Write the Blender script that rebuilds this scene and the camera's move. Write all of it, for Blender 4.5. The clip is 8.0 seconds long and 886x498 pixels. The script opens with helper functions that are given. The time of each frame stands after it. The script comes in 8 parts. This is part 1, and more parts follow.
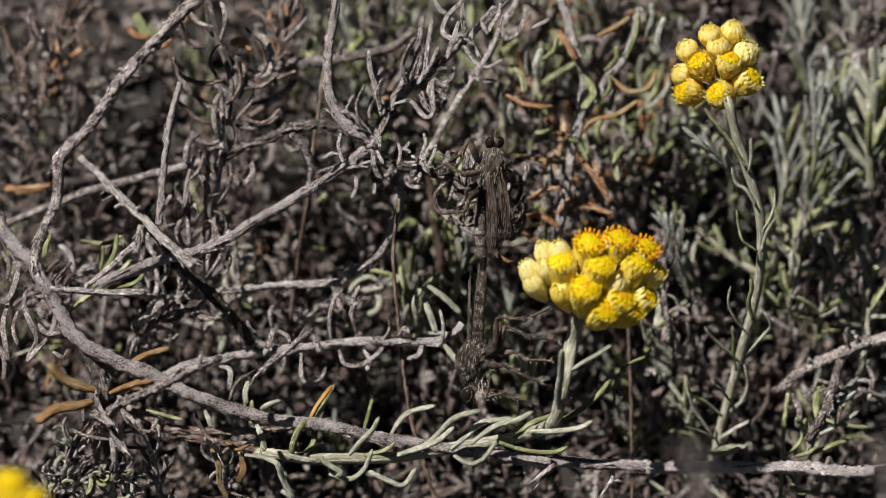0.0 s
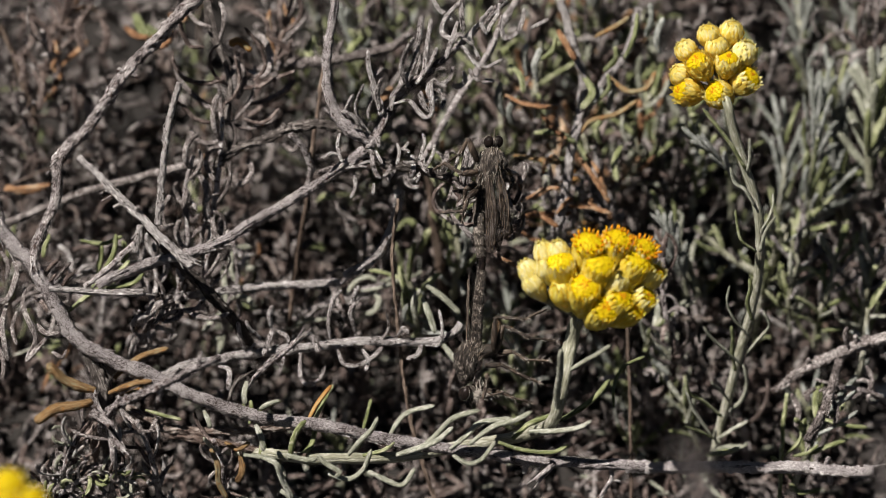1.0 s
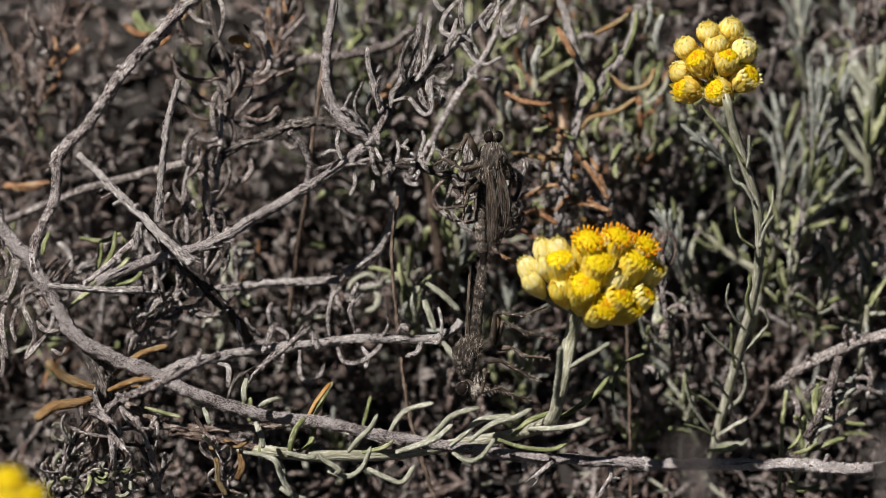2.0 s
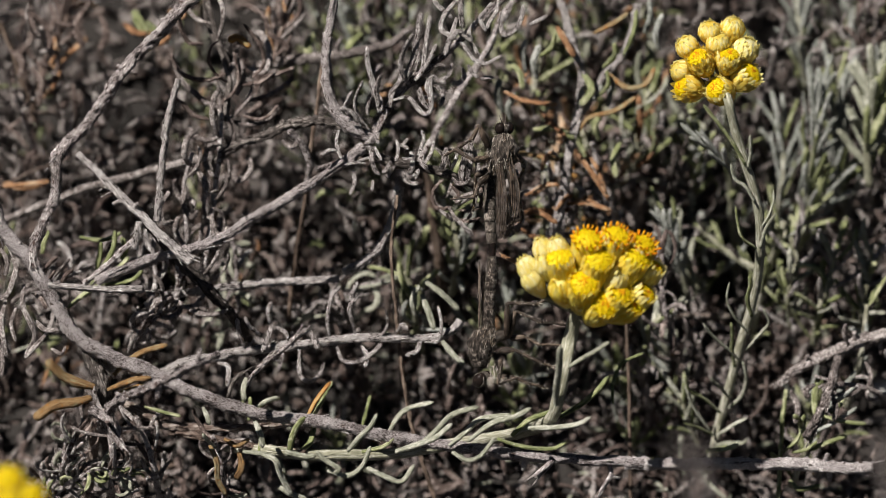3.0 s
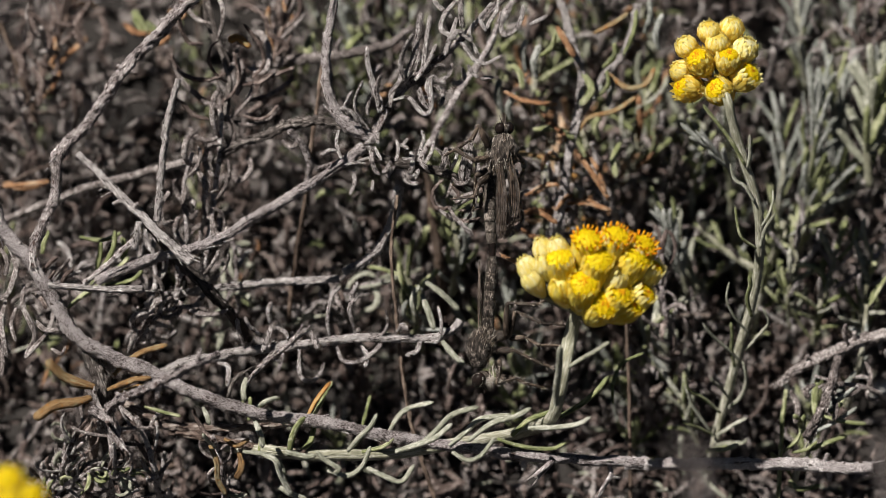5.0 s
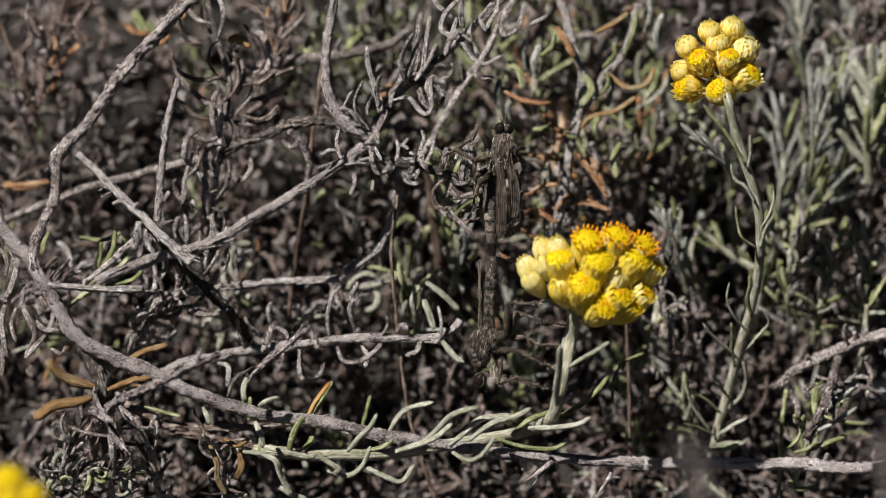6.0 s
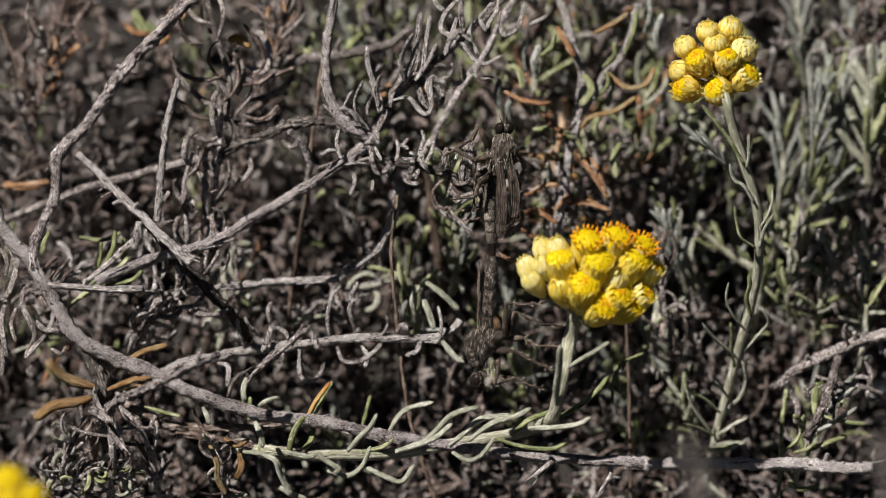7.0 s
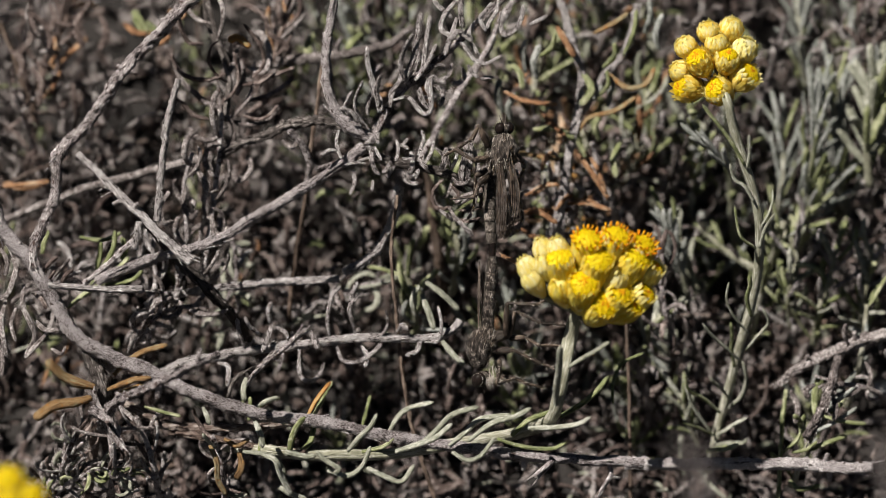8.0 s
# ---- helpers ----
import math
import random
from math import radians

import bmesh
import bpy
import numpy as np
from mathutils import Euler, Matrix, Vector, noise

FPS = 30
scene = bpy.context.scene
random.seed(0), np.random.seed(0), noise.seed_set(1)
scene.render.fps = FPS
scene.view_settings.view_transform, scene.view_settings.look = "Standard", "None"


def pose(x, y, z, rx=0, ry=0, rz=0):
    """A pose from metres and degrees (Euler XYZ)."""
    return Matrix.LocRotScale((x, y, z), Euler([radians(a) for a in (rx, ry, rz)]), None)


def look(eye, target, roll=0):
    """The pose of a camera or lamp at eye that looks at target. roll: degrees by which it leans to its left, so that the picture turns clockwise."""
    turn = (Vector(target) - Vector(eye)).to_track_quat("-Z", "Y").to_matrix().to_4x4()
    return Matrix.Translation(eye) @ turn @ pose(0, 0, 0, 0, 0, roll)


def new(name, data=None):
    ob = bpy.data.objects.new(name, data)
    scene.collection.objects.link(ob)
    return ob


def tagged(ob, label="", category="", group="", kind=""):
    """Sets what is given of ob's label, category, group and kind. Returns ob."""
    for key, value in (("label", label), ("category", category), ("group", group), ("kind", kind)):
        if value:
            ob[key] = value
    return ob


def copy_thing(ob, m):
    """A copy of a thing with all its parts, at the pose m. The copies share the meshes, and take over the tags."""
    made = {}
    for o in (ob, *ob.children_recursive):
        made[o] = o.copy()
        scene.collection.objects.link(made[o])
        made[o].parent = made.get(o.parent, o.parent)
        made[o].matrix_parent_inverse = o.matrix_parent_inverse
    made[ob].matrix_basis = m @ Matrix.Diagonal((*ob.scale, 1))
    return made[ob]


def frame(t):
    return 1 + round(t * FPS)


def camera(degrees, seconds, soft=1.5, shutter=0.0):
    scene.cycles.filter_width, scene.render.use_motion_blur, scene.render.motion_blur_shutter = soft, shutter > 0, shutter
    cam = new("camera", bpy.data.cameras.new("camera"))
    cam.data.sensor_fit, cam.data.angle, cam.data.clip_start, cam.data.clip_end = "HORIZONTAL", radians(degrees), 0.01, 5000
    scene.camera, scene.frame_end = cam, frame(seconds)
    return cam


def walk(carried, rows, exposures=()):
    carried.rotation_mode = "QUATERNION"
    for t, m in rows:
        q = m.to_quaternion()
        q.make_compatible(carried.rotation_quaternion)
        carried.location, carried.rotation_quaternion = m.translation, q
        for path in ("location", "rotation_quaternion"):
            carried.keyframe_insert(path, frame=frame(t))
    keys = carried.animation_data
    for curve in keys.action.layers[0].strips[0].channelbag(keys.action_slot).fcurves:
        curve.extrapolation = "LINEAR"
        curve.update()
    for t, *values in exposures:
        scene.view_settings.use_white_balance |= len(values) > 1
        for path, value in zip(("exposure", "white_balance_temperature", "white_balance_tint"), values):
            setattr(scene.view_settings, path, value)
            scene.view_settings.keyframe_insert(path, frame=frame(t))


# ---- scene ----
# Macro shot of a low everlasting shrub: the camera looks down at 35 degrees from 0.75 m.
cam = camera(11.94, 8.0, 0.75)
cam.data.dof.use_dof = True
cam.data.dof.focus_distance = 0.746
cam.data.dof.aperture_fstop = 11.5
EYE, AIM = Vector((0, -0.61436, 0.49018)), Vector((0, 0, 0.06))


def aim(right, up):
    """The camera's pose with its aim moved by so many tenths of a millimetre at the shrub."""
    return look(EYE, AIM + Vector((right * 1e-4, up * 0.574e-4, up * 0.819e-4)))


walk(cam, [(0.0, aim(-3.3, 6.2)), (0.5, aim(-3.3, 6.2)), (0.8, aim(-2.2, 6.2)), (1.0, aim(-1.6, 6.1)), (1.3, aim(-1.5, 4.6)), (1.5, aim(-1.4, 3.4)), (1.7, aim(-1.1, 2.4)),
           (2.3, aim(-0.3, 0.5)), (2.8, aim(0, 0)), (4.0, aim(0, 0)), (8.0, aim(0, 0))],
     [(0.0, 0.69), (8.0, 0.69)])

# Sky and sun: clear, high sun over the camera's left shoulder.
SUN_FROM = Vector((-0.47, -0.16, 0.87)).normalized()
world = bpy.data.worlds.new("sky")
scene.world = world
world.use_nodes = True
sky = world.node_tree.nodes.new("ShaderNodeTexSky")
sky.sky_type, sky.sun_disc = "NISHITA", False
sky.sun_elevation = math.asin(SUN_FROM.z)
sky.sun_rotation = math.atan2(SUN_FROM.x, SUN_FROM.y)
world.node_tree.links.new(sky.outputs[0], world.node_tree.nodes["Background"].inputs[0])
world.node_tree.nodes["Background"].inputs[1].default_value = 0.01
sun = new("sun", bpy.data.lights.new("sun", "SUN"))
sun.data.energy, sun.data.angle, sun.data.color = 5.0, radians(0.53), (1.0, 0.94, 0.87)
sun.matrix_world = look(SUN_FROM * 3, (0, 0, 0))


# ---- materials ----
def material(name, tones, stretch=0.15, fine=3.0, coarse=0.35, rough=0.8, bump=0.3, sheen=0.0, through_light=0.0, spots=None, spot_at=0.62, vary=0.35, depth=0.0004):
    """A procedural surface: tones run from dark to light along fine streaks that follow the piece's length, broken by coarse
    patches and, with spots, by flecks of another colour. The grain attribute holds millimetres round and along the piece."""
    m = bpy.data.materials.new(name)
    m.use_nodes = True
    n, l = m.node_tree.nodes, m.node_tree.links
    b = n["Principled BSDF"]
    b.inputs["Roughness"].default_value = rough
    b.inputs["Specular IOR Level"].default_value = 0.25
    g = n.new("ShaderNodeAttribute")
    g.attribute_name = "grain"
    info = n.new("ShaderNodeObjectInfo")
    isle = n.new("ShaderNodeNewGeometry")
    both = n.new("ShaderNodeMath")
    l.new(info.outputs["Random"], both.inputs[0])
    l.new(isle.outputs["Random Per Island"], both.inputs[1])
    shift = n.new("ShaderNodeVectorMath")
    shift.operation = "SCALE"
    shift.inputs[0].default_value = (37.0, 19.0, 53.0)
    l.new(both.outputs[0], shift.inputs["Scale"])
    add = n.new("ShaderNodeVectorMath")
    l.new(g.outputs["Vector"], add.inputs[0])
    l.new(shift.outputs[0], add.inputs[1])
    squeeze = n.new("ShaderNodeMapping")
    squeeze.inputs["Scale"].default_value = (1, 1, stretch)
    l.new(add.outputs[0], squeeze.inputs["Vector"])
    streak = n.new("ShaderNodeTexNoise")
    streak.inputs["Scale"].default_value = fine
    streak.inputs["Detail"].default_value = 5
    streak.inputs["Roughness"].default_value = 0.65
    l.new(squeeze.outputs[0], streak.inputs["Vector"])
    patch = n.new("ShaderNodeTexNoise")
    patch.inputs["Scale"].default_value = coarse
    patch.inputs["Detail"].default_value = 3
    l.new(add.outputs[0], patch.inputs["Vector"])
    crisp = n.new("ShaderNodeMapRange")
    crisp.inputs["From Min"].default_value, crisp.inputs["From Max"].default_value = 0.36, 0.64
    l.new(streak.outputs[0], crisp.inputs["Value"])
    broad = n.new("ShaderNodeMapRange")
    broad.inputs["From Min"].default_value, broad.inputs["From Max"].default_value = 0.36, 0.64
    l.new(patch.outputs[0], broad.inputs["Value"])
    mix = n.new("ShaderNodeMix")
    mix.inputs[0].default_value = 0.38
    l.new(crisp.outputs[0], mix.inputs[2])
    l.new(broad.outputs[0], mix.inputs[3])
    frac = n.new("ShaderNodeMath")
    frac.operation = "FRACT"
    l.new(both.outputs[0], frac.inputs[0])
    lift = n.new("ShaderNodeMath")
    lift.operation = "MULTIPLY_ADD"
    l.new(frac.outputs[0], lift.inputs[0])
    lift.inputs[1].default_value = vary
    l.new(mix.outputs[0], lift.inputs[2])
    ramp = n.new("ShaderNodeValToRGB")
    e = ramp.color_ramp.elements
    lo, hi = 0.05 + vary * 0.4, 0.95 + vary * 0.6
    e[0].position, e[0].color = lo, (*tones[0], 1)
    e[1].position, e[1].color = hi, (*tones[-1], 1)
    for i, c in enumerate(tones[1:-1], 1):
        x = e.new(lo + (hi - lo) * i / (len(tones) - 1))
        x.color = (*c, 1)
    l.new(lift.outputs[0], ramp.inputs[0])
    colour = ramp.outputs[0]
    if spots:
        dots = n.new("ShaderNodeTexNoise")
        dots.inputs["Scale"].default_value = 0.9
        dots.inputs["Detail"].default_value = 4
        l.new(add.outputs[0], dots.inputs["Vector"])
        edge = n.new("ShaderNodeValToRGB")
        edge.color_ramp.elements[0].position = spot_at
        edge.color_ramp.elements[1].position = spot_at + 0.08
        l.new(dots.outputs[0], edge.inputs[0])
        over = n.new("ShaderNodeMix")
        over.data_type = "RGBA"
        l.new(edge.outputs[0], over.inputs[0])
        l.new(colour, over.inputs[6])
        over.inputs[7].default_value = (*spots, 1)
        colour = over.outputs[2]
    l.new(colour, b.inputs["Base Color"])
    bp = n.new("ShaderNodeBump")
    bp.inputs["Strength"].default_value = bump
    bp.inputs["Distance"].default_value = depth
    l.new(crisp.outputs[0], bp.inputs["Height"])
    l.new(bp.outputs[0], b.inputs["Normal"])
    if sheen:
        b.inputs["Sheen Weight"].default_value = sheen
        b.inputs["Sheen Roughness"].default_value = 0.6
    if through_light:
        thin = n.new("ShaderNodeBsdfTranslucent")
        l.new(colour, thin.inputs[0])
        join = n.new("ShaderNodeMixShader")
        join.inputs[0].default_value = through_light
        l.new(b.outputs[0], join.inputs[1])
        l.new(thin.outputs[0], join.inputs[2])
        l.new(join.outputs[0], n["Material Output"].inputs[0])
    return m


BARK = material("weathered_bark", [(0.018, 0.014, 0.014), (0.2, 0.168, 0.165), (0.46, 0.41, 0.405), (0.62, 0.57, 0.56), (0.86, 0.82, 0.81)], 0.34, 5.0, 0.5, 0.85, 1.0, spots=(0.1, 0.066, 0.058), spot_at=0.57, depth=0.0004)
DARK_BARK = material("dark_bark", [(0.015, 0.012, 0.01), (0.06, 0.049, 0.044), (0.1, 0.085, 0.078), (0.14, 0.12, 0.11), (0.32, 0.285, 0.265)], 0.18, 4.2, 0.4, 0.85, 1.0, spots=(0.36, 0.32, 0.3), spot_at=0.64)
BROWN_BARK = material("brown_bark", [(0.035, 0.022, 0.018), (0.15, 0.105, 0.085), (0.22, 0.165, 0.14), (0.28, 0.22, 0.19), (0.46, 0.4, 0.36)], 0.2, 4.4, 0.4, 0.85, 1.0)
STRAW = material("dry_stalk", [(0.03, 0.022, 0.017), (0.1, 0.07, 0.054), (0.22, 0.165, 0.13)], 0.1, 3.0, 0.3, 0.6, 0.6)
DEAD_LEAF = material("dead_leaf", [(0.03, 0.024, 0.022), (0.18, 0.15, 0.142), (0.34, 0.297, 0.285), (0.64, 0.59, 0.57)], 0.5, 3.8, 0.4, 0.8, 1.0, spots=(0.08, 0.06, 0.052), spot_at=0.63)
# brown leaf, darkened further so the thicket's depth looks shaded
BROWN_LEAF = material("brown_leaf", [(0.018, 0.013, 0.011), (0.08, 0.056, 0.049), (0.16, 0.12, 0.107), (0.35, 0.29, 0.265)], 0.4, 3.4, 0.35, 0.75, 0.8)
RUSTY_LEAF = material("rusty_leaf", [(0.07, 0.033, 0.018), (0.24, 0.118, 0.055), (0.36, 0.21, 0.115), (0.48, 0.36, 0.25)], 0.25, 3.0, 0.4, 0.7, 0.7, spots=(0.1, 0.065, 0.045), spot_at=0.6)
GREEN_LEAF = material("green_leaf", [(0.04, 0.048, 0.014), (0.12, 0.138, 0.046), (0.2, 0.218, 0.1), (0.36, 0.368, 0.23)], 0.2, 2.8, 0.3, 0.65, 0.6, sheen=0.1, spots=(0.3, 0.3, 0.2), spot_at=0.64)
SILVER_LEAF = material("silver_leaf", [(0.09, 0.097, 0.08), (0.175, 0.186, 0.16), (0.26, 0.272, 0.245), (0.43, 0.44, 0.41)], 0.3, 3.2, 0.35, 0.75, 0.7, sheen=0.2)
FELT_LEAF = material("felted_leaf", [(0.12, 0.123, 0.085), (0.22, 0.226, 0.168), (0.31, 0.315, 0.25), (0.47, 0.47, 0.4)], 0.3, 3.2, 0.35, 0.75, 0.7, sheen=0.1)
FELT_STEM = material("felted_stem", [(0.115, 0.111, 0.07), (0.2, 0.198, 0.135), (0.27, 0.266, 0.19), (0.335, 0.33, 0.25), (0.48, 0.47, 0.39)], 0.12, 3.4, 0.3, 0.8, 0.7, sheen=0.05)
BLEACHED_LEAF = material("bleached_leaf", [(0.025, 0.02, 0.02), (0.24, 0.21, 0.205), (0.5, 0.455, 0.445), (0.64, 0.595, 0.585), (0.86, 0.83, 0.82)], 0.3, 5.0, 0.6, 0.8, 1.0, spots=(0.085, 0.064, 0.057), spot_at=0.6, depth=0.0006)
ORANGE_LEAF = material("orange_leaf", [(0.1, 0.045, 0.012), (0.3, 0.14, 0.035), (0.4, 0.22, 0.07), (0.34, 0.28, 0.14)], 0.15, 2.4, 0.35, 0.7, 0.7, spots=(0.27, 0.24, 0.13), spot_at=0.6)
SMOOTH_BARK = material("smooth_grey_bark", [(0.08, 0.064, 0.062), (0.28, 0.247, 0.246), (0.43, 0.39, 0.39), (0.52, 0.475, 0.475), (0.75, 0.71, 0.7)], 0.55, 5.0, 0.3, 0.8, 1.0, spots=(0.07, 0.052, 0.046), spot_at=0.63, depth=0.0003)
# pale wood: BARK's tones lifted, sunlight on some twigs put into colour
PALE_BARK = material("bleached_wood", [(0.04, 0.034, 0.032), (0.36, 0.325, 0.318), (0.55, 0.51, 0.5), (0.66, 0.62, 0.61), (0.86, 0.83, 0.82)], 0.22, 5.4, 0.5, 0.85, 1.0, spots=(0.1, 0.078, 0.07), spot_at=0.62, vary=0.12, depth=0.0005)
OCHRE_LEAF = material("ochre_leaf", [(0.09, 0.05, 0.022), (0.21, 0.12, 0.05), (0.26, 0.175, 0.085), (0.27, 0.23, 0.135)], 0.2, 3.0, 0.3, 0.7, 0.8, spots=(0.3, 0.13, 0.03), spot_at=0.6)


# ---- building kit; all lengths in millimetres ----
MM = 0.001
rng = random.Random(11)


# the shrub's face: right, upward along it, and out of it towards the lens
X, UP, FRONT = Vector((1, 0, 0)), Vector((0, 0.574, 0.819)), Vector((0, -0.819, 0.574))


def face(right, up, deep=0.0):
    """A point by its place on the shrub's face and its depth behind it; places spread with depth as the lens sees them."""
    k = 1 + deep / 750
    return X * (right * k) + UP * (up * k) - FRONT * deep + Vector((0, 0, 60))


class Shape:
    """Vertices, faces and grain of one mesh, in millimetres."""

    def __init__(self):
        self.v, self.f, self.g = [], [], []

    def add(self, verts, faces, grain):
        k = len(self.v)
        self.v += verts
        self.g += grain
        self.f += [tuple(i + k for i in f) for f in faces]


def smooth_path(points, step):
    """Points along a curve through the given ones, about step apart (Catmull-Rom)."""
    p = [Vector(q) for q in points]
    if len(p) == 2:
        p = [p[0], (p[0] + p[1]) / 2, p[1]]
    p = [2 * p[0] - p[1]] + p + [2 * p[-1] - p[-2]]
    out = []
    for a, b, c, d in zip(p, p[1:], p[2:], p[3:]):
        n = max(1, round((c - b).length / step))
        for i in range(n):
            t = i / n
            out.append(0.5 * (2 * b + (c - a) * t + (2 * a - 5 * b + 4 * c - d) * t * t + (3 * b - a - 3 * c + d) * t ** 3))
    return out + [p[-2]]


def frames(path, side=None):
    """A tangent, side and up vector for each point of a path, turned as little as can be."""
    out, n = [], len(path)
    up = None
    for i in range(n):
        t = (path[min(i + 1, n - 1)] - path[max(i - 1, 0)]).normalized()
        if up is None:
            ref = Vector(side) if side else (Vector((0, 0, 1)) if abs(t.z) < 0.9 else Vector((0, 1, 0)))
            up = ref - t * ref.dot(t)
            if up.length < 1e-6:
                up = t.orthogonal()
        else:
            up = up - t * up.dot(t)
        up.normalize()
        out.append((t, up, t.cross(up)))
    return out


def sweep(s, path, radius, sides=9, section=None, rough=0.0, wave=1.2, ridge=0.0, up=None, seed=0.0, crumble=0.0):
    """A closed tube along a path. radius: of the share 0 to 1 of its length. section: (across, upward) of an angle. rough:
    uneven swelling as a share of the radius; ridge: furrows along it."""
    fr = frames(path, up)
    n = len(path)
    run = 0.0
    verts, grain, faces = [], [], []
    for i, (p, (t, u, w)) in enumerate(zip(path, fr)):
        if i:
            run += (p - path[i - 1]).length
        r = radius(i / (n - 1))
        for k in range(sides):
            a = 2 * math.pi * k / sides
            x, y = section(a) if section else (math.cos(a), math.sin(a))
            q = r
            if rough:
                q *= 1 + rough * noise.noise(Vector((p.x * wave + seed, p.y * wave + 2 * math.cos(a), p.z * wave + 2 * math.sin(a))))
                q *= 1 + 0.5 * rough * noise.noise(Vector((p.x * wave * 3.3 + seed, p.y * wave * 3.3 + 5 * math.cos(a), p.z * wave * 3.3 + 5 * math.sin(a))))
                q *= 1 + crumble * noise.noise(Vector((p.x * 2.6 + seed, p.y * 2.6 + 3 * math.cos(a), p.z * 2.6 + 3 * math.sin(a))))
            if ridge:
                q *= 1 + ridge * noise.noise(Vector((3 * math.cos(a) + seed, 3 * math.sin(a), run * 0.12)))
                q *= 1 + 0.5 * ridge * noise.noise(Vector((5 * math.cos(a) + seed, 5 * math.sin(a), run * 0.8)))
            verts.append(p + w * (x * q) + u * (y * q))
            grain.append((x * r, y * r, run))
    for i in range(n - 1):
        for k in range(sides):
            j = (k + 1) % sides
            faces.append((i * sides + k, i * sides + j, (i + 1) * sides + j, (i + 1) * sides + k))
    faces.append(tuple(range(sides))[::-1])
    faces.append(tuple((n - 1) * sides + k for k in range(sides)))
    s.add(verts, faces, grain)


def blob(s, centre, axes, turn=None, rings=8, sides=12, rough=0.0, shape=None, seed=0.0):
    """An egg-like body with half axes (x, y, z); shape(share along z) scales its girth."""
    c = Vector(centre)
    m = turn or Matrix.Identity(3)
    verts, grain, faces = [], [], []
    for i in range(rings + 1):
        th = math.pi * i / rings
        for k in range(sides):
            a = 2 * math.pi * k / sides
            g = math.sin(th) * (shape(i / rings) if shape else 1)
            q = Vector((axes[0] * g * math.cos(a), axes[1] * g * math.sin(a), -axes[2] * math.cos(th)))
            if rough:
                q *= 1 + rough * noise.noise(q * 2.2 + Vector((seed, 0, 0)))
            verts.append(c + m @ q)
            grain.append(tuple(q))
    for i in range(rings):
        for k in range(sides):
            j = (k + 1) % sides
            faces.append((i * sides + k, i * sides + j, (i + 1) * sides + j, (i + 1) * sides + k))
    s.add(verts, faces, grain)


def mesh_of(name, s, mat, flat=False):
    me = bpy.data.meshes.new(name)
    me.from_pydata([tuple(Vector(v) * MM) for v in s.v], [], s.f)
    at = me.attributes.new("grain", "FLOAT_VECTOR", "POINT")
    at.data.foreach_set("vector", np.array(s.g, dtype=np.float32).ravel())
    if not flat:
        me.polygons.foreach_set("use_smooth", [True] * len(me.polygons))
    for x in (mat if isinstance(mat, (list, tuple)) else [mat]):
        me.materials.append(x)
    me.update()
    return me


def part(name, s, mat, parent, label="", flat=False):
    """Links a shape, given in its thing's space, as one mesh under a thing or under a part."""
    ob = new(name, mesh_of(name, s, mat, flat))
    ob.parent = parent
    if label:
        tagged(ob, label)
    return ob


def place(name, at, label, category, group="", kind=""):
    """An empty at a thing's base, which carries its parts."""
    ob = new(name)
    ob.empty_display_size = 0.005
    ob.location = Vector(at) * MM
    return tagged(ob, label, category, group, kind)


def minus(points, base):
    b = Vector(base)
    return [Vector(p) - b for p in points]


def taper(r0, r1, tip=0.0):
    """A radius that runs from r0 to r1; with tip, it rounds off over that last share."""
    def f(t):
        r = r0 + (r1 - r0) * t
        if tip and t > 1 - tip:
            x = (t - 1 + tip) / tip
            r *= math.sqrt(max(0.02, 1 - x * x))
        return r
    return f


def leaf_section(a):
    """A narrow leaf with rolled margins: flat, with a groove along its back."""
    d = math.atan2(math.sin(a - math.pi / 2), math.cos(a - math.pi / 2))
    return math.cos(a), math.sin(a) * 0.78 - 0.42 * math.exp(-(d / 0.5) ** 2)


def leaf_shape(s, points, width, seed=0.0, up=None, sides=10, step=0.9, rough=0.12, section=leaf_section, base=0.55):
    path = smooth_path(points, step)
    w = width / 2
    sweep(s, path, lambda t: w * (base + (1 - base) * min(1, t * 3)) * (1 - 0.14 * t) * math.sqrt(max(0.06, 1 - max(0, (t - 0.9) / 0.1) ** 2)), sides, section, rough, 0.9, up=up, seed=seed)


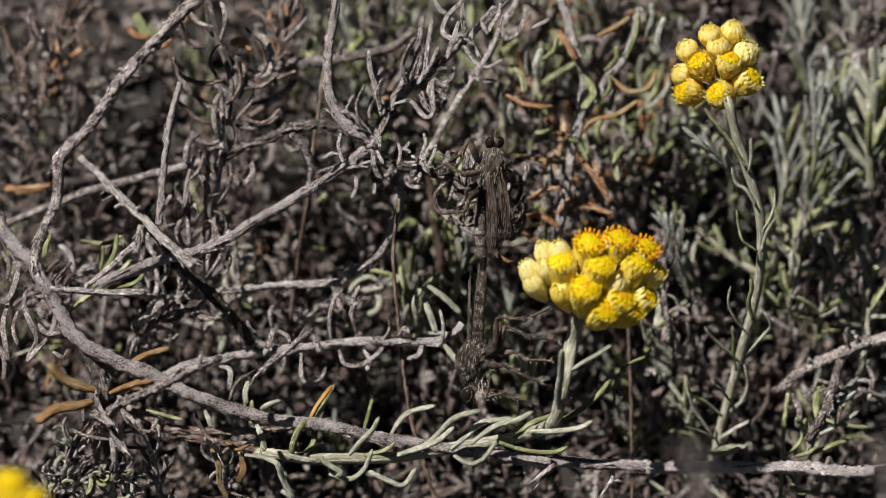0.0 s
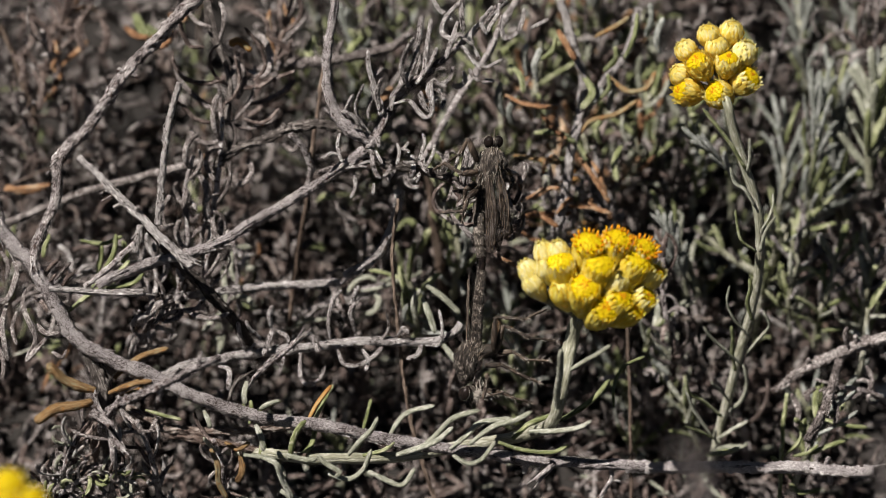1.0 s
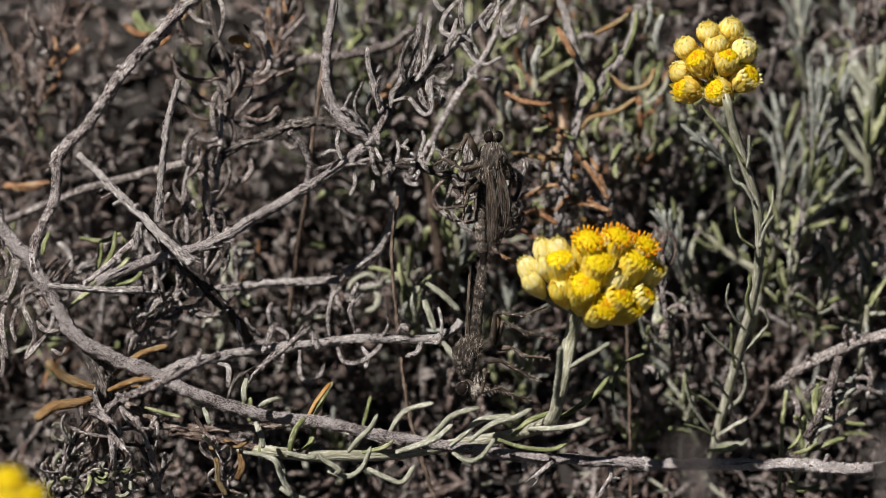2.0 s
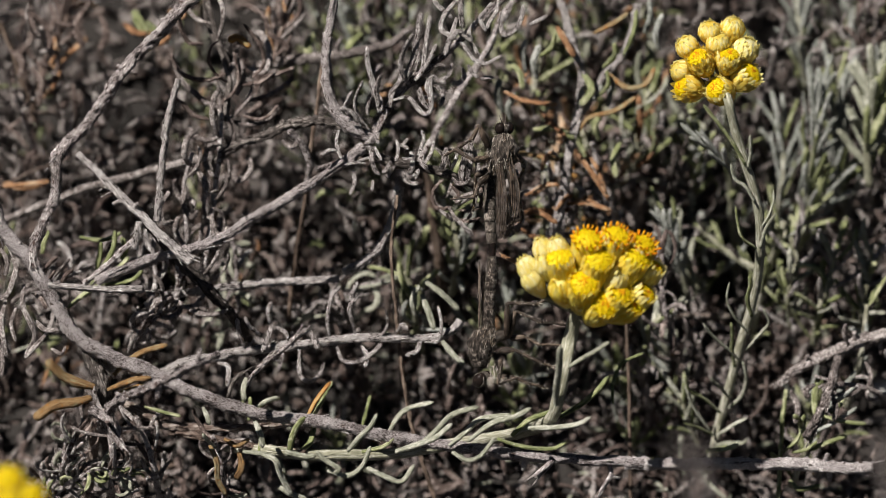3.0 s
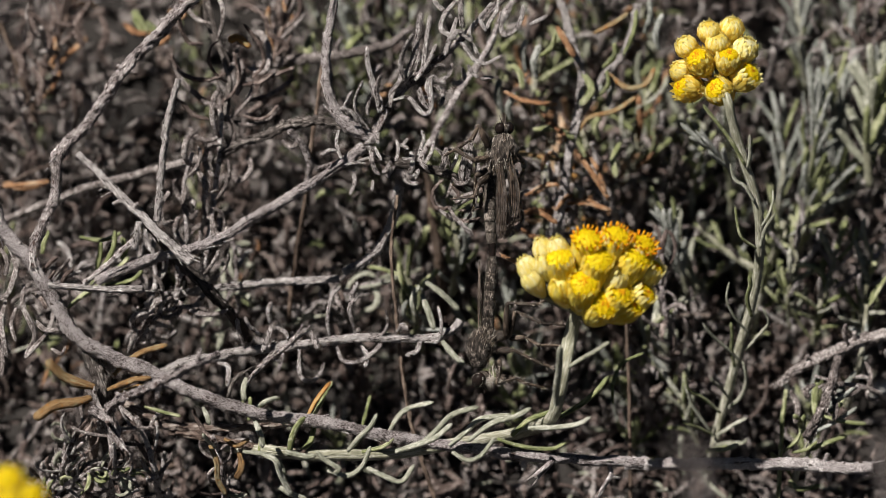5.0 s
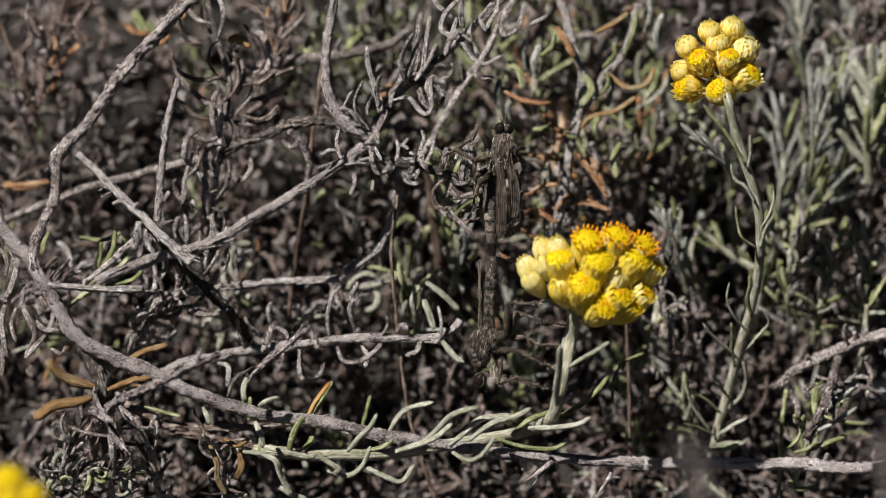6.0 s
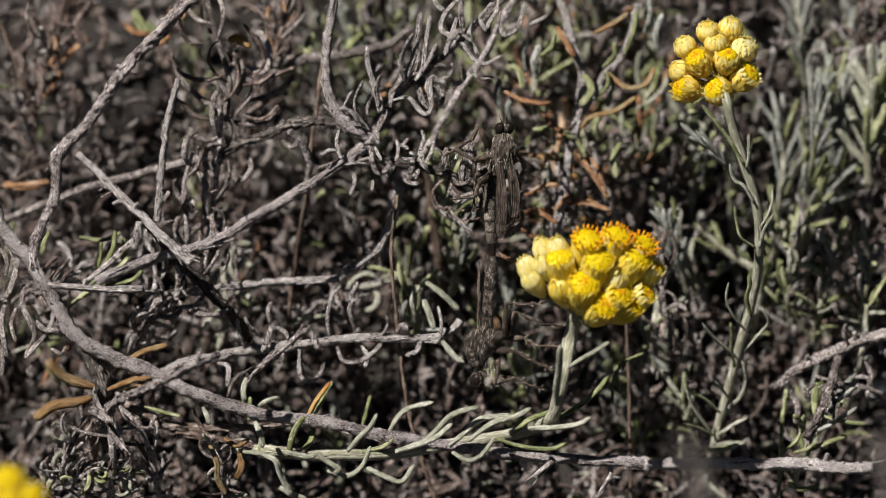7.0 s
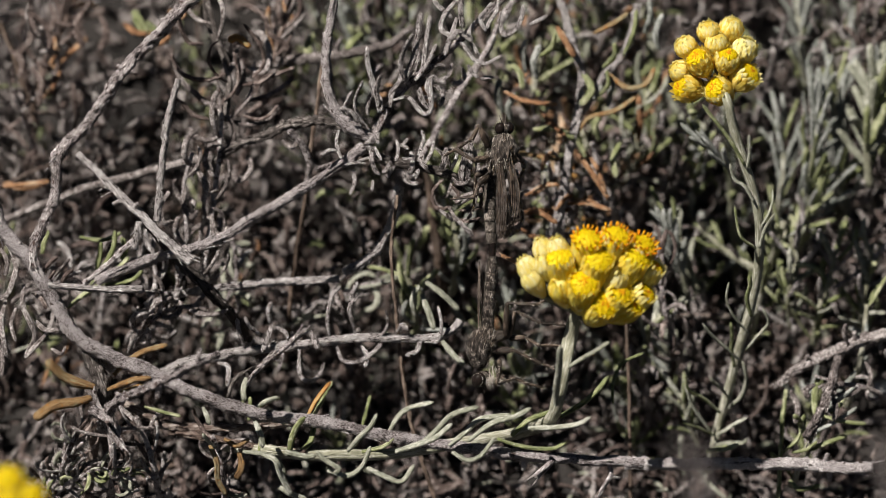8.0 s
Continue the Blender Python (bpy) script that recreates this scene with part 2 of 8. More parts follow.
def stick(name, points, r0, r1, mat, label, category="twig", group="", rough=0.22, ridge=0.42, sides=24, step=0.3, stubs=(), frays=0, jag=0.35, bark_name="bark"):
    """A twig or branch with furrowed bark, broken ends, side stubs (share along it, length, radius, direction) and frayed strips of bark."""
    base = points[0]
    ob = place(name, base, label, category, group)
    path = smooth_path(minus(points, base), step)
    seed = rng.uniform(0, 99)
    n = len(path)
    path = [p + Vector([noise.noise(Vector((i * step * 0.3 + seed, k * 7.3, 0))) * jag * 0.5 + noise.noise(Vector((i * step * 1.1 + seed, k * 5.1, 4))) * jag * 0.22 for k in range(3)]) for i, p in enumerate(path)]
    s = Shape()
    even = taper(r0, r1)
    span = n * step
    knots = [(rng.random(), rng.uniform(0.05, 0.22), rng.uniform(0.7, 2.0) / span) for _ in range(int(span / 11))]
    sweep(s, path, lambda t: even(t) * (1 + sum(h * math.exp(-((t - c) / w) ** 2) for c, h, w in knots)), sides, None, rough, 0.9, ridge, seed=seed, crumble=0.1)
    part(bark_name, s, mat, ob)
    fr = frames(path)
    for share, length, r, way in stubs:
        i = min(n - 1, int(share * (n - 1)))
        t = Vector(way).normalized()
        q = Shape()
        mid = path[i] + t * length * 0.5 + Vector((rng.uniform(-0.2, 0.2), rng.uniform(-0.2, 0.2), 0.2)) * length * 0.3
        sweep(q, smooth_path([path[i], mid, path[i] + t * length], 0.5), taper(r, r * 0.7), 8, None, 0.45, 1.6, 0.3, seed=seed)
        part("stub", q, mat, ob)
    for k in range(frays):
        i = rng.randrange(2, max(3, n - 3))
        t, u, w = fr[i]
        a = rng.uniform(0, 6.28)
        o = u * math.sin(a) + w * math.cos(a)
        r = (r0 + (r1 - r0) * i / n)
        ln = rng.uniform(1.5, 4.5)
        q = Shape()
        sweep(q, smooth_path([path[i] + o * r * 0.85, path[i] + o * r * 1.02 + t * ln * 0.5, path[i] + o * (r * 1.05 + rng.uniform(0.1, 0.6)) + t * ln], 0.6), taper(0.26, 0.09), 5, None, 0.3, 1.5, seed=k)
        part("bark_strip", q, mat, ob)
    return ob


# ---- ground ----
def ground_height(x, y):
    """Height of the soil in millimetres: a bank rises behind the shrub and levels off; hollows and clods near it."""
    rise = 56 * (1 + math.tanh((y - 117) / 84)) - 7.0
    far = 1 / (1 + (math.hypot(x, y) / 900) ** 2)
    h = 3.0 * noise.noise(Vector((x * 0.02, y * 0.02, 0))) + 1.4 * noise.noise(Vector((x * 0.09, y * 0.09, 3))) + 0.6 * noise.noise(Vector((x * 0.3, y * 0.3, 5)))
    return h * far + rise - 3.0


def build_ground():
    m = bpy.data.materials.new("soil")
    m.use_nodes = True
    n, l = m.node_tree.nodes, m.node_tree.links
    b = n["Principled BSDF"]
    b.inputs["Roughness"].default_value = 0.95
    co = n.new("ShaderNodeTexCoord")
    big, small = n.new("ShaderNodeTexNoise"), n.new("ShaderNodeTexNoise")
    big.inputs["Scale"].default_value, small.inputs["Scale"].default_value = 40, 900
    small.inputs["Detail"].default_value = 5
    mix = n.new("ShaderNodeMix")
    for t, i in ((big, 2), (small, 3)):
        l.new(co.outputs["Object"], t.inputs["Vector"])
        l.new(t.outputs[0], mix.inputs[i])
    # dark soil, taken down to near black to hold the shrub's shade
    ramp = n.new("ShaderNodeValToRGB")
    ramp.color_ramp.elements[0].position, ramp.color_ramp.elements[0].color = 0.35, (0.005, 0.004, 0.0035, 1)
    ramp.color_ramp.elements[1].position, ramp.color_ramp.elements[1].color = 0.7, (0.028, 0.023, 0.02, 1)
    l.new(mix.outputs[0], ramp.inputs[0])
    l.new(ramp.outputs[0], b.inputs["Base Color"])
    bp = n.new("ShaderNodeBump")
    bp.inputs["Distance"].default_value = 0.0006
    l.new(small.outputs[0], bp.inputs["Height"])
    l.new(bp.outputs[0], b.inputs["Normal"])
    k = 150
    line = [math.sinh(9.5 * (i / k * 2 - 1)) / math.sinh(9.5) * 400000 for i in range(k + 1)]
    verts = [(x * MM, (y + 80) * MM, ground_height(x, y + 80) * MM) for y in line for x in line]
    faces = [(j * (k + 1) + i, j * (k + 1) + i + 1, (j + 1) * (k + 1) + i + 1, (j + 1) * (k + 1) + i) for j in range(k) for i in range(k)]
    me = bpy.data.meshes.new("ground")
    me.from_pydata(verts, [], faces)
    me.polygons.foreach_set("use_smooth", [True] * len(me.polygons))
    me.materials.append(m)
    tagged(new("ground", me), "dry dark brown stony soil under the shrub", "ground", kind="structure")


build_ground()


# ---- the thicket behind: sprigs rooted in the soil ----
def curl(base, way, length, bend, axis, n=6):
    """A curling path: starts along way and turns by bend degrees about axis on its length, faster towards its tip."""
    p, d = Vector(base), Vector(way).normalized()
    out = [p.copy()]
    for i in range(n):
        p = p + d * (length / n)
        d = Matrix.Rotation(radians(bend * (0.5 + i / (n - 1)) / n), 3, axis) @ d
        out.append(p.copy())
    return out


def sprig(name, label, category, group, height, leaves, mats, stem_mat, length=(7, 13), width=(0.8, 1.4), bend=(60, 240), rise=0.5, lean=6, stem_r=(0.8, 0.45), start=0.25, sides=7, tuft=0.0):
    """A stem from the soil with narrow leaves all round it, made at the origin."""
    ob = place(name, (0, 0, 0), label, category, group)
    s = Shape()
    top = Vector((rng.uniform(-lean, lean), rng.uniform(-lean, lean), height))
    mid = top * 0.5 + Vector((rng.uniform(-3, 3), rng.uniform(-3, 3), 0))
    path = smooth_path([(0, 0, -4), mid, top], 2.5)
    sweep(s, path, taper(*stem_r), 7, None, 0.3, 0.5, 0.2, seed=rng.uniform(0, 50))
    part("stem", s, stem_mat, ob)
    for k in range(leaves):
        f = start + (1 - start) * ((k + rng.random()) / leaves) ** (1 - tuft)
        p = path[min(len(path) - 1, int(f * (len(path) - 1)))]
        a = k * 2.4 + rng.uniform(-0.5, 0.5)
        out = Vector((math.cos(a), math.sin(a), 0))
        way = out * (1 - rise) + Vector((0, 0, rise + rng.uniform(-0.25, 0.25)))
        axis = out.cross(Vector((0, 0, 1))) + Vector((rng.uniform(-0.5, 0.5), rng.uniform(-0.5, 0.5), rng.uniform(-0.5, 0.5)))
        ln = rng.uniform(*length) * (1.0 if f < 0.8 else 0.75) * rng.choice((0.5, 0.8, 1.0, 1.0, 1.15))
        q = Shape()
        if k % 4 == 3:
            # a broken leaf, short and broad
            leaf_shape(q, curl(p, way, rng.uniform(2.2, 4.2), rng.uniform(-60, 60), axis.normalized(), 3), rng.uniform(1.4, 2.4), rng.uniform(0, 99), sides=sides, step=1.2, rough=0.4)
            part("leaf", q, rng.choice(mats), ob)
            continue
        leaf_shape(q, curl(p, way, ln, rng.uniform(*bend) * rng.choice((1, 1, -1)), axis.normalized()), rng.uniform(*width) * rng.choice((0.65, 0.85, 1.0, 1.25)), rng.uniform(0, 99), sides=sides, step=1.4, rough=0.18)
        part("leaf", q, rng.choice(mats), ob)
    return ob


def view_depth(x, y, z):
    return y * 0.819 - (z - 60) * 0.574


def joined(v):
    """The same sprig with its leaves in one mesh, for the depth of the thicket where single leaves are lost."""
    ob = place(v.name.split(".")[0], (0, 0, 0), v["label"], v["category"], v["group"])
    stem = new("stem", v.children[0].data)
    stem.parent = ob
    s, mats = Shape(), []
    leaves = [c for c in v.children if c.name.startswith("leaf")]
    me = bpy.data.meshes.new("foliage")
    verts, faces, grain, index = [], [], [], []
    for c in leaves:
        k = len(verts)
        m = c.data.materials[0]
        if m not in mats:
            mats.append(m)
        verts += [tuple(q.co) for q in c.data.vertices]
        grain += [tuple(q.vector) for q in c.data.attributes["grain"].data]
        faces += [tuple(i + k for i in f.vertices) for f in c.data.polygons]
        index += [mats.index(m)] * len(c.data.polygons)
    me.from_pydata(verts, [], faces)
    me.attributes.new("grain", "FLOAT_VECTOR", "POINT").data.foreach_set("vector", np.array(grain, dtype=np.float32).ravel())
    for m in mats:
        me.materials.append(m)
    me.polygons.foreach_set("material_index", index)
    me.polygons.foreach_set("use_smooth", [True] * len(me.polygons))
    fol = new("foliage", me)
    fol.parent = ob
    tagged(fol, kind="stuff")
    return ob


def far_thicket(stand):
    """The depth of the thicket, past counting, as one mesh."""
    verts, grain, faces, index, mats, k = [], [], [], [], [], 0
    for v, m in stand:
        for c in v.children:
            me = c.data
            n = len(me.vertices)
            co, g = np.empty(n * 3, np.float32), np.empty(n * 3, np.float32)
            me.vertices.foreach_get("co", co)
            me.attributes["grain"].data.foreach_get("vector", g)
            q = np.array(m)
            verts.append(co.reshape(-1, 3) @ q[:3, :3].T + q[:3, 3])
            grain.append(g.reshape(-1, 3))
            names = []
            for x in me.materials:
                if x not in mats:
                    mats.append(x)
                names.append(mats.index(x))
            for f in me.polygons:
                faces.append(tuple(i + k for i in f.vertices))
                index.append(names[f.material_index])
            k += n
    me = bpy.data.meshes.new("thicket")
    me.from_pydata(np.concatenate(verts).tolist(), [], faces)
    me.attributes.new("grain", "FLOAT_VECTOR", "POINT").data.foreach_set("vector", np.concatenate(grain).ravel())
    for x in mats:
        me.materials.append(x)
    me.polygons.foreach_set("material_index", index)
    me.polygons.foreach_set("use_smooth", [True] * len(faces))
    tagged(new("thicket", me), "dense tangle of dead and living shrub twigs", "shrub", kind="stuff")


HEIGHTS = (13, 20, 28, 36, 46, 58, 70)


def build_thicket():
    dead = "dry grey twig with curled dead leaves in the thicket"
    brown = "withered brown sprig with curled leaves in the thicket"
    green = "grey-green leafy everlasting shoot in the thicket"
    rusty = "rust-brown withering sprig in the thicket"
    near = {"dead": [], "brown": [], "green": [], "rusty": []}
    for h in HEIGHTS:
        n = 8 + h // 5
        near["dead"].append(sprig("dead_sprig", dead, "twig", "dead sprigs", h, n, [DEAD_LEAF, DEAD_LEAF, DEAD_LEAF, BROWN_LEAF], BARK))
        near["brown"].append(sprig("withered_sprig", brown, "twig", "withered sprigs", h, n, [BROWN_LEAF, DEAD_LEAF, BROWN_LEAF, DEAD_LEAF], DARK_BARK))
        near["green"].append(sprig("leafy_shoot", green, "shoot", "leafy shoots", h, n + 3, [SILVER_LEAF, GREEN_LEAF, GREEN_LEAF], FELT_STEM, (8, 13), (1.0, 1.5), (-30, 70), 0.6, stem_r=(1.0, 0.7), tuft=0.35))
        near["rusty"].append(sprig("rusty_sprig", rusty, "shoot", "rusty sprigs", h, n, [RUSTY_LEAF, GREEN_LEAF, BROWN_LEAF, GREEN_LEAF, FELT_LEAF], BROWN_BARK, (7, 12), (0.6, 1.1), (20, 170), 0.5))
    deep = {k: [joined(v) for v in vs] for k, vs in near.items()}
    r = random.Random(5)
    far = []

    def put(stock, kind, x, y, scale, room):
        # no sprig stands in front of the flowers and the twigs
        free = 60 + (y * 0.819 - room) / 0.574 - max(0.0, ground_height(x, y))
        if kind is None or (abs(x - 84) < 9 and -8 < y < 30):
            return
        fits = [i for i, h in enumerate(HEIGHTS) if h * scale + 5 < free]
        if not fits:
            return
        v = stock[kind][r.choice(fits[-3:])]
        m = pose(x * MM, y * MM, ground_height(x, y) * MM, r.uniform(-12, 12), r.uniform(-12, 12), r.uniform(0, 360))
        if stock is deep and y > 85:
            far.append((v, m @ Matrix.Scale(scale, 4)))
            return
        copy_thing(v, m).scale = (scale,) * 3

    def kind_at(x, y):
        u = x / (1 + y * 0.0009)
        # the soil shows through on one flank of the thicket
        if u < -22 and y > 40 and r.random() < (0.55 if y < 70 else 0.72):
            return None
        if (50 < u < 78 and 10 < y < 80 and r.random() < 0.5) or (8 < u < 36 and 5 < y < 62 and r.random() < 0.6):
            return None
        if -45 < u < 8 and y > 70:
            return r.choice(("green", "rusty", "brown", "green", "green"))
        if u > 30:
            return r.choice(("green", "dead", "dead", "brown", "dead", "brown") if y > 40 else ("dead", "brown", "dead", "brown", "dead", "green"))
        if u > 2 and y > 25:
            return r.choice(("green", "rusty", "brown", "dead", "brown", "green", "brown"))
        if u < -20:
            return r.choice(("dead", "dead", "brown", "dead", "brown", "rusty" if r.random() < 0.4 else "dead"))
        return r.choice(("dead", "brown", "dead", "green", "brown", "brown"))

    for i in range(190):
        x, y = r.uniform(-105, 105), r.uniform(-25, 90)
        put(near, kind_at(x, y), x, y, r.uniform(0.75, 1.1), 28)
    for i in range(620):
        x, y = r.uniform(-150, 150), r.uniform(10, 260)
        kind = kind_at(x, y)
        # grey sprigs often swapped for brown: the depth's shade as colour
        put(deep, "brown" if kind == "dead" and r.random() < 0.55 else kind, x, y, r.uniform(0.75, 1.15), 46)
    for i in range(300):
        x, y = r.uniform(-95, 100), r.uniform(-28, 70)
        put(deep, kind_at(x, y) or "brown", x, y, r.uniform(0.75, 1.15), 33)
    far_thicket(far)
    # the patterns themselves stand at the thicket's far edge
    for k, v in enumerate(q for stock in (near, deep) for vs in stock.values() for q in vs):
        x, y = -160 + k * 5.6, 262 + 9 * (k % 3)
        v.location = (x * MM, y * MM, ground_height(x, y) * MM)


build_thicket()


def build_loose_twigs():
    """Thin dead twigs fallen across the thicket."""
    r = random.Random(21)
    for i in range(64):
        x, y = r.uniform(-95, 95), r.uniform(8, 150)
        top = min(60 + (y * 0.819 - 30) / 0.574 - ground_height(x, y), 46)
        if top < 8:
            continue
        a, ln = r.uniform(0, 6.28), r.uniform(18, 42)
        way = Vector((math.cos(a), math.sin(a) * 0.6, r.uniform(-0.1, 0.5))).normalized()
        z = r.uniform(0, max(1.0, top - ln * max(0, way.z) - 6))
        if way.y < 0 and view_depth(x, y + way.y * ln, z + ground_height(x, y) + way.z * ln) < 26:
            way.y = -way.y
        p = Vector((x, y, z + ground_height(x, y)))
        bow = Vector((r.uniform(-3, 3), r.uniform(-1, 3), r.uniform(-2, 2)))
        w = r.uniform(0.25, 0.6)
        stick("dead_twig", [p, p + way * ln * 0.4 + bow, p + way * ln * 0.7 + bow * 0.8, p + way * ln], w, w * 0.7, r.choice((BARK, BARK, DARK_BARK, STRAW, BROWN_BARK)), "thin dead twig fallen across the thicket", "twig", "fallen twigs",
              sides=8, step=1.2, stubs=[(r.uniform(0.3, 0.8), r.uniform(1.5, 4), w * 0.6, (r.uniform(-1, 1), r.uniform(0, 1), r.uniform(-0.5, 1)))])


build_loose_twigs()


def build_litter():
    """Crumbs of leaf and bark on the soil; past counting."""
    r = random.Random(8)
    for mat, count, name, label in ((DEAD_LEAF, 2200, "leaf_litter", "grey crumbs of dead leaves strewn on soil"), (BROWN_LEAF, 1600, "bark_litter", "brown crumbs of bark and leaf strewn on soil")):
        s = Shape()
        for i in range(count):
            x, y = r.uniform(-130, 130), r.uniform(-60, 230)
            a = r.uniform(0, 6.28)
            w = r.uniform(0.9, 2.2)
            z = ground_height(x, y) + 0.3
            way = Vector((math.cos(a), math.sin(a), r.uniform(-0.1, 0.5)))
            leaf_shape(s, curl((x, y, z), way, r.uniform(3, 10), r.uniform(-140, 140), Vector((r.uniform(-1, 1), r.uniform(-1, 1), r.uniform(-1, 1))).normalized(), 4), w, i * 0.7, sides=6, step=2.5)
        tagged(new(name, mesh_of(name, s, mat)), label, "litter", kind="stuff")


build_litter()


def build_heaped_curls():
    """Loose curls of dead leaf heaped on the soil at the shrub's foot; past counting."""
    r = random.Random(44)
    for mat, count, name, label in ((DEAD_LEAF, 420, "leaf_heap", "grey curled dead leaves heaped on soil"), (BROWN_LEAF, 900, "withered_heap", "brown curled dead leaves heaped on soil"), (FELT_LEAF, 160, "fallen_leaves", "grey-green fallen leaves on soil")):
        s = Shape()
        for i in range(count):
            x, y = r.uniform(-58, 100), r.uniform(-5, 75)
            if abs(x - 84) < 6 and y < 34:
                continue
            a = r.uniform(0, 6.28)
            p = (x, y, ground_height(x, y) + 7 * r.random() ** 2)
            way = Vector((math.cos(a), math.sin(a), r.uniform(-0.3, 0.9)))
            leaf_shape(s, curl(p, way, r.uniform(5, 11), r.uniform(-200, 200), Vector((r.uniform(-1, 1), r.uniform(-1, 1), r.uniform(-1, 1))).normalized(), 5), r.uniform(0.8, 1.5), i * 0.9, sides=6, step=1.6)
        tagged(new(name, mesh_of(name, s, mat)), label, "litter", kind="stuff")


build_heaped_curls()


def build_flakes():
    """Broad crumbs of bark and stone on the open soil; past counting."""
    r = random.Random(31)
    s = Shape()
    for i in range(900):
        x, y = r.uniform(-140, 30), r.uniform(20, 240)
        a = r.uniform(1.0, 3.2)
        turn = Euler((r.uniform(-0.7, 0.7), r.uniform(-0.7, 0.7), r.uniform(0, 6.28))).to_matrix()
        blob(s, (x, y, ground_height(x, y) + 0.5), (a * r.uniform(0.5, 0.9), a, a * r.uniform(0.18, 0.4)), turn, 5, 8, 0.5, seed=i * 1.3)
    tagged(new("bark_flakes", mesh_of("bark_flakes", s, DEAD_LEAF)), "grey flakes of bark strewn on soil", "litter", kind="stuff")


build_flakes()


# ---- woody branches and dead twigs of the shrub ----
GREY = "weathered grey twig with furrowed peeling bark"
main_branch = stick("branch", [(-84.6, 11.5, 72.9), (-80.6, 6.5, 66.6), (-78.5, 3.3, 62.7), (-76.3, 1.6, 60.5), (-73, -0.8, 57.6), (-68.9, -4.9, 52.5), (-65.9, -8.3, 48.2), (-62.4, -10.1, 46.2), (-56.8, -11.9, 44.1), (-51.3, -13.5, 42.4), (-45.3, -15.4, 40.4), (-38.3, -17.2, 38.6), (-31.3, -18.6, 37.2), (-22.3, -19.7, 36.6), (-14.3, -20.9, 35.6), (-6.4, -22.2, 34.6), (1.6, -23.2, 33.9), (9.5, -24.2, 33.4), (17.5, -25.1, 32.8), (25.4, -25.7, 32.7), (31.4, -26.2, 32.7), (35.3, -26.6, 32.5)], 1.36, 0.82, SMOOTH_BARK,
      "long weathered grey branch arching low across the shrub", "branch", frays=40, rough=0.22, ridge=0.22,
      stubs=[(0.255, 4.6, 0.85, (0.6, -0.35, -0.7)), (0.86, 3.0, 0.7, (-0.4, -0.2, -1)), (0.5, 1.2, 0.5, (0, 0, 1))])
stick("branch", [(32.6, -13.2, 22), (40.1, -14, 22.8), (47.1, -14.9, 23.6), (57.1, -16.2, 24.4), (64.1, -17.1, 25.1), (72.1, -18.6, 25.2), (76.5, -19, 25.9)], 1.0, 0.95, SMOOTH_BARK, "grey end of the low branch with broken tip", "branch", frays=8, rough=0.25,
      stubs=[(0.8, 2.8, 0.5, (0.25, 0.2, 1)), (0.82, 3.0, 0.6, (0.15, 0, -1)), (0.75, 1.6, 0.6, (-0.4, 0, 0.9))])
stick("branch", [(-36.6, 33.9, 101.4), (-44.1, 28.6, 95), (-46.1, 27.6, 93.8), (-49.6, 24.9, 90.5), (-55.1, 21.3, 86.2), (-59.1, 17.8, 81.9), (-63.5, 13.7, 76.8), (-67.3, 11.3, 73.9), (-68.5, 9.6, 71.7), (-68.8, 6.2, 67.4), (-71.2, 2.4, 62.7), (-72.6, -0.4, 59.2), (-72, -2, 57.2)], 1.02, 0.85, BARK, "slanting grey branch with knots and torn bark", "branch", frays=26, rough=0.3, ridge=0.36,
      stubs=[(0.42, 1.6, 0.7, (-0.8, -0.2, 0.7)), (0.42, 2.6, 0.5, (0.9, -0.3, -0.15))])
stick("twig", [(-61.3, -4.2, 55.7), (-59.8, -3.7, 56.4), (-53.3, -2.1, 58.5), (-45.4, -0.8, 60.1), (-39.9, 0.4, 61.6), (-33.4, 2.9, 64.8), (-26.4, 5.3, 68), (-22.4, 6.8, 70), (-18.4, 8.5, 72.3), (-13.9, 10.3, 74.7)], 0.8, 0.8, SMOOTH_BARK, GREY, frays=30, stubs=[(0.55, 1.0, 0.4, (-0.3, -0.2, 0.9))])
stick("twig", [(-14.4, 10.8, 73.6), (-9.4, 10.1, 72), (-2.4, 9.8, 70.4), (4.6, 9, 68.3), (8.4, 8.6, 67)], 0.9, 0.7, DARK_BARK, "dark twig end on which the flies cling", frays=5)
stick("twig", [(-11.9, 11.1, 75.8), (-16.4, 12.6, 77.5), (-19.2, 14.5, 79.8), (-20.6, 18, 84.2), (-20.7, 21.4, 88.5), (-20, 24.2, 92.1), (-19.2, 27.3, 96), (-18.9, 30.5, 100)], 0.95, 0.65, SMOOTH_BARK, GREY, frays=6)
stick("twig", [(-17, 16.4, 74.7), (-22.6, 18.4, 75), (-26.7, 19, 74), (-30.8, 19, 72.1), (-35.9, 19.2, 69.9), (-39.5, 18.8, 67.4), (-42.1, 21.4, 62.6)], 0.8, 0.75, DARK_BARK, "dark crooked twig with peeling bark", frays=14, rough=0.6, jag=0.8, stubs=[(0.15, 1.5, 0.4, (-0.4, 0, 0.9))])
stick("twig", [(-27.4, 17, 73.8), (-25.2, 17, 70.9), (-23.9, 16.5, 67.1), (-24.5, 15.9, 63.2), (-25.3, 15.7, 61.5)], 0.55, 0.45, BARK, "short broken grey twig")
stick("dry_stalk", [(-24.1, 21.4, 62.6), (-25.8, 19.4, 51.6), (-27.3, 17.8, 42.6), (-28.2, 16.1, 33.7), (-29.3, 24.8, 16.9)], 0.4, 0.45, STRAW, "thin brown dry stalk", "stalk")
stick("dry_stalk", [(-21.6, 30.8, 79.6), (-22.6, 27.3, 73.4), (-23.7, 23.8, 67.1), (-24.4, 20.8, 61.8)], 0.35, 0.35, STRAW, "thin brown dry stalk", "stalk")
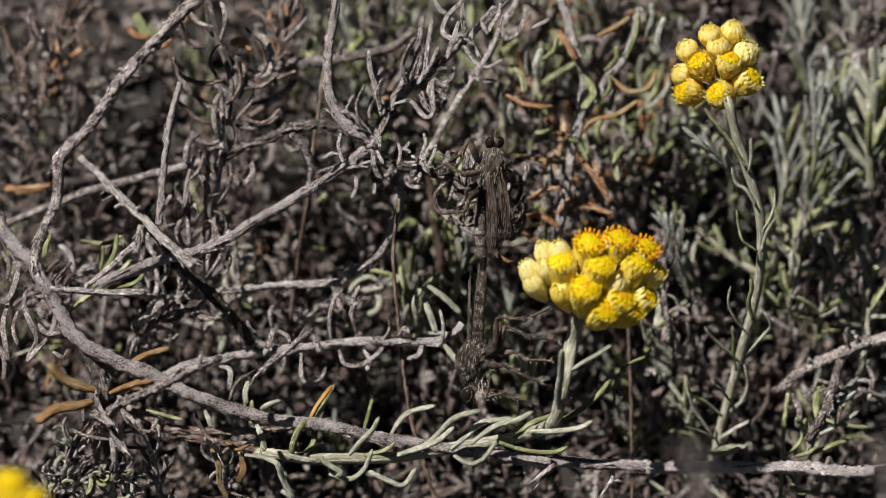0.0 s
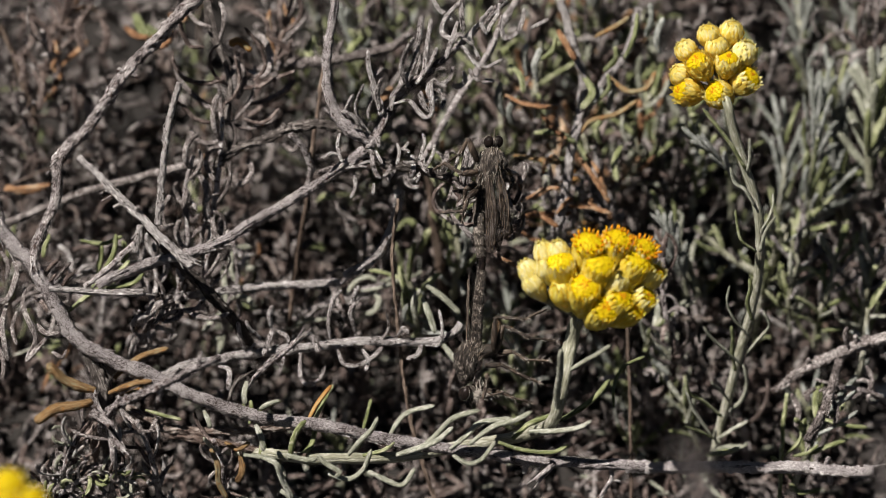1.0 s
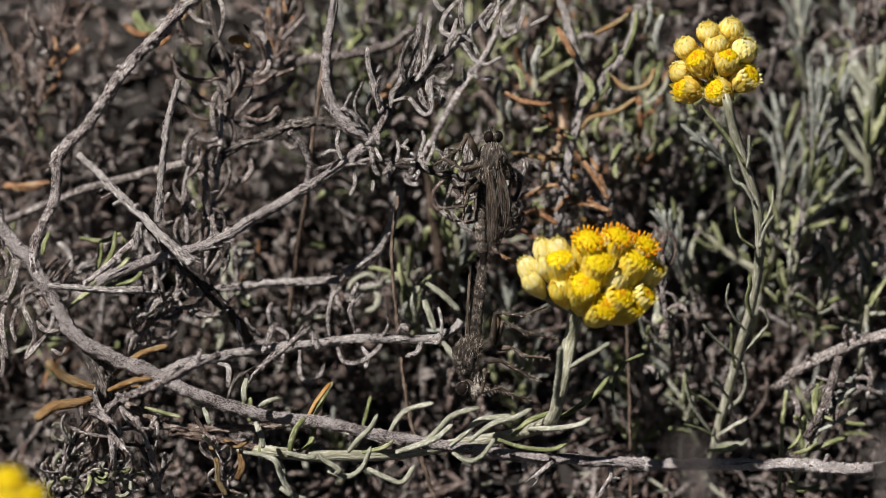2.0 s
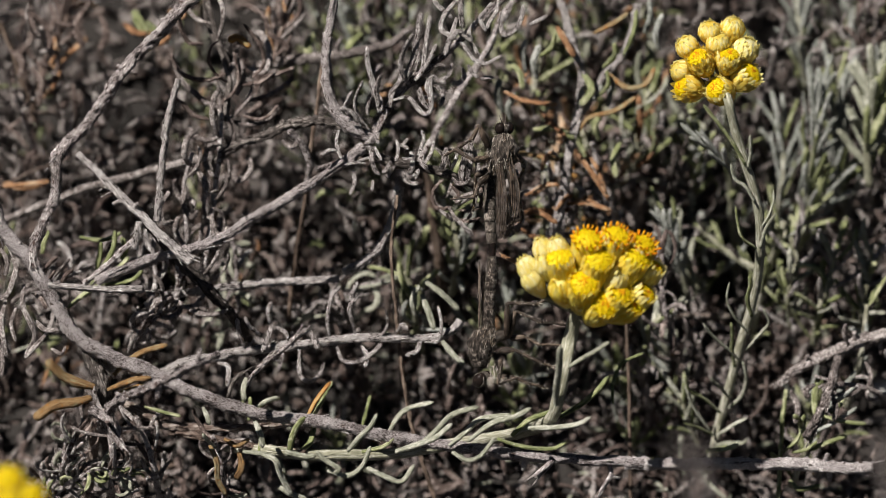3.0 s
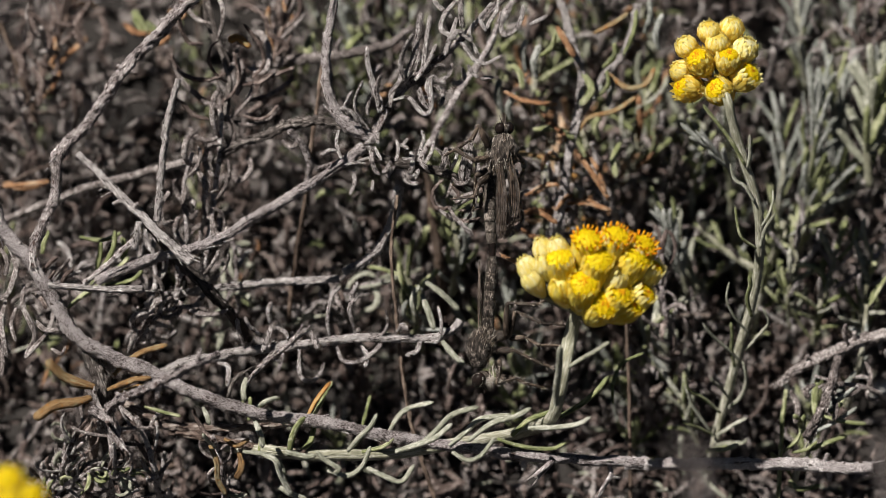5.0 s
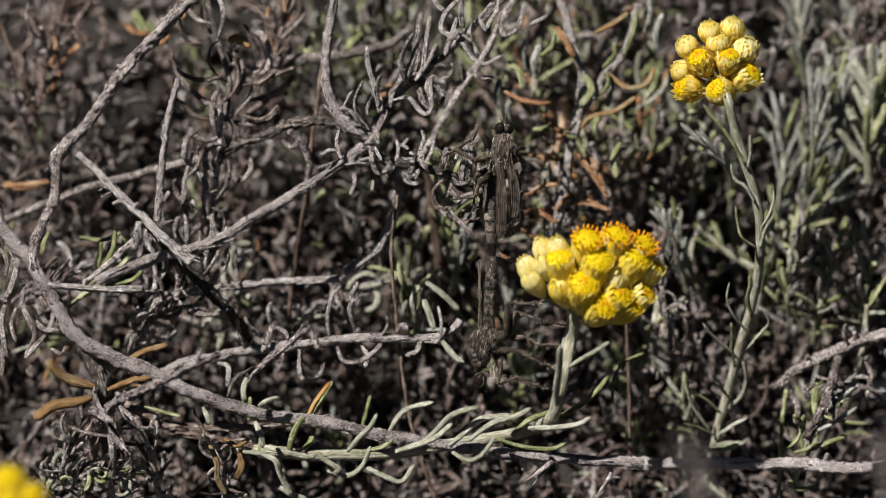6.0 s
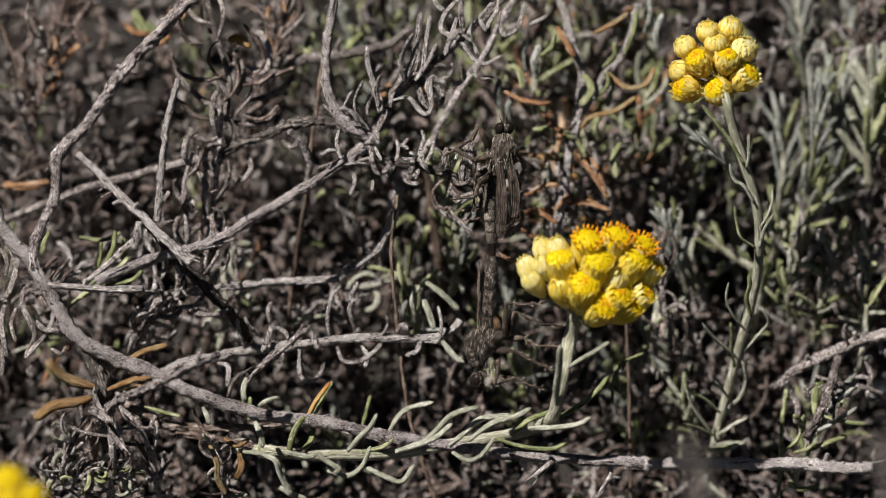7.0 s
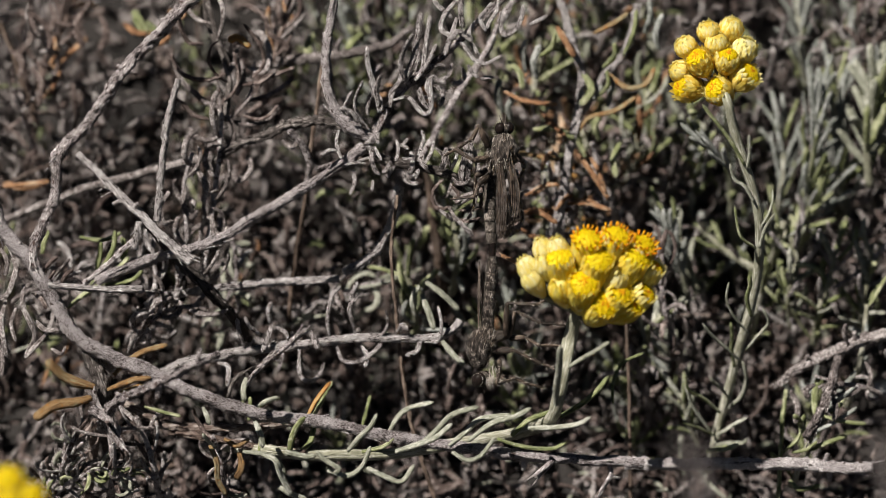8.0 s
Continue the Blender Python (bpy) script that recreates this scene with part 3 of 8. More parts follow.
stick("dry_stalk", [(-8.1, 8.8, 65.6), (-9.2, 4.3, 57.1), (-8.5, -0.4, 48.1), (-7.5, -5.2, 39.1), (-6.3, -9, 31.8), (-4, -13.3, 23.7), (-1.2, -17.1, 16.3), (1.6, -20.4, 9.9)], 0.28, 0.36, STRAW, "thin dark dry stalk behind the flies", "stalk", rough=0.3)
stick("dry_stalk", [(-2.8, 36.3, 52.6), (-1.7, 33.5, 41.8), (-0.4, 31.2, 33.2), (0.4, 41.8, 15.1)], 0.75, 0.85, STRAW, "dark upright dry stalk", "stalk")
stick("dry_stalk", [(33.2, 7.8, 39.7), (33.7, -1, 28.4), (33.9, -11, 15.5), (34.1, -17.3, 7.4)], 0.3, 0.3, STRAW, "thin brown dry stalk", "stalk")
stick("dry_stalk", [(-82, 51.9, 74.8), (-79.6, 50.1, 68.6), (-77.7, 48.2, 62.3), (-75.7, 46.4, 56.6)], 0.45, 0.5, STRAW, "thin brown dry stalk", "stalk")
stick("twig", [(-7.7, 14.6, 63.5), (-9, 12.2, 58.4), (-12.4, 9.3, 52.4), (-17.9, 8.3, 49.1)], 0.8, 0.65, PALE_BARK, "grey bent twig in the thicket", frays=3)
stick("twig", [(-18.7, 8.4, 47.6), (-24.9, 8.4, 47), (-31, 8.6, 46.6), (-39.2, 8.5, 45.7), (-46.3, 8.2, 44.6), (-53.9, 12.2, 39)], 0.65, 0.6, PALE_BARK, "straight pale grey twig", frays=3)
stick("twig", [(15, 42.4, 89.2), (10.9, 39.2, 84), (7.8, 35.7, 78.3), (3.7, 32.8, 73.5), (0.1, 29.5, 68.2), (-2.5, 27.1, 64.3), (-5, 26.3, 59.3)], 0.5, 0.6, BARK, "pale grey stem with leaf scars", rough=0.3)
stick("twig", [(-64.5, 7.2, 75.5), (-60, 3.5, 73.2), (-54.7, -1.3, 70.1), (-52.9, -2.7, 69.2), (-48.3, -6.7, 66.6), (-43.7, -10.4, 64.4)], 0.5, 0.85, PALE_BARK, "split grey dead stick with a knot", frays=10, stubs=[(0.42, 2.4, 0.45, (-1, -0.2, -0.2)), (0.5, 2.0, 0.4, (0.3, -0.4, 0.9)), (0.3, 2.6, 0.2, (-0.9, 0, -0.45))])
stick("twig", [(-46.8, 16.4, 85.2), (-48.2, 14.1, 80.8), (-49.3, 11.2, 75.5), (-50.1, 7.9, 69.3), (-50.7, 4.5, 62.9)], 0.5, 0.6, PALE_BARK, "upright broken grey stick", frays=3)
stick("twig", [(-53.3, -2.9, 68), (-54.1, -5, 63.4)], 0.55, 0.5, PALE_BARK, "short broken grey stick", frays=3)
stick("twig", [(-53.8, 0.5, 62.5), (-59.4, -1.4, 57.7), (-63.7, -2.7, 54.4)], 0.5, 0.4, BARK, GREY, frays=3)
stick("twig", [(-69.6, -6.1, 56.5), (-60.2, -6.5, 55.9), (-53, -6.5, 55.9)], 0.5, 0.55, PALE_BARK, "short grey twig with a broken end", frays=4)
stick("twig", [(-84.2, 23.1, 47.7), (-79, 24.6, 49.8), (-70.8, 26.6, 52.6), (-62.5, 28.2, 54.9), (-52.1, 29.7, 57), (-42.8, 31, 58.9)], 0.6, 0.65, DEAD_LEAF, "pale grey twig lying in the thicket")
stick("branch", [(87, 1.4, 41.1), (81.9, 1.6, 40.4), (75.9, 1.3, 38.9), (69.9, 0.6, 36.7), (63.8, -0.6, 33.8), (60.6, -1.8, 31.3)], 1.25, 0.7, DEAD_LEAF, "grey crooked side branch", "branch", frays=12, rough=0.34, stubs=[(0.3, 3.5, 0.5, (0.1, -0.2, -1)), (0.45, 2.5, 0.5, (-0.2, 0, 1)), (0.8, 2.5, 0.45, (0.2, -0.1, 0.9)), (0.95, 2.5, 0.6, (-0.6, 0, -0.7))])
stick("twig", [(71.1, -2.1, 37.8), (69.1, -7.7, 34.6), (67.7, -10.8, 32.9), (64.7, -16, 30.2)], 0.7, 0.75, DEAD_LEAF, "drooping grey dead twig end", frays=14, rough=0.4, stubs=[(0.3, 2.5, 0.4, (-1, 0, -0.5))])
stick("twig", [face(-50.0, -22.2, 7.0), face(-45.5, -20.0, 7.0), face(-41.0, -19.2, 6.0), face(-34.5, -18.0, 6.0), face(-25.5, -17.0, 5.0), face(-18.5, -16.1, 5.0), face(-12.4, -15.7, 5.0), face(-4.4, -15.9, 5.0), face(0.6, -15.1, 5.0), face(3.2, -12.7, 6.0)], 0.85, 0.7, PALE_BARK, "pale grey twig behind the branch", rough=0.2, ridge=0.25, frays=8, stubs=[(0.3, 2.5, 0.4, (0.4, 0, 1))])
stick("twig", [face(-34.9, -24.0, -2.0), face(-33.3, -21.8, -2.5), face(-29.5, -18.6, -3.0), face(-26.5, -16.1, -3.0), face(-23.9, -14.3, -2.0)], 0.42, 0.36, BARK, "thin forked stick with dark peeling bark", frays=12, rough=0.4, stubs=[(0.45, 2.0, 0.28, (0.8, 0, -0.6))])
stick("twig", [face(-38.1, -26.2, -1.0), face(-37.3, -23.8, -2.0), face(-35.9, -22.2, -2.5), face(-34.9, -22.0, -2.5), face(-34.5, -23.6, -2.0)], 0.36, 0.3, DARK_BARK, "dark bent end of a forked stick", frays=4, jag=0.15)
stick("branch", [(-60.6, -14.4, 30.7), (-59.7, -20.2, 38.1), (-56.8, -26.7, 46.2), (-52.9, -30.6, 51.2), (-49.9, -31.5, 53.4), (-46.9, -31.5, 55.2), (-44, -30.6, 56.4), (-41.1, -29.9, 57.4), (-38.4, -28.3, 57.9)], 0.95, 0.5, BARK, "grey branch stump jutting forward", "branch", frays=10, rough=0.6, stubs=[(0.74, 3.4, 0.7, (-0.1, -0.1, -1)), (0.9, 3.0, 0.4, (0.2, 0.2, 0.9)), (0.5, 1.6, 0.6, (-0.4, -0.2, 0.8))])
stick("branch", [(-65.9, -2.8, 3.7), (-63.1, -9.5, 22), (-61.6, -13.1, 32.4), (-58.3, -11.8, 34.7), (-52.7, -13.2, 33.2), (-48.7, -14.6, 31.7), (-38.6, -15.2, 31.8), (-31.5, -15.4, 32.3), (-25.5, -15.2, 33)], 0.95, 0.5, BROWN_BARK, "gnarled brown base branch with flaking bark", "branch", frays=26, rough=0.35)
stick("twig", [(-61.7, -22.7, 41.6), (-58.7, -24.4, 40.4), (-57.2, -26.7, 38.4), (-55.5, -28.2, 37.1)], 0.9, 0.5, BARK, "grey broken twig stub", frays=4)
stick("twig", [(-57.9, -23.2, 37.4), (-54, -23, 37.7), (-50.5, -23, 37.7)], 0.3, 0.25, DEAD_LEAF, "pale splinter of dry wood")
stick("branch", [(-48.7, -14.6, 30.4), (-43.6, -16.3, 30.9), (-36.4, -18.9, 31.2), (-30.4, -21.1, 31.6), (-24.3, -23.1, 32.2)], 0.65, 0.6, BROWN_BARK, "brown woody base of the flowering shoot", "branch", frays=6)
# this stem's shade is in its bark colour
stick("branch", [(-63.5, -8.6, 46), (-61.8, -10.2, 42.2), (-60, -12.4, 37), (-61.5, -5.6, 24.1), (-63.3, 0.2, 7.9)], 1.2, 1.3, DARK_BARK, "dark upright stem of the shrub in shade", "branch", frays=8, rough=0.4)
stick("dry_stalk", [(61.9, -3.1, 31.2), (61.1, -7.6, 25.7), (60.6, -12.7, 19.4), (60.1, -20.4, 9.9)], 0.35, 0.4, GREEN_LEAF, "thin green upright grass stalk", "stalk")

# dark bark stands in for the shade of the dead stick above
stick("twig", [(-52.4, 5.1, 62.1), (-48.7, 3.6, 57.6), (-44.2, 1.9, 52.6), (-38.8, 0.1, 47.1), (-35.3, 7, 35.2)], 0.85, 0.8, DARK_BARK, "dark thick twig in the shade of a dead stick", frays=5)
stick("twig", [(19.4, -26.8, 33.9), (18, -28.1, 32.9), (16.4, -29.3, 32.1)], 0.55, 0.4, BARK, "short torn spur under the branch", frays=5, rough=0.5)
stick("twig", [(29.2, -25.7, 32), (29.6, -26.5, 29.9), (28.1, -27.3, 27.7), (26.3, -28.2, 24.9)], 0.4, 0.3, BARK, "thin forked twig under the branch", frays=3, stubs=[(0.35, 1.8, 0.3, (1, 0, -0.2))])
stick("twig", [(-57.4, 1.1, 72.1), (-58.7, 0.7, 71.5), (-60.1, 0.3, 70.9)], 0.2, 0.12, BARK, "thin thorn of dead wood", jag=0.1)
stick("twig", [(-18.4, 8.9, 72.8), (-22.4, 8.1, 71.6), (-16.4, 8.9, 72.8)], 0.3, 0.2, BARK, "thin fibre of torn bark", jag=0.1)


def pebble(at, size, label):
    s = Shape()
    blob(s, (0, 0, size * 0.5), (size * 1.1, size, size * 0.75), None, 8, 12, 0.25, seed=at[0])
    me = mesh_of("pebble", s, material("pale_stone", [(0.5, 0.48, 0.45), (0.66, 0.64, 0.6), (0.78, 0.77, 0.74)], 1.0, 1.5, 0.4, 0.7, 0.4))
    ob = new("pebble", me)
    ob.location = (at[0] * MM, at[1] * MM, ground_height(at[0], at[1]) * MM)
    tagged(ob, label, "stone")


pebble((84.6, 31.5, 0.0), 3.2, "small white pebble on dark soil")


# ---- curled dead leaves on the twig ends ----
def leafy_end(name, label, category, base, rows, width=1.25, mat=None, group=""):
    """A tuft of explicit leaves, each along its own path."""
    ob = place(name, base, label, category, group)
    for k, row in enumerate(rows):
        s = Shape()
        leaf_shape(s, minus(row, base), width * rng.uniform(0.68, 0.95), k * 3.1, sides=12, step=0.45, rough=0.2)
        part("leaf", s, mat or BLEACHED_LEAF, ob)
    return ob


leafy_end("dead_leaf_tuft", "curled grey dead leaves on a twig end", "leaves", (-11.4, 12.4, 77.7), [
    [(-11.2, 13, 80.3), (-12.2, 15.1, 84.8), (-13.2, 16.6, 88), (-13.4, 18.1, 91)], [(-12.9, 12, 77.1), (-15, 12.7, 79.9), (-15.5, 13.5, 82.6), (-14.1, 14.6, 86.1)], [(-16.6, 12.7, 79.9), (-17.2, 13.3, 81.3), (-16.8, 13.8, 82.4), (-15.9, 14.4, 84.1)], [(-13.2, 13.5, 79.3), (-13.4, 14.1, 80.7), (-12.8, 15, 82.6), (-12, 15.4, 83.8)],
    [(-11.2, 12.7, 81.7), (-11.7, 13.4, 84.2), (-11.5, 13.9, 85.9), (-10.8, 14.4, 87.5)], [(-12.6, 16.4, 85.2), (-12.2, 17.1, 86.2), (-11.6, 17.5, 86.7), (-10.9, 17.7, 87.1)], [(-14.4, 10.7, 78.8), (-15.5, 11.1, 80.9), (-16.8, 11.2, 82.1), (-18.1, 11, 82.7)], [(-10.8, 14.9, 79.5), (-11.2, 16.2, 80.8), (-12.3, 17.5, 82.1), (-12.9, 18.9, 83.6)]])
leafy_end("dead_leaf_tuft", "curled grey dead leaves on a twig end", "leaves", (-9.4, 15.2, 80), [
    [(-9.4, 15.2, 80), (-9, 16.7, 82.1), (-7.2, 17.8, 83.7), (-5.4, 19, 85.3)], [(-6.8, 16.1, 84.7), (-7.5, 17.3, 87.6), (-6.9, 18.2, 90), (-5.2, 19.3, 92.8)], [(-6.8, 16.8, 84), (-5.9, 18, 86.5), (-4.9, 19.3, 89.2), (-3.9, 22.4, 95.5)], [(-4.9, 17.1, 84.5), (-3.6, 18.1, 86.5), (-3.2, 19.4, 89.2), (-2.2, 22.2, 95.2)], [(-4.6, 15.6, 85.7), (-3.2, 15.9, 87.9), (-2, 16.2, 90.3), (-1.2, 16.6, 92.4)],
    [(-4.9, 19.8, 84.8), (-4.4, 21.2, 86.9), (-5, 22.3, 88.3), (-4.7, 23.4, 90)], [(-8.8, 12.6, 83.2), (-6.2, 12.4, 84), (-4.6, 11, 82.8), (-3.2, 10, 82), (-2, 10.4, 83.2), (-2.2, 12.1, 87.4), (-1.8, 12.6, 88.5)], [(-3.9, 15, 81.4), (-4.2, 15.9, 83.2), (-3.2, 14.1, 81.4), (-1.4, 13.4, 80.9)], [(-9.4, 16.7, 82.1), (-7.9, 17.3, 83.7), (-7.2, 18, 85.4), (-6.4, 18.3, 86.1)],
    [(-1.8, 15.2, 86.9), (-0.9, 14.6, 86.1), (0.6, 14.3, 85.7)], [(-4.2, 16.3, 81.5), (-2.6, 16.3, 81.5), (-0.6, 16.5, 81.8)], [(-1.9, 15.8, 84.4), (-0.4, 14.8, 84.1), (-0.1, 13.2, 83.1), (-0.6, 12, 82.4)]])
leafy_end("dead_leaf_tuft", "curled grey dead leaves on a twig end", "leaves", (4.6, 23.5, 90.1), [
    [(-2.2, 25.1, 97.6), (-0.9, 23.9, 95.8), (0.6, 23.2, 94.9), (1.6, 22.6, 94)], [(3.4, 25.9, 96.9), (0.4, 22.8, 94.8), (-0.4, 20.7, 93.1), (1.1, 19.6, 92.4), (2.4, 18.7, 92)], [(3.4, 24.4, 98.4), (3.1, 22.3, 96.2), (3.4, 19.9, 93.6)], [(2.4, 21.8, 94.6), (1.6, 19.4, 92.7), (0.8, 17.8, 91.4), (0.4, 16.3, 90.2)], [(2.1, 21.3, 92.2), (4.4, 20.2, 91.3), (5.6, 19, 90.1), (6.4, 17.9, 89)],
    [(1.6, 18.1, 91), (3.1, 18.3, 91.6), (4.4, 17.2, 90.4), (5.8, 16.1, 89.2), (7.8, 15.7, 89), (10.3, 16.3, 90.2)], [(9.8, 23.6, 97.2), (9.4, 22.1, 95.7), (8.1, 20.6, 94.3), (7.8, 19.8, 93.5)], [(10.2, 22.4, 95.5), (10.2, 20.8, 93.6), (11, 19.7, 92.3), (12.8, 20.1, 93.2), (13.9, 21.2, 95.1), (14.1, 22.3, 97)], [(7.6, 22.1, 91.6), (6.8, 23, 92.8), (6.6, 23.6, 93.7), (8, 24.3, 94.7)], [(8.6, 25.9, 95.2), (7.4, 25.2, 93.6), (6.4, 24.7, 92.4), (5.1, 24.4, 91.4)],
    [(15.4, 24.5, 91.5), (17.4, 25, 92.3), (18.6, 25.5, 92.9)], [(1.6, 18, 87.5), (1.2, 16.4, 86.4), (0.1, 15.3, 85.9), (-1.4, 14.5, 85.9)], [(4.4, 17, 87.8), (5.2, 16.2, 86.6), (6.4, 15.7, 85.9)], [(6.6, 16.4, 85.2), (7.8, 16.5, 85.4), (9, 16.5, 85.4)], [(3.4, 19.3, 85.8), (3.8, 18.4, 84.5), (2.8, 17.7, 83.5), (1.6, 17.8, 83.7)], [(1.6, 17.9, 92.5), (2.6, 18.7, 93.7), (3.8, 18.5, 93.3)],
    [(-1.9, 19.3, 85.8), (-0.6, 19.5, 86.2), (0.6, 19.4, 85.9)], [(5.6, 23.9, 92.3), (4.6, 22.7, 90.7), (5.4, 22, 89.7)], [(-2.4, 15.9, 86.1), (-2.9, 14.7, 84.5), (-2.2, 13.7, 83.1), (-2.6, 12.7, 81.7)]], 1.15)
stick("twig", [(-12.4, 13.2, 75.4), (-9.4, 16.3, 79.3), (-6.4, 18.9, 82.4), (-1.4, 21.5, 85.5), (4.6, 25, 89.8), (9.6, 28.2, 93.7), (12.2, 30.4, 96.5)], 0.75, 0.5, BARK, "grey twig core among curled dead leaves", frays=4)
leafy_end("dead_leaf_tuft", "curled grey dead leaves along the twig", "leaves", (-8.4, 9.5, 73.6), [
    [(-18.4, 10.4, 78.4), (-18.8, 9, 77), (-18.5, 7.9, 75.9), (-17.9, 6.6, 74.7)], [(-18.6, 8.3, 75.3), (-19.8, 8.1, 75.7), (-20.8, 7.6, 75.5), (-21.7, 7, 75.2)], [(-14.3, 7.8, 76.3), (-12.8, 7.4, 76.6), (-12.5, 5.5, 75.1), (-11.9, 4.1, 74), (-11.1, 3.4, 73.5)], [(-9.2, 6.5, 74.4), (-9.6, 5.6, 73.9), (-10.1, 4.9, 73.5), (-10.7, 4.4, 73.3)], [(-12.1, 7.9, 76.5), (-11.7, 7.2, 76), (-11.1, 6.2, 75.4), (-10.9, 5.6, 75)], [(-11.4, 10.1, 78), (-11.6, 9.2, 77.4), (-11.4, 8.2, 76.9)],
    [(-8.2, 8.6, 77.5), (-7.9, 7.4, 76.5), (-8, 6.4, 75.7), (-8.4, 5.6, 75)], [(-7.9, 9, 76.3), (-6.9, 8, 76.6), (-6, 6.8, 76.7)], [(-6.2, 10.4, 76.6), (-6.6, 10.1, 76.2), (-7.2, 9.7, 75.5)], [(-12.4, 6.2, 70.6), (-12.5, 5.5, 69.7), (-12.6, 5, 68.8)], [(-6.9, 6.1, 72.3), (-6.6, 5.1, 71.4), (-5.6, 4.5, 71), (-4.2, 4.2, 71.2)], [(-8.4, 9.5, 71.8), (-9.4, 8.6, 70.6), (-9.9, 8.2, 70), (-9.2, 7.9, 69.5)],
    [(-4.4, 9.5, 73.6), (-3.9, 10.3, 74.7), (-3.4, 11.2, 76.1), (-3.8, 12.1, 77.3)], [(-1.6, 9.3, 76.8), (-1.9, 8.4, 75.5), (-2.6, 7.6, 74.3), (-3.4, 6.9, 73.3)], [(-5.4, 5.7, 71.7), (-4.6, 6.1, 72.3), (-4.2, 6.4, 72.7), (-4.9, 5.4, 71.2)], [(-15.9, 7.3, 72.1), (-15.6, 6.1, 70.5), (-16, 5.3, 69.2), (-16.6, 4.7, 68.4)], [(-15.2, 8.1, 73.3), (-12.9, 8, 74.2), (-11.6, 8.1, 75.1)], [(-13.6, 7, 73.5), (-15.4, 7.1, 73.6), (-17.4, 6.9, 73.3)],
    [(-1.4, 11.1, 74.1), (-0.4, 10.4, 73.6), (0.6, 9.2, 72.6), (-0.2, 8.1, 71.6)], [(-12.4, 9.9, 77.6), (-12.9, 8.9, 77), (-13.8, 8.2, 76.9)], [(-7.2, 6.7, 74.9), (-6.2, 6.6, 74.7), (-4.9, 6.7, 74.9)]], 1.0)
leafy_end("dead_leaf_tuft", "dark curled leaves round the clinging flies", "leaves", (5.1, 8.3, 68.4), [
    [(-0.4, 7.1, 70.1), (-1.6, 5.2, 68.6), (-1.4, 3.7, 67.3), (0.1, 2.7, 66.8), (1.3, 2.5, 67.1)], [(1.6, 7.8, 69.4), (0.8, 6.3, 67.3), (-0.4, 6, 66.9)], [(1.1, 1.7, 67.7), (2.1, 0.2, 66.6), (3.6, -1.2, 65.8), (5.2, -2.6, 65.1)], [(4.6, 6.1, 70.5), (4.2, 6.9, 72.9), (4.8, 7.7, 75.4), (5.4, 8.1, 76.8)], [(3.6, 4.4, 69.8), (3.1, 5.8, 72.5), (3.8, 7.2, 75.2), (4.2, 7.8, 76.3)], [(6.6, 3.6, 70.4), (5.1, 2.9, 70), (3.6, 2.3, 69.7), (2.2, 1.3, 68.9)],
    [(6.1, 6.9, 66.3), (4.6, 4.9, 63.5), (2.8, 4.5, 62.9), (1.6, 4.9, 63.5)], [(1.6, 8.1, 71.6), (0.6, 9.1, 73.9), (1.4, 9.6, 75.1), (2.2, 9.1, 74.7)], [(12.1, 1.6, 65.7), (13.4, 1.8, 66.8), (13.8, 2.3, 68), (13.1, 2.7, 69.1)], [(8.4, 8, 66.2), (10.6, 5.3, 62.3), (12.1, 4.9, 61.8), (14.2, 5.7, 62.9)], [(13.6, 6.1, 70.5), (14.4, 6.8, 72.4), (14.2, 7.5, 73.9), (13.8, 7.6, 74.3)], [(14.1, 7.4, 67.1), (13.4, 6.7, 65.2), (14.1, 5.4, 62.2), (11.7, 4.5, 59.4)], [(1.6, 3.9, 72.6), (2.8, 3.3, 71.7), (4.8, 3.5, 72)]], 1.0, DEAD_LEAF)


leafy_end("dead_leaf_tuft", "pale curled dead leaves beside the clinging flies", "leaves", face(3.6, 12.1, 0.0), [
    [face(4.2, 19.2, -3.0), face(3.8, 16.1, -3.5), face(3.2, 11.9, -2.0)],
    [face(5.0, 18.8, -3.0), face(4.8, 15.3, -4.0), face(4.3, 11.6, -2.0)],
    [face(5.6, 17.4, -2.0), face(6.2, 14.1, -3.0), face(5.8, 10.9, -2.0)],
    [face(2.4, 11.9, -2.0), face(4.0, 11.7, -4.0), face(4.8, 12.7, -4.0)],
    [face(2.8, 7.9, -3.0), face(5.0, 9.1, -5.0), face(6.8, 9.9, -3.0)],
    [face(2.2, 5.7, -3.0), face(3.6, 4.1, -5.0), face(5.4, 2.2, -5.0)],
    [face(-0.6, 6.9, -3.0), face(0.8, 5.9, -4.0), face(1.8, 4.9, -3.0)],
    [face(0.6, 18.0, -1.0), face(0.2, 15.6, -3.0), face(-0.4, 14.1, -1.0)],
    [face(1.4, 14.1, -1.0), face(2.2, 15.7, -3.0), face(2.8, 18.0, -2.0)],
    [face(-3.9, 17.4, 0.0), face(-3.6, 15.1, -2.0), face(-2.6, 14.1, -2.0)],
    [face(-5.7, 17.2, 0.0), face(-5.4, 14.9, -2.0), face(-6.0, 13.1, -1.0)]], 1.15)
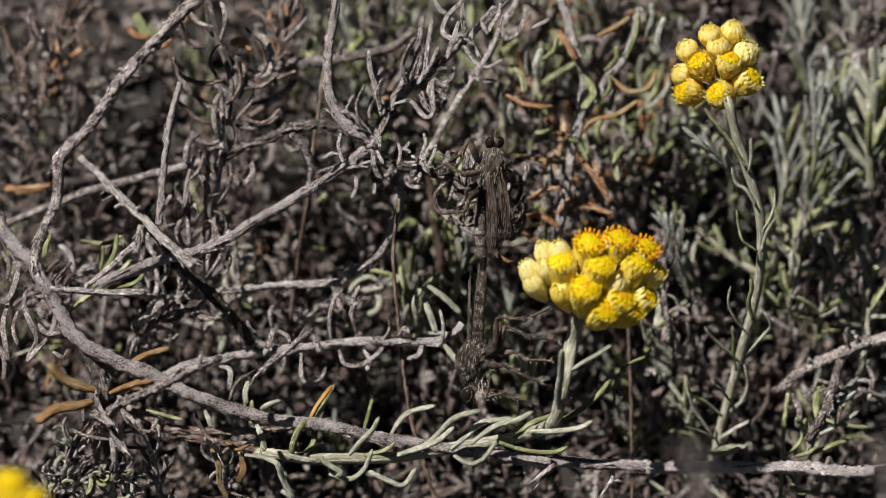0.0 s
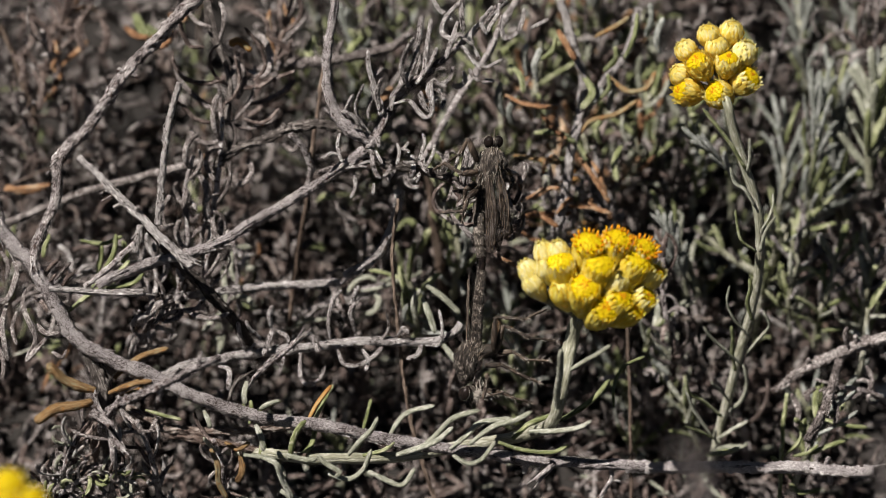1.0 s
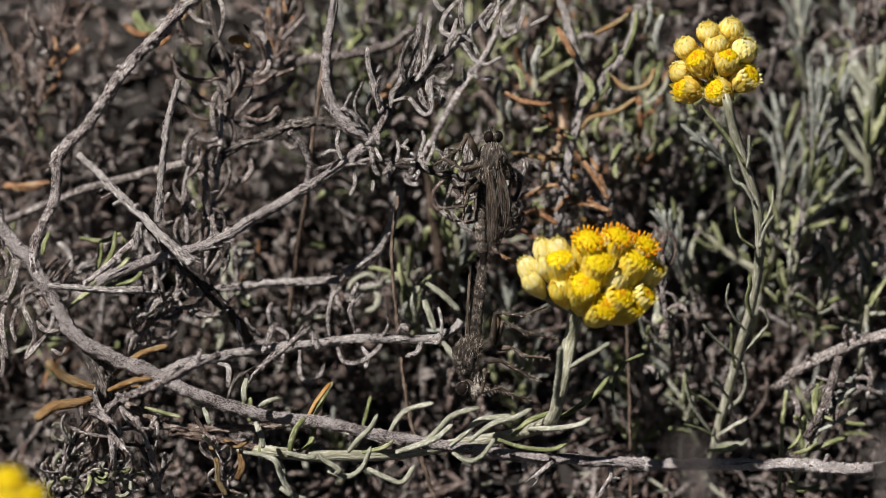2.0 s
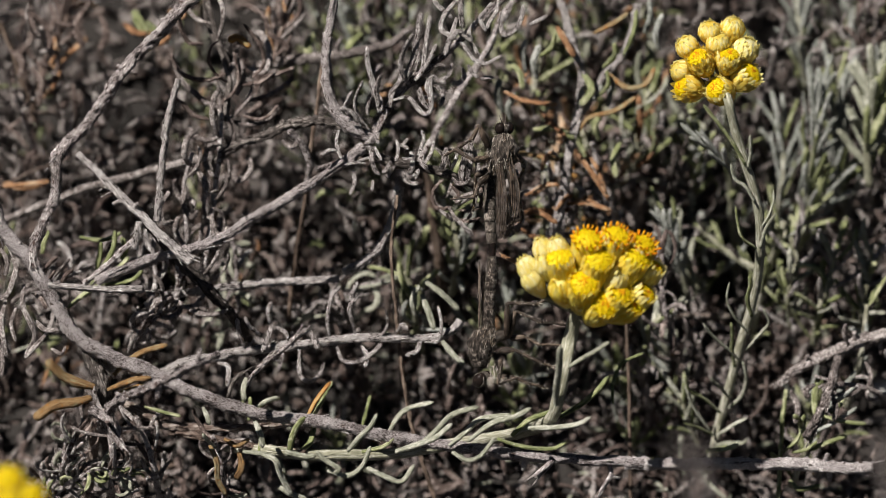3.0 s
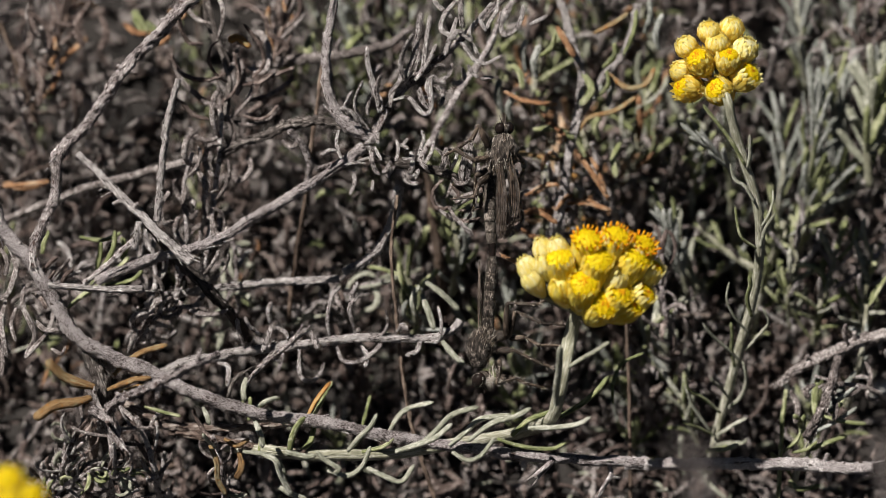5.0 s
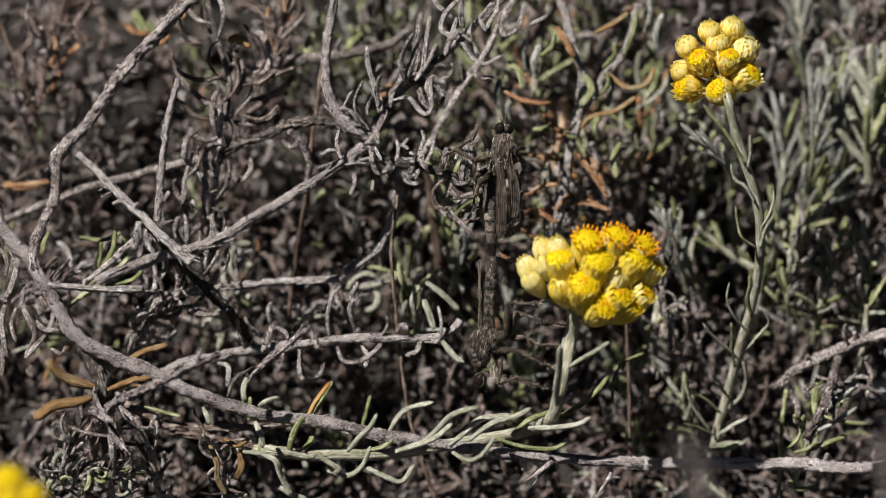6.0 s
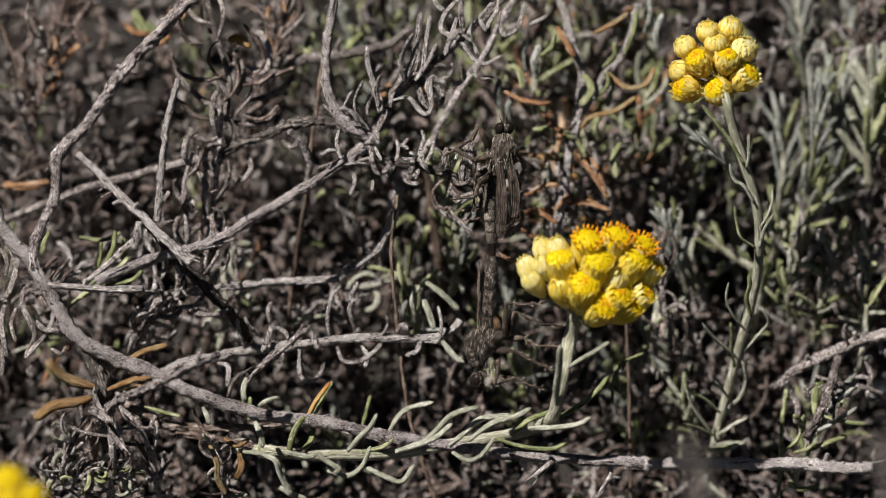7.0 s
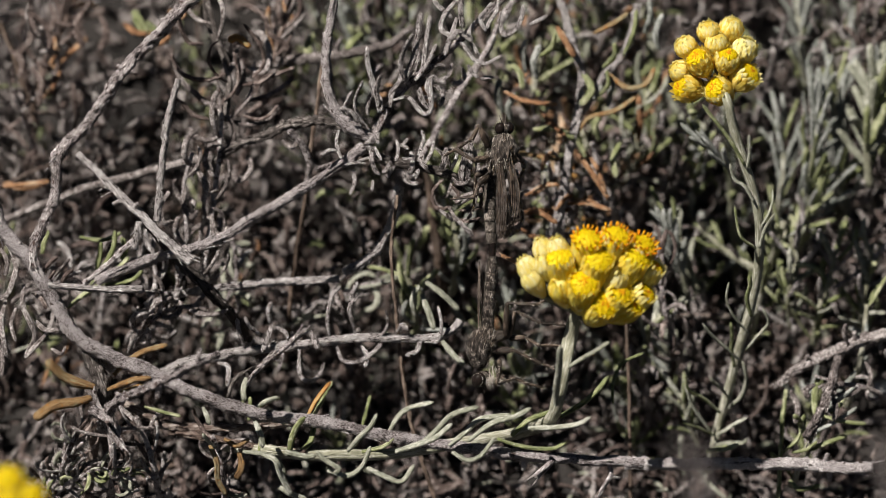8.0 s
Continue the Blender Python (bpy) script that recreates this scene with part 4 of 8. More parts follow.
leafy_end("dead_leaf_tuft", "dark looped dead leaves beside the clinging flies", "leaves", face(0.6, 9.1, 0.0), [
    [face(0.1, 12.3, 0.0), face(-1.4, 10.9, -1.0), face(-1.9, 9.1, -1.0), face(-0.8, 7.1, -2.0), face(1.6, 7.5, -2.0)],
    [face(1.6, 11.1, 0.0), face(2.8, 9.6, -1.0), face(2.2, 7.9, -1.0)],
    [face(2.4, 5.3, -1.0), face(4.6, 4.9, -2.0), face(6.6, 5.7, -2.0)],
    [face(2.8, 6.9, -1.0), face(4.8, 6.7, -2.0), face(6.8, 7.5, -1.0)],
    [face(6.2, 12.3, -1.0), face(6.8, 9.6, -2.0), face(6.6, 6.9, -1.0)],
    [face(12.1, 3.9, -1.0), face(13.6, 4.9, -2.0), face(14.2, 6.9, -1.0)],
    [face(12.8, 8.1, -1.0), face(13.8, 6.6, -2.0), face(14.0, 4.9, -1.0)]], 1.05, BROWN_LEAF)


leafy_end("dead_leaf_tuft", "broad curled dead leaves on a dead twig", "leaves", face(-38.5, 21.2, 14.0), [
    [face(-38.3, 25.2, 14.0), face(-41.0, 25.4, 13.0), face(-44.0, 27.7, 13.0), face(-46.5, 30.2, 14.0), face(-47.7, 33.7, 15.0)],
    [face(-36.5, 27.2, 18.0), face(-35.3, 30.2, 17.0), face(-35.7, 32.7, 17.0), face(-36.7, 33.8, 18.0)],
    [face(-34.5, 32.2, 16.0), face(-31.9, 31.2, 15.0), face(-30.7, 34.2, 16.0), face(-31.5, 37.2, 17.0), face(-33.0, 38.7, 18.0)],
    [face(-37.5, 22.7, 14.0), face(-34.5, 22.0, 13.0), face(-31.0, 23.0, 13.0), face(-29.0, 25.2, 14.0)],
    [face(-39.0, 20.2, 14.0), face(-41.5, 19.2, 13.0), face(-44.0, 20.2, 13.0), face(-45.0, 22.0, 14.0)],
    [face(-38.0, 14.1, 12.0), face(-36.0, 12.1, 11.0), face(-34.0, 14.1, 11.0), face(-34.5, 16.6, 12.0)],
    [face(-45.5, 11.1, 8.0), face(-46.0, 8.1, 7.0), face(-44.5, 5.6, 7.0), face(-43.3, 6.9, 8.0)],
    [face(-48.5, 10.1, 8.0), face(-50.0, 7.6, 7.0), face(-49.5, 4.6, 7.0), face(-47.5, 4.9, 8.0)],
    [face(-41.0, 6.1, 8.0), face(-40.5, 3.1, 7.0), face(-38.7, 2.1, 7.0), face(-38.0, 4.1, 8.0)],
    [face(-43.5, 14.1, 10.0), face(-42.0, 11.1, 9.0), face(-42.5, 8.1, 9.0)],
    [face(-28.5, 19.2, 14.0), face(-26.5, 18.0, 13.0), face(-25.5, 20.2, 13.0)]], 1.5, DEAD_LEAF)


# ---- leafy shoots and curled leaves grown round the branches ----
def deeper(points, by):
    """The same points moved away from the lens by so many millimetres, along their rays."""
    eye = EYE * 1000
    return [eye + (Vector(p) - eye) * (1 + by / (Vector(p) - eye).length) for p in points]


def shoot(name, label, category, points, r, stem_mat, count, mats, length=(7, 12), width=(0.9, 1.3), bend=(60, 220), rise=0.5, start=0.1, tuft=0.0, group="", seed=0):
    """A stem along a path with leaves set round it in a spiral; rise: how far they lean along the stem."""
    q = random.Random(seed * 7 + 3)
    base = points[0]
    ob = place(name, base, label, category, group)
    path = smooth_path(minus(points, base), 0.8)
    s = Shape()
    sweep(s, path, taper(r, r * 0.65), 9, None, 0.25, 0.8, 0.2, seed=seed)
    part("stem", s, stem_mat, ob)
    fr = frames(path)
    for k in range(count):
        f = start + (1 - start) * ((k + q.random()) / count) ** (1 - tuft)
        i = min(len(path) - 1, int(f * (len(path) - 1)))
        t, u, w = fr[i]
        a = k * 2.4 + q.uniform(-0.5, 0.5)
        out = u * math.sin(a) + w * math.cos(a)
        way = t * (rise + q.uniform(-0.15, 0.15)) + out * (1 - rise)
        axis = (out.cross(t) + Vector([q.uniform(-0.4, 0.4) for _ in range(3)])).normalized()
        ln = q.uniform(*length)
        leaf = Shape()
        leaf_shape(leaf, curl(path[i], way, ln, q.uniform(*bend) * q.choice((1, 1, 1, -1)), axis), q.uniform(*width), q.uniform(0, 99), sides=9, step=0.8, rough=0.18)
        part("leaf", leaf, q.choice(mats), ob)
    return ob


SILVERY, GREENISH, GREYS, RUSTS = [SILVER_LEAF, SILVER_LEAF, SILVER_LEAF, GREEN_LEAF], [GREEN_LEAF, SILVER_LEAF, GREEN_LEAF], [DEAD_LEAF, DEAD_LEAF, DEAD_LEAF, BROWN_LEAF], [RUSTY_LEAF, GREEN_LEAF, BROWN_LEAF, GREEN_LEAF, FELT_LEAF]
TUFT, LIVE = "silvery grey-green leaf tuft of everlasting", "green-grey leafy shoot of everlasting"
shoot("leafy_shoot", TUFT, "shoot", [face(62.3, -3.9, 60.0), face(64.3, 6.1, 46.0), face(65.4, 16.1, 40.0), face(66.2, 26.2, 38.0)], 0.7, FELT_STEM, 44, SILVERY, (8, 13), (0.75, 1.15), (-40, 45), 0.72, 0.1, 0.15, "leafy shoots", 1)
shoot("leafy_shoot", TUFT, "shoot", [face(71.8, 2.1, 66.0), face(70.8, 11.1, 52.0), face(69.6, 21.2, 46.0), face(69.8, 30.2, 46.0)], 0.6, FELT_STEM, 36, SILVERY, (8, 12), (0.75, 1.1), (-40, 45), 0.72, 0.1, 0.15, "leafy shoots", 2)
shoot("leafy_shoot", TUFT, "shoot", [face(65.8, 20.2, 70.0), face(64.3, 30.2, 58.0), face(63.3, 38.2, 54.0), face(63.0, 46.2, 54.0)], 0.9, FELT_STEM, 30, SILVERY, (7, 11), (0.8, 1.2), (-40, 45), 0.72, 0.1, 0.15, "leafy shoots", 3)
shoot("leafy_shoot", TUFT, "shoot", [face(74.8, 18.2, 74.0), face(74.0, 28.2, 64.0), face(73.8, 38.2, 60.0), face(74.3, 45.2, 60.0)], 0.7, FELT_STEM, 34, SILVERY, (8, 12), (0.8, 1.2), (-40, 45), 0.72, 0.1, 0.15, "leafy shoots", 4)
shoot("leafy_shoot", TUFT, "shoot", [face(56.8, -2.9, 62.0), face(59.0, 6.1, 50.0), face(60.3, 14.1, 46.0), face(59.8, 22.2, 46.0)], 0.6, FELT_STEM, 24, SILVERY, (7, 11), (0.7, 1.1), (-40, 45), 0.72, 0.1, 0.15, "leafy shoots", 56)
shoot("leafy_shoot", TUFT, "shoot", [face(52.8, 11.1, 24.0), face(50.3, 14.6, 20.0), face(47.9, 17.2, 18.0), face(46.2, 18.7, 17.0)], 0.45, FELT_STEM, 9, [SILVER_LEAF], (5, 8), (0.9, 1.3), (-20, 20), 0.85, 0.3, 0.15, "leafy shoots", 57)
shoot("leafy_shoot", LIVE, "shoot", deeper([(61.2, 17, 49.5), (65.3, 19.9, 52.5), (69.5, 23.1, 55.9), (73.7, 26.9, 60.1)], 22), 0.8, FELT_STEM, 16, GREENISH, (7, 11), (1.0, 1.4), (-30, 70), 0.6, 0.1, 0.1, "leafy shoots", 5)
shoot("leafy_shoot", LIVE, "shoot", deeper([(46, 7.7, 44.8), (43.9, 10.8, 50.1), (42.4, 12.9, 53.6), (41.2, 14.7, 56.6)], 22), 0.8, FELT_STEM, 8, [FELT_LEAF, GREEN_LEAF], (5, 8), (0.8, 1.1), (-30, 60), 0.7, 0.3, 0.2, "leafy shoots", 6)
shoot("leafy_shoot", LIVE, "shoot", deeper([(57.4, 12.5, 46.4), (52.8, 13.9, 48.5), (48.9, 15.7, 51), (46.2, 17.2, 53.1)], 22), 0.7, FELT_STEM, 8, [GREEN_LEAF, DEAD_LEAF], (4, 7), (0.8, 1.1), (-30, 80), 0.6, 0.1, 0.1, "leafy shoots", 7)
shoot("leafy_shoot", LIVE, "shoot", deeper([(40.4, -2.8, 14.2), (41.5, -4.1, 25.6), (40.4, -1.5, 31.3), (39.5, 1, 37)], 34), 0.5, FELT_STEM, 8, GREENISH, (5, 8), (0.8, 1.1), (-20, 90), 0.6, 0.2, 0.1, "leafy shoots", 9)
shoot("leafy_shoot", LIVE, "shoot", deeper([(74.1, 4.7, 21.4), (74.9, -1.4, 35), (75.8, 1.6, 40.4), (76.3, 4.1, 44.9)], 12), 0.7, FELT_STEM, 5, GREENISH, (5, 8), (0.8, 1.1), (-20, 90), 0.65, 0.2, 0.1, "leafy shoots", 10)
shoot("leafy_shoot", LIVE, "shoot", [(63.2, -8.3, 13.3), (65.8, -8.9, 22.8), (67.8, -6, 27), (69.9, -4.5, 29.1)], 0.7, FELT_STEM, 12, GREENISH, (6, 10), (0.9, 1.3), (-20, 90), 0.5, 0.1, 0.1, "leafy shoots", 11)
shoot("leafy_shoot", LIVE, "shoot", deeper([(35.7, 7.9, 29.4), (37.4, 4.4, 38.4), (39.4, 6.1, 40.9), (42.5, 7.3, 42.5)], 12), 0.7, FELT_STEM, 12, [FELT_LEAF, FELT_LEAF, GREEN_LEAF], (4, 7), (0.8, 1.1), (-20, 90), 0.5, 0.1, 0.1, "leafy shoots", 12)
shoot("leafy_shoot", LIVE, "shoot", [(-4.1, 17.1, 25.2), (-5, 11, 37.3), (-5.8, 13.9, 41.6), (-7.1, 15.7, 44.1)], 0.7, FELT_STEM, 14, GREENISH, (6, 11), (0.9, 1.3), (0, 120), 0.5, 0.1, 0.1, "leafy shoots", 13)
shoot("leafy_shoot", LIVE, "shoot", [(1.7, 28, 30.2), (2.7, 24, 42), (1.7, 27.6, 47.1), (0.6, 31.2, 52.2)], 0.7, FELT_STEM, 18, GREENISH, (6, 11), (0.9, 1.3), (0, 120), 0.5, 0.1, 0.1, "leafy shoots", 14)
shoot("leafy_shoot", LIVE, "shoot", deeper([(10.2, 42.8, 44.4), (11.1, 39.9, 57.7), (10, 45.3, 65.4), (9, 50.1, 72.3)], 14), 0.8, FELT_STEM, 20, [GREEN_LEAF, GREEN_LEAF, BROWN_LEAF], (7, 12), (0.9, 1.3), (-20, 120), 0.5, 0.1, 0.1, "leafy shoots", 15)
shoot("leafy_shoot", LIVE, "shoot", deeper([(17.6, 48.7, 49.4), (16.8, 44.1, 63.7), (17.9, 48.9, 70.6), (18.4, 53.7, 77.4)], 14), 0.8, FELT_STEM, 20, [GREEN_LEAF, GREEN_LEAF, BROWN_LEAF, RUSTY_LEAF], (7, 12), (0.9, 1.3), (-20, 120), 0.5, 0.1, 0.1, "leafy shoots", 16)
RUST = "pale stem with rusty withering leaves"
shoot("rusty_shoot", RUST, "shoot", deeper([(22.8, 38.3, 44.9), (23.1, 44.1, 51.2), (25.1, 48.8, 56.2), (26.7, 54.6, 62.5), (23.7, 59.5, 67.6), (21.3, 63.9, 72.3), (20.3, 67.6, 76.3)], 14), 0.75, FELT_STEM, 26, RUSTS, (8, 13), (0.9, 1.4), (20, 120), 0.5, 0.0, 0.0, "rusty shoots", 17)
shoot("rusty_shoot", RUST, "shoot", deeper([(26, 46.6, 53.3), (30.8, 49.6, 55.7), (34.5, 54.1, 59.8), (33.5, 58, 63.6), (36.2, 61.9, 67.3), (38.9, 67.5, 72.6)], 14), 0.8, FELT_STEM, 22, RUSTS + [GREEN_LEAF], (8, 13), (0.9, 1.4), (20, 120), 0.5, 0.0, 0.0, "rusty shoots", 18)
shoot("rusty_shoot", RUST, "shoot", deeper([(22.2, 31.2, 38.3), (21.2, 35.9, 42.7), (22.8, 39.9, 46.3), (19.1, 44.8, 50.7), (15.5, 51.3, 56.5)], 14), 0.6, BROWN_BARK, 14, [RUSTY_LEAF, RUSTY_LEAF, BROWN_LEAF, FELT_LEAF], (6, 10), (0.7, 1.1), (10, 110), 0.5, 0.0, 0.0, "rusty shoots", 19)
shoot("rusty_shoot", RUST, "shoot", deeper([(32.4, 39.7, 40.1), (34.4, 41.5, 47.8), (38.7, 46, 52.4), (40.3, 51.1, 57.9), (38.7, 55.5, 62.6)], 14), 0.7, FELT_STEM, 24, [RUSTY_LEAF, GREEN_LEAF, FELT_LEAF], (8, 13), (1.0, 1.5), (20, 120), 0.5, 0.0, 0.0, "rusty shoots", 51)
shoot("rusty_shoot", RUST, "shoot", deeper([(29.2, 42.8, 44.4), (28, 43.8, 51.3), (30.7, 48.9, 56.8), (29.2, 54, 62.3), (31.3, 59.2, 67.8)], 14), 0.7, FELT_STEM, 24, [RUSTY_LEAF, GREEN_LEAF, BROWN_LEAF, FELT_LEAF], (8, 13), (1.0, 1.5), (20, 120), 0.5, 0.0, 0.0, "rusty shoots", 52)
shoot("leafy_shoot", LIVE, "shoot", deeper([(41.7, 35.2, 40.6), (43.6, 36.2, 48.9), (46.2, 39.2, 53.2), (45.2, 42.8, 58.3)], 20), 0.7, FELT_STEM, 20, [GREEN_LEAF, FELT_LEAF, BLEACHED_LEAF], (6, 10), (1.0, 1.5), (-20, 90), 0.5, 0.0, 0.1, "leafy shoots", 53)
shoot("leafy_shoot", TUFT, "shoot", [(79.6, 39.5, 46.6), (78.9, 42, 53.8), (80, 45.7, 58.9), (80.5, 49.3, 64.1)], 0.8, FELT_STEM, 20, [FELT_LEAF, FELT_LEAF, GREEN_LEAF], (7, 12), (1.4, 2.0), (-40, 60), 0.6, 0.2, 0.1, "leafy shoots", 54)
shoot("rusty_shoot", RUST, "shoot", [(-76.3, 47.9, 58.7), (-74.4, 54.6, 64.4), (-71.4, 59.8, 68.7), (-68.3, 65.7, 73.7)], 0.7, BROWN_BARK, 18, [RUSTY_LEAF, BROWN_LEAF, BROWN_LEAF], (7, 12), (0.9, 1.4), (20, 160), 0.5, 0.0, 0.0, "rusty shoots", 20)
shoot("rusty_shoot", RUST, "shoot", [(-31.5, 42.6, 72.1), (-29.5, 46.9, 76.7), (-28, 50.4, 80.6), (-27.5, 53.3, 83.8)], 0.6, BROWN_BARK, 14, [RUSTY_LEAF, BROWN_LEAF, DEAD_LEAF], (7, 12), (0.9, 1.4), (20, 160), 0.5, 0.0, 0.0, "rusty shoots", 21)
CURLS = "dead grey twig crowded with curled leaves"
shoot("dead_sprig", CURLS, "twig", [(-44.5, 11, 37.3), (-42.8, 7.7, 51), (-41.5, 12.6, 58.8), (-40.2, 17.9, 67.4), (-39.7, 22.2, 74.3)], 0.6, BARK, 12, [DEAD_LEAF], (7, 12), (0.7, 1.1), (70, 220), 0.45, 0.1, 0.0, "dead sprigs", 22)
shoot("dead_sprig", CURLS, "twig", [(-39.2, 23, 71.9), (-38.6, 28.4, 77.5), (-40.7, 33.4, 82.7), (-43.3, 40.7, 90.2)], 0.6, DARK_BARK, 6, [DEAD_LEAF, BROWN_LEAF], (7, 12), (0.8, 1.1), (60, 180), 0.4, 0.0, 0.0, "dead sprigs", 23)
shoot("dead_sprig", CURLS, "twig", [(-59.8, -16.9, 14.9), (-58.2, -23.9, 30.6), (-58.8, -22.1, 36.8), (-59.9, -21.1, 40.4)], 0.8, BARK, 17, [BLEACHED_LEAF, DEAD_LEAF, BROWN_LEAF], (5, 9), (0.6, 1.0), (20, 170), 0.3, 0.0, 0.0, "dead sprigs", 26)
shoot("dead_sprig", CURLS, "twig", [(-50.8, -15.9, 12.8), (-50.9, -22.9, 27.3), (-52.5, -20.8, 33.3), (-54.2, -19.4, 37.5)], 0.7, BARK, 17, [BLEACHED_LEAF, DEAD_LEAF, BROWN_LEAF], (5, 9), (0.6, 1.0), (20, 170), 0.3, 0.0, 0.0, "dead sprigs", 27)
shoot("dead_sprig", CURLS, "twig", [(-70.2, -15.4, 13.7), (-67.5, -21.2, 27.3), (-65.9, -20.1, 31.5), (-63.2, -19, 36.3)], 0.7, BARK, 17, [BLEACHED_LEAF, DEAD_LEAF, BROWN_LEAF], (5, 9), (0.6, 1.0), (20, 170), 0.3, 0.0, 0.0, "dead sprigs", 28)
shoot("dead_sprig", CURLS, "twig", [(-39.1, -15.4, 13.7), (-39, -21.6, 26.3), (-39.9, -20, 30.2), (-40.9, -18.9, 33)], 0.6, BARK, 17, [DEAD_LEAF, FELT_LEAF, BROWN_LEAF], (5, 9), (0.6, 1.0), (20, 170), 0.3, 0.0, 0.0, "dead sprigs", 29)
shoot("dead_sprig", CURLS, "twig", [(82.7, -0, 25.1), (77.1, -2.1, 30.5), (72, -2.1, 31.7), (68.4, -3.1, 31.2)], 0.6, BARK, 8, GREYS, (5, 9), (0.8, 1.1), (60, 200), 0.4, 0.0, 0.0, "dead sprigs", 30)
shoot("dead_sprig", CURLS, "twig", [(44.3, 12.7, 25.8), (40.7, 10.3, 37.8), (39.7, 13.4, 43.2), (39.1, 16.4, 48.6)], 0.6, BARK, 22, GREYS, (6, 10), (0.8, 1.2), (60, 200), 0.4, 0.0, 0.0, "dead sprigs", 31)
shoot("dead_sprig", CURLS, "twig", [(-15.2, 22, 21.6), (-17.4, 9.3, 37.3), (-18.9, 10.3, 39.8)], 0.5, BARK, 9, GREYS, (6, 10), (0.8, 1.1), (40, 120), 0.7, 0.2, 0.0, "dead sprigs", 32)
shoot("dead_sprig", CURLS, "twig", [(-50.3, 15.1, 29.2), (-48, 6.1, 45.9), (-46.1, 10.4, 54.1), (-46.6, 14.8, 62.2), (-45, 18.1, 68.5)], 0.6, BARK, 14, [BLEACHED_LEAF, DEAD_LEAF, DEAD_LEAF], (6, 10), (0.9, 1.3), (60, 200), 0.5, 0.0, 0.0, "dead sprigs", 61)
shoot("dead_sprig", CURLS, "twig", [(-55.5, 14.5, 28.4), (-53.3, 6.1, 42.1), (-51.9, 8.6, 46.6), (-52.4, 11.5, 52.1)], 0.6, BARK, 12, [BLEACHED_LEAF, DEAD_LEAF], (6, 10), (0.9, 1.3), (60, 200), 0.5, 0.0, 0.0, "dead sprigs", 62)
shoot("dead_sprig", CURLS, "twig", [(-41, 23.2, 23.3), (-39.8, 16.5, 35.9), (-37.7, 19.5, 41.4), (-38.7, 22.5, 46.9)], 0.6, BARK, 12, [BLEACHED_LEAF, DEAD_LEAF, FELT_LEAF], (6, 10), (0.9, 1.3), (60, 200), 0.5, 0.0, 0.0, "dead sprigs", 63)
shoot("dead_sprig", CURLS, "twig", [(-56.4, 2.3, 35.4), (-52.8, -1.2, 44.3), (-48.4, 0.4, 46.6), (-43.7, 0.8, 47.2)], 0.5, BARK, 12, [BLEACHED_LEAF, DEAD_LEAF], (6, 10), (0.9, 1.3), (60, 200), 0.5, 0.0, 0.0, "dead sprigs", 64)
shoot("rusty_shoot", RUST, "shoot", deeper([(24.9, 33.4, 38), (25.5, 26.6, 49.1), (24.7, 29.5, 53.4), (26.6, 32.5, 57.6), (25.5, 35.5, 61.9)], 14), 0.6, FELT_STEM, 20, [RUSTY_LEAF, ORANGE_LEAF, BROWN_LEAF, GREEN_LEAF], (7, 11), (0.9, 1.4), (20, 120), 0.5, 0.0, 0.0, "rusty shoots", 65)
shoot("rusty_shoot", RUST, "shoot", deeper([(18.5, 34, 38.9), (18.8, 27.2, 50), (20.9, 30.1, 54.2), (19.3, 33.1, 58.5)], 14), 0.6, FELT_STEM, 18, [RUSTY_LEAF, FELT_LEAF, GREEN_LEAF], (7, 11), (0.9, 1.4), (20, 120), 0.5, 0.0, 0.0, "rusty shoots", 66)
shoot("rusty_shoot", RUST, "shoot", deeper([(33.1, 36.2, 48.9), (36, 34.2, 56.5), (35.5, 37.8, 61.6), (38.1, 41.3, 66.7)], 14), 0.6, FELT_STEM, 18, [RUSTY_LEAF, FELT_LEAF, GREEN_LEAF], (7, 11), (0.9, 1.4), (20, 120), 0.5, 0.0, 0.0, "rusty shoots", 67)
shoot("leafy_shoot", LIVE, "shoot", [(69.1, 22.6, 22.5), (69.4, 19.4, 33.2), (71.4, 22.1, 38.3), (72.4, 24.6, 42.9)], 0.6, FELT_STEM, 20, [FELT_LEAF, GREEN_LEAF, BLEACHED_LEAF], (6, 10), (0.9, 1.4), (-20, 110), 0.5, 0.0, 0.1, "leafy shoots", 71)
shoot("leafy_shoot", LIVE, "shoot", [(78.6, 22.6, 22.5), (77.2, 19.4, 33.2), (78.7, 22.4, 38.7), (79.1, 25.2, 43.7)], 0.6, FELT_STEM, 20, [FELT_LEAF, GREEN_LEAF, BLEACHED_LEAF], (6, 10), (0.9, 1.4), (-20, 110), 0.5, 0.0, 0.1, "leafy shoots", 72)
shoot("leafy_shoot", LIVE, "shoot", [(64.9, 24.4, 25.1), (63.8, 22.5, 34.2), (65.3, 25.2, 39.3), (64.2, 27.5, 43.4)], 0.6, FELT_STEM, 18, [FELT_LEAF, GREEN_LEAF, BLEACHED_LEAF], (6, 10), (0.9, 1.4), (-20, 110), 0.5, 0.0, 0.1, "leafy shoots", 73)
# four sprigs added to brighten dark spots, their pale leaves standing for sunlight
shoot("dead_sprig", CURLS, "twig", [(23.9, 34.3, 32.2), (22.5, 28.6, 44), (20.9, 31, 49.9), (19.9, 33, 54.8)], 0.5, BARK, 22, [BLEACHED_LEAF, DEAD_LEAF], (6, 10), (0.8, 1.2), (60, 200), 0.4, 0.0, 0.0, "dead sprigs", 41)
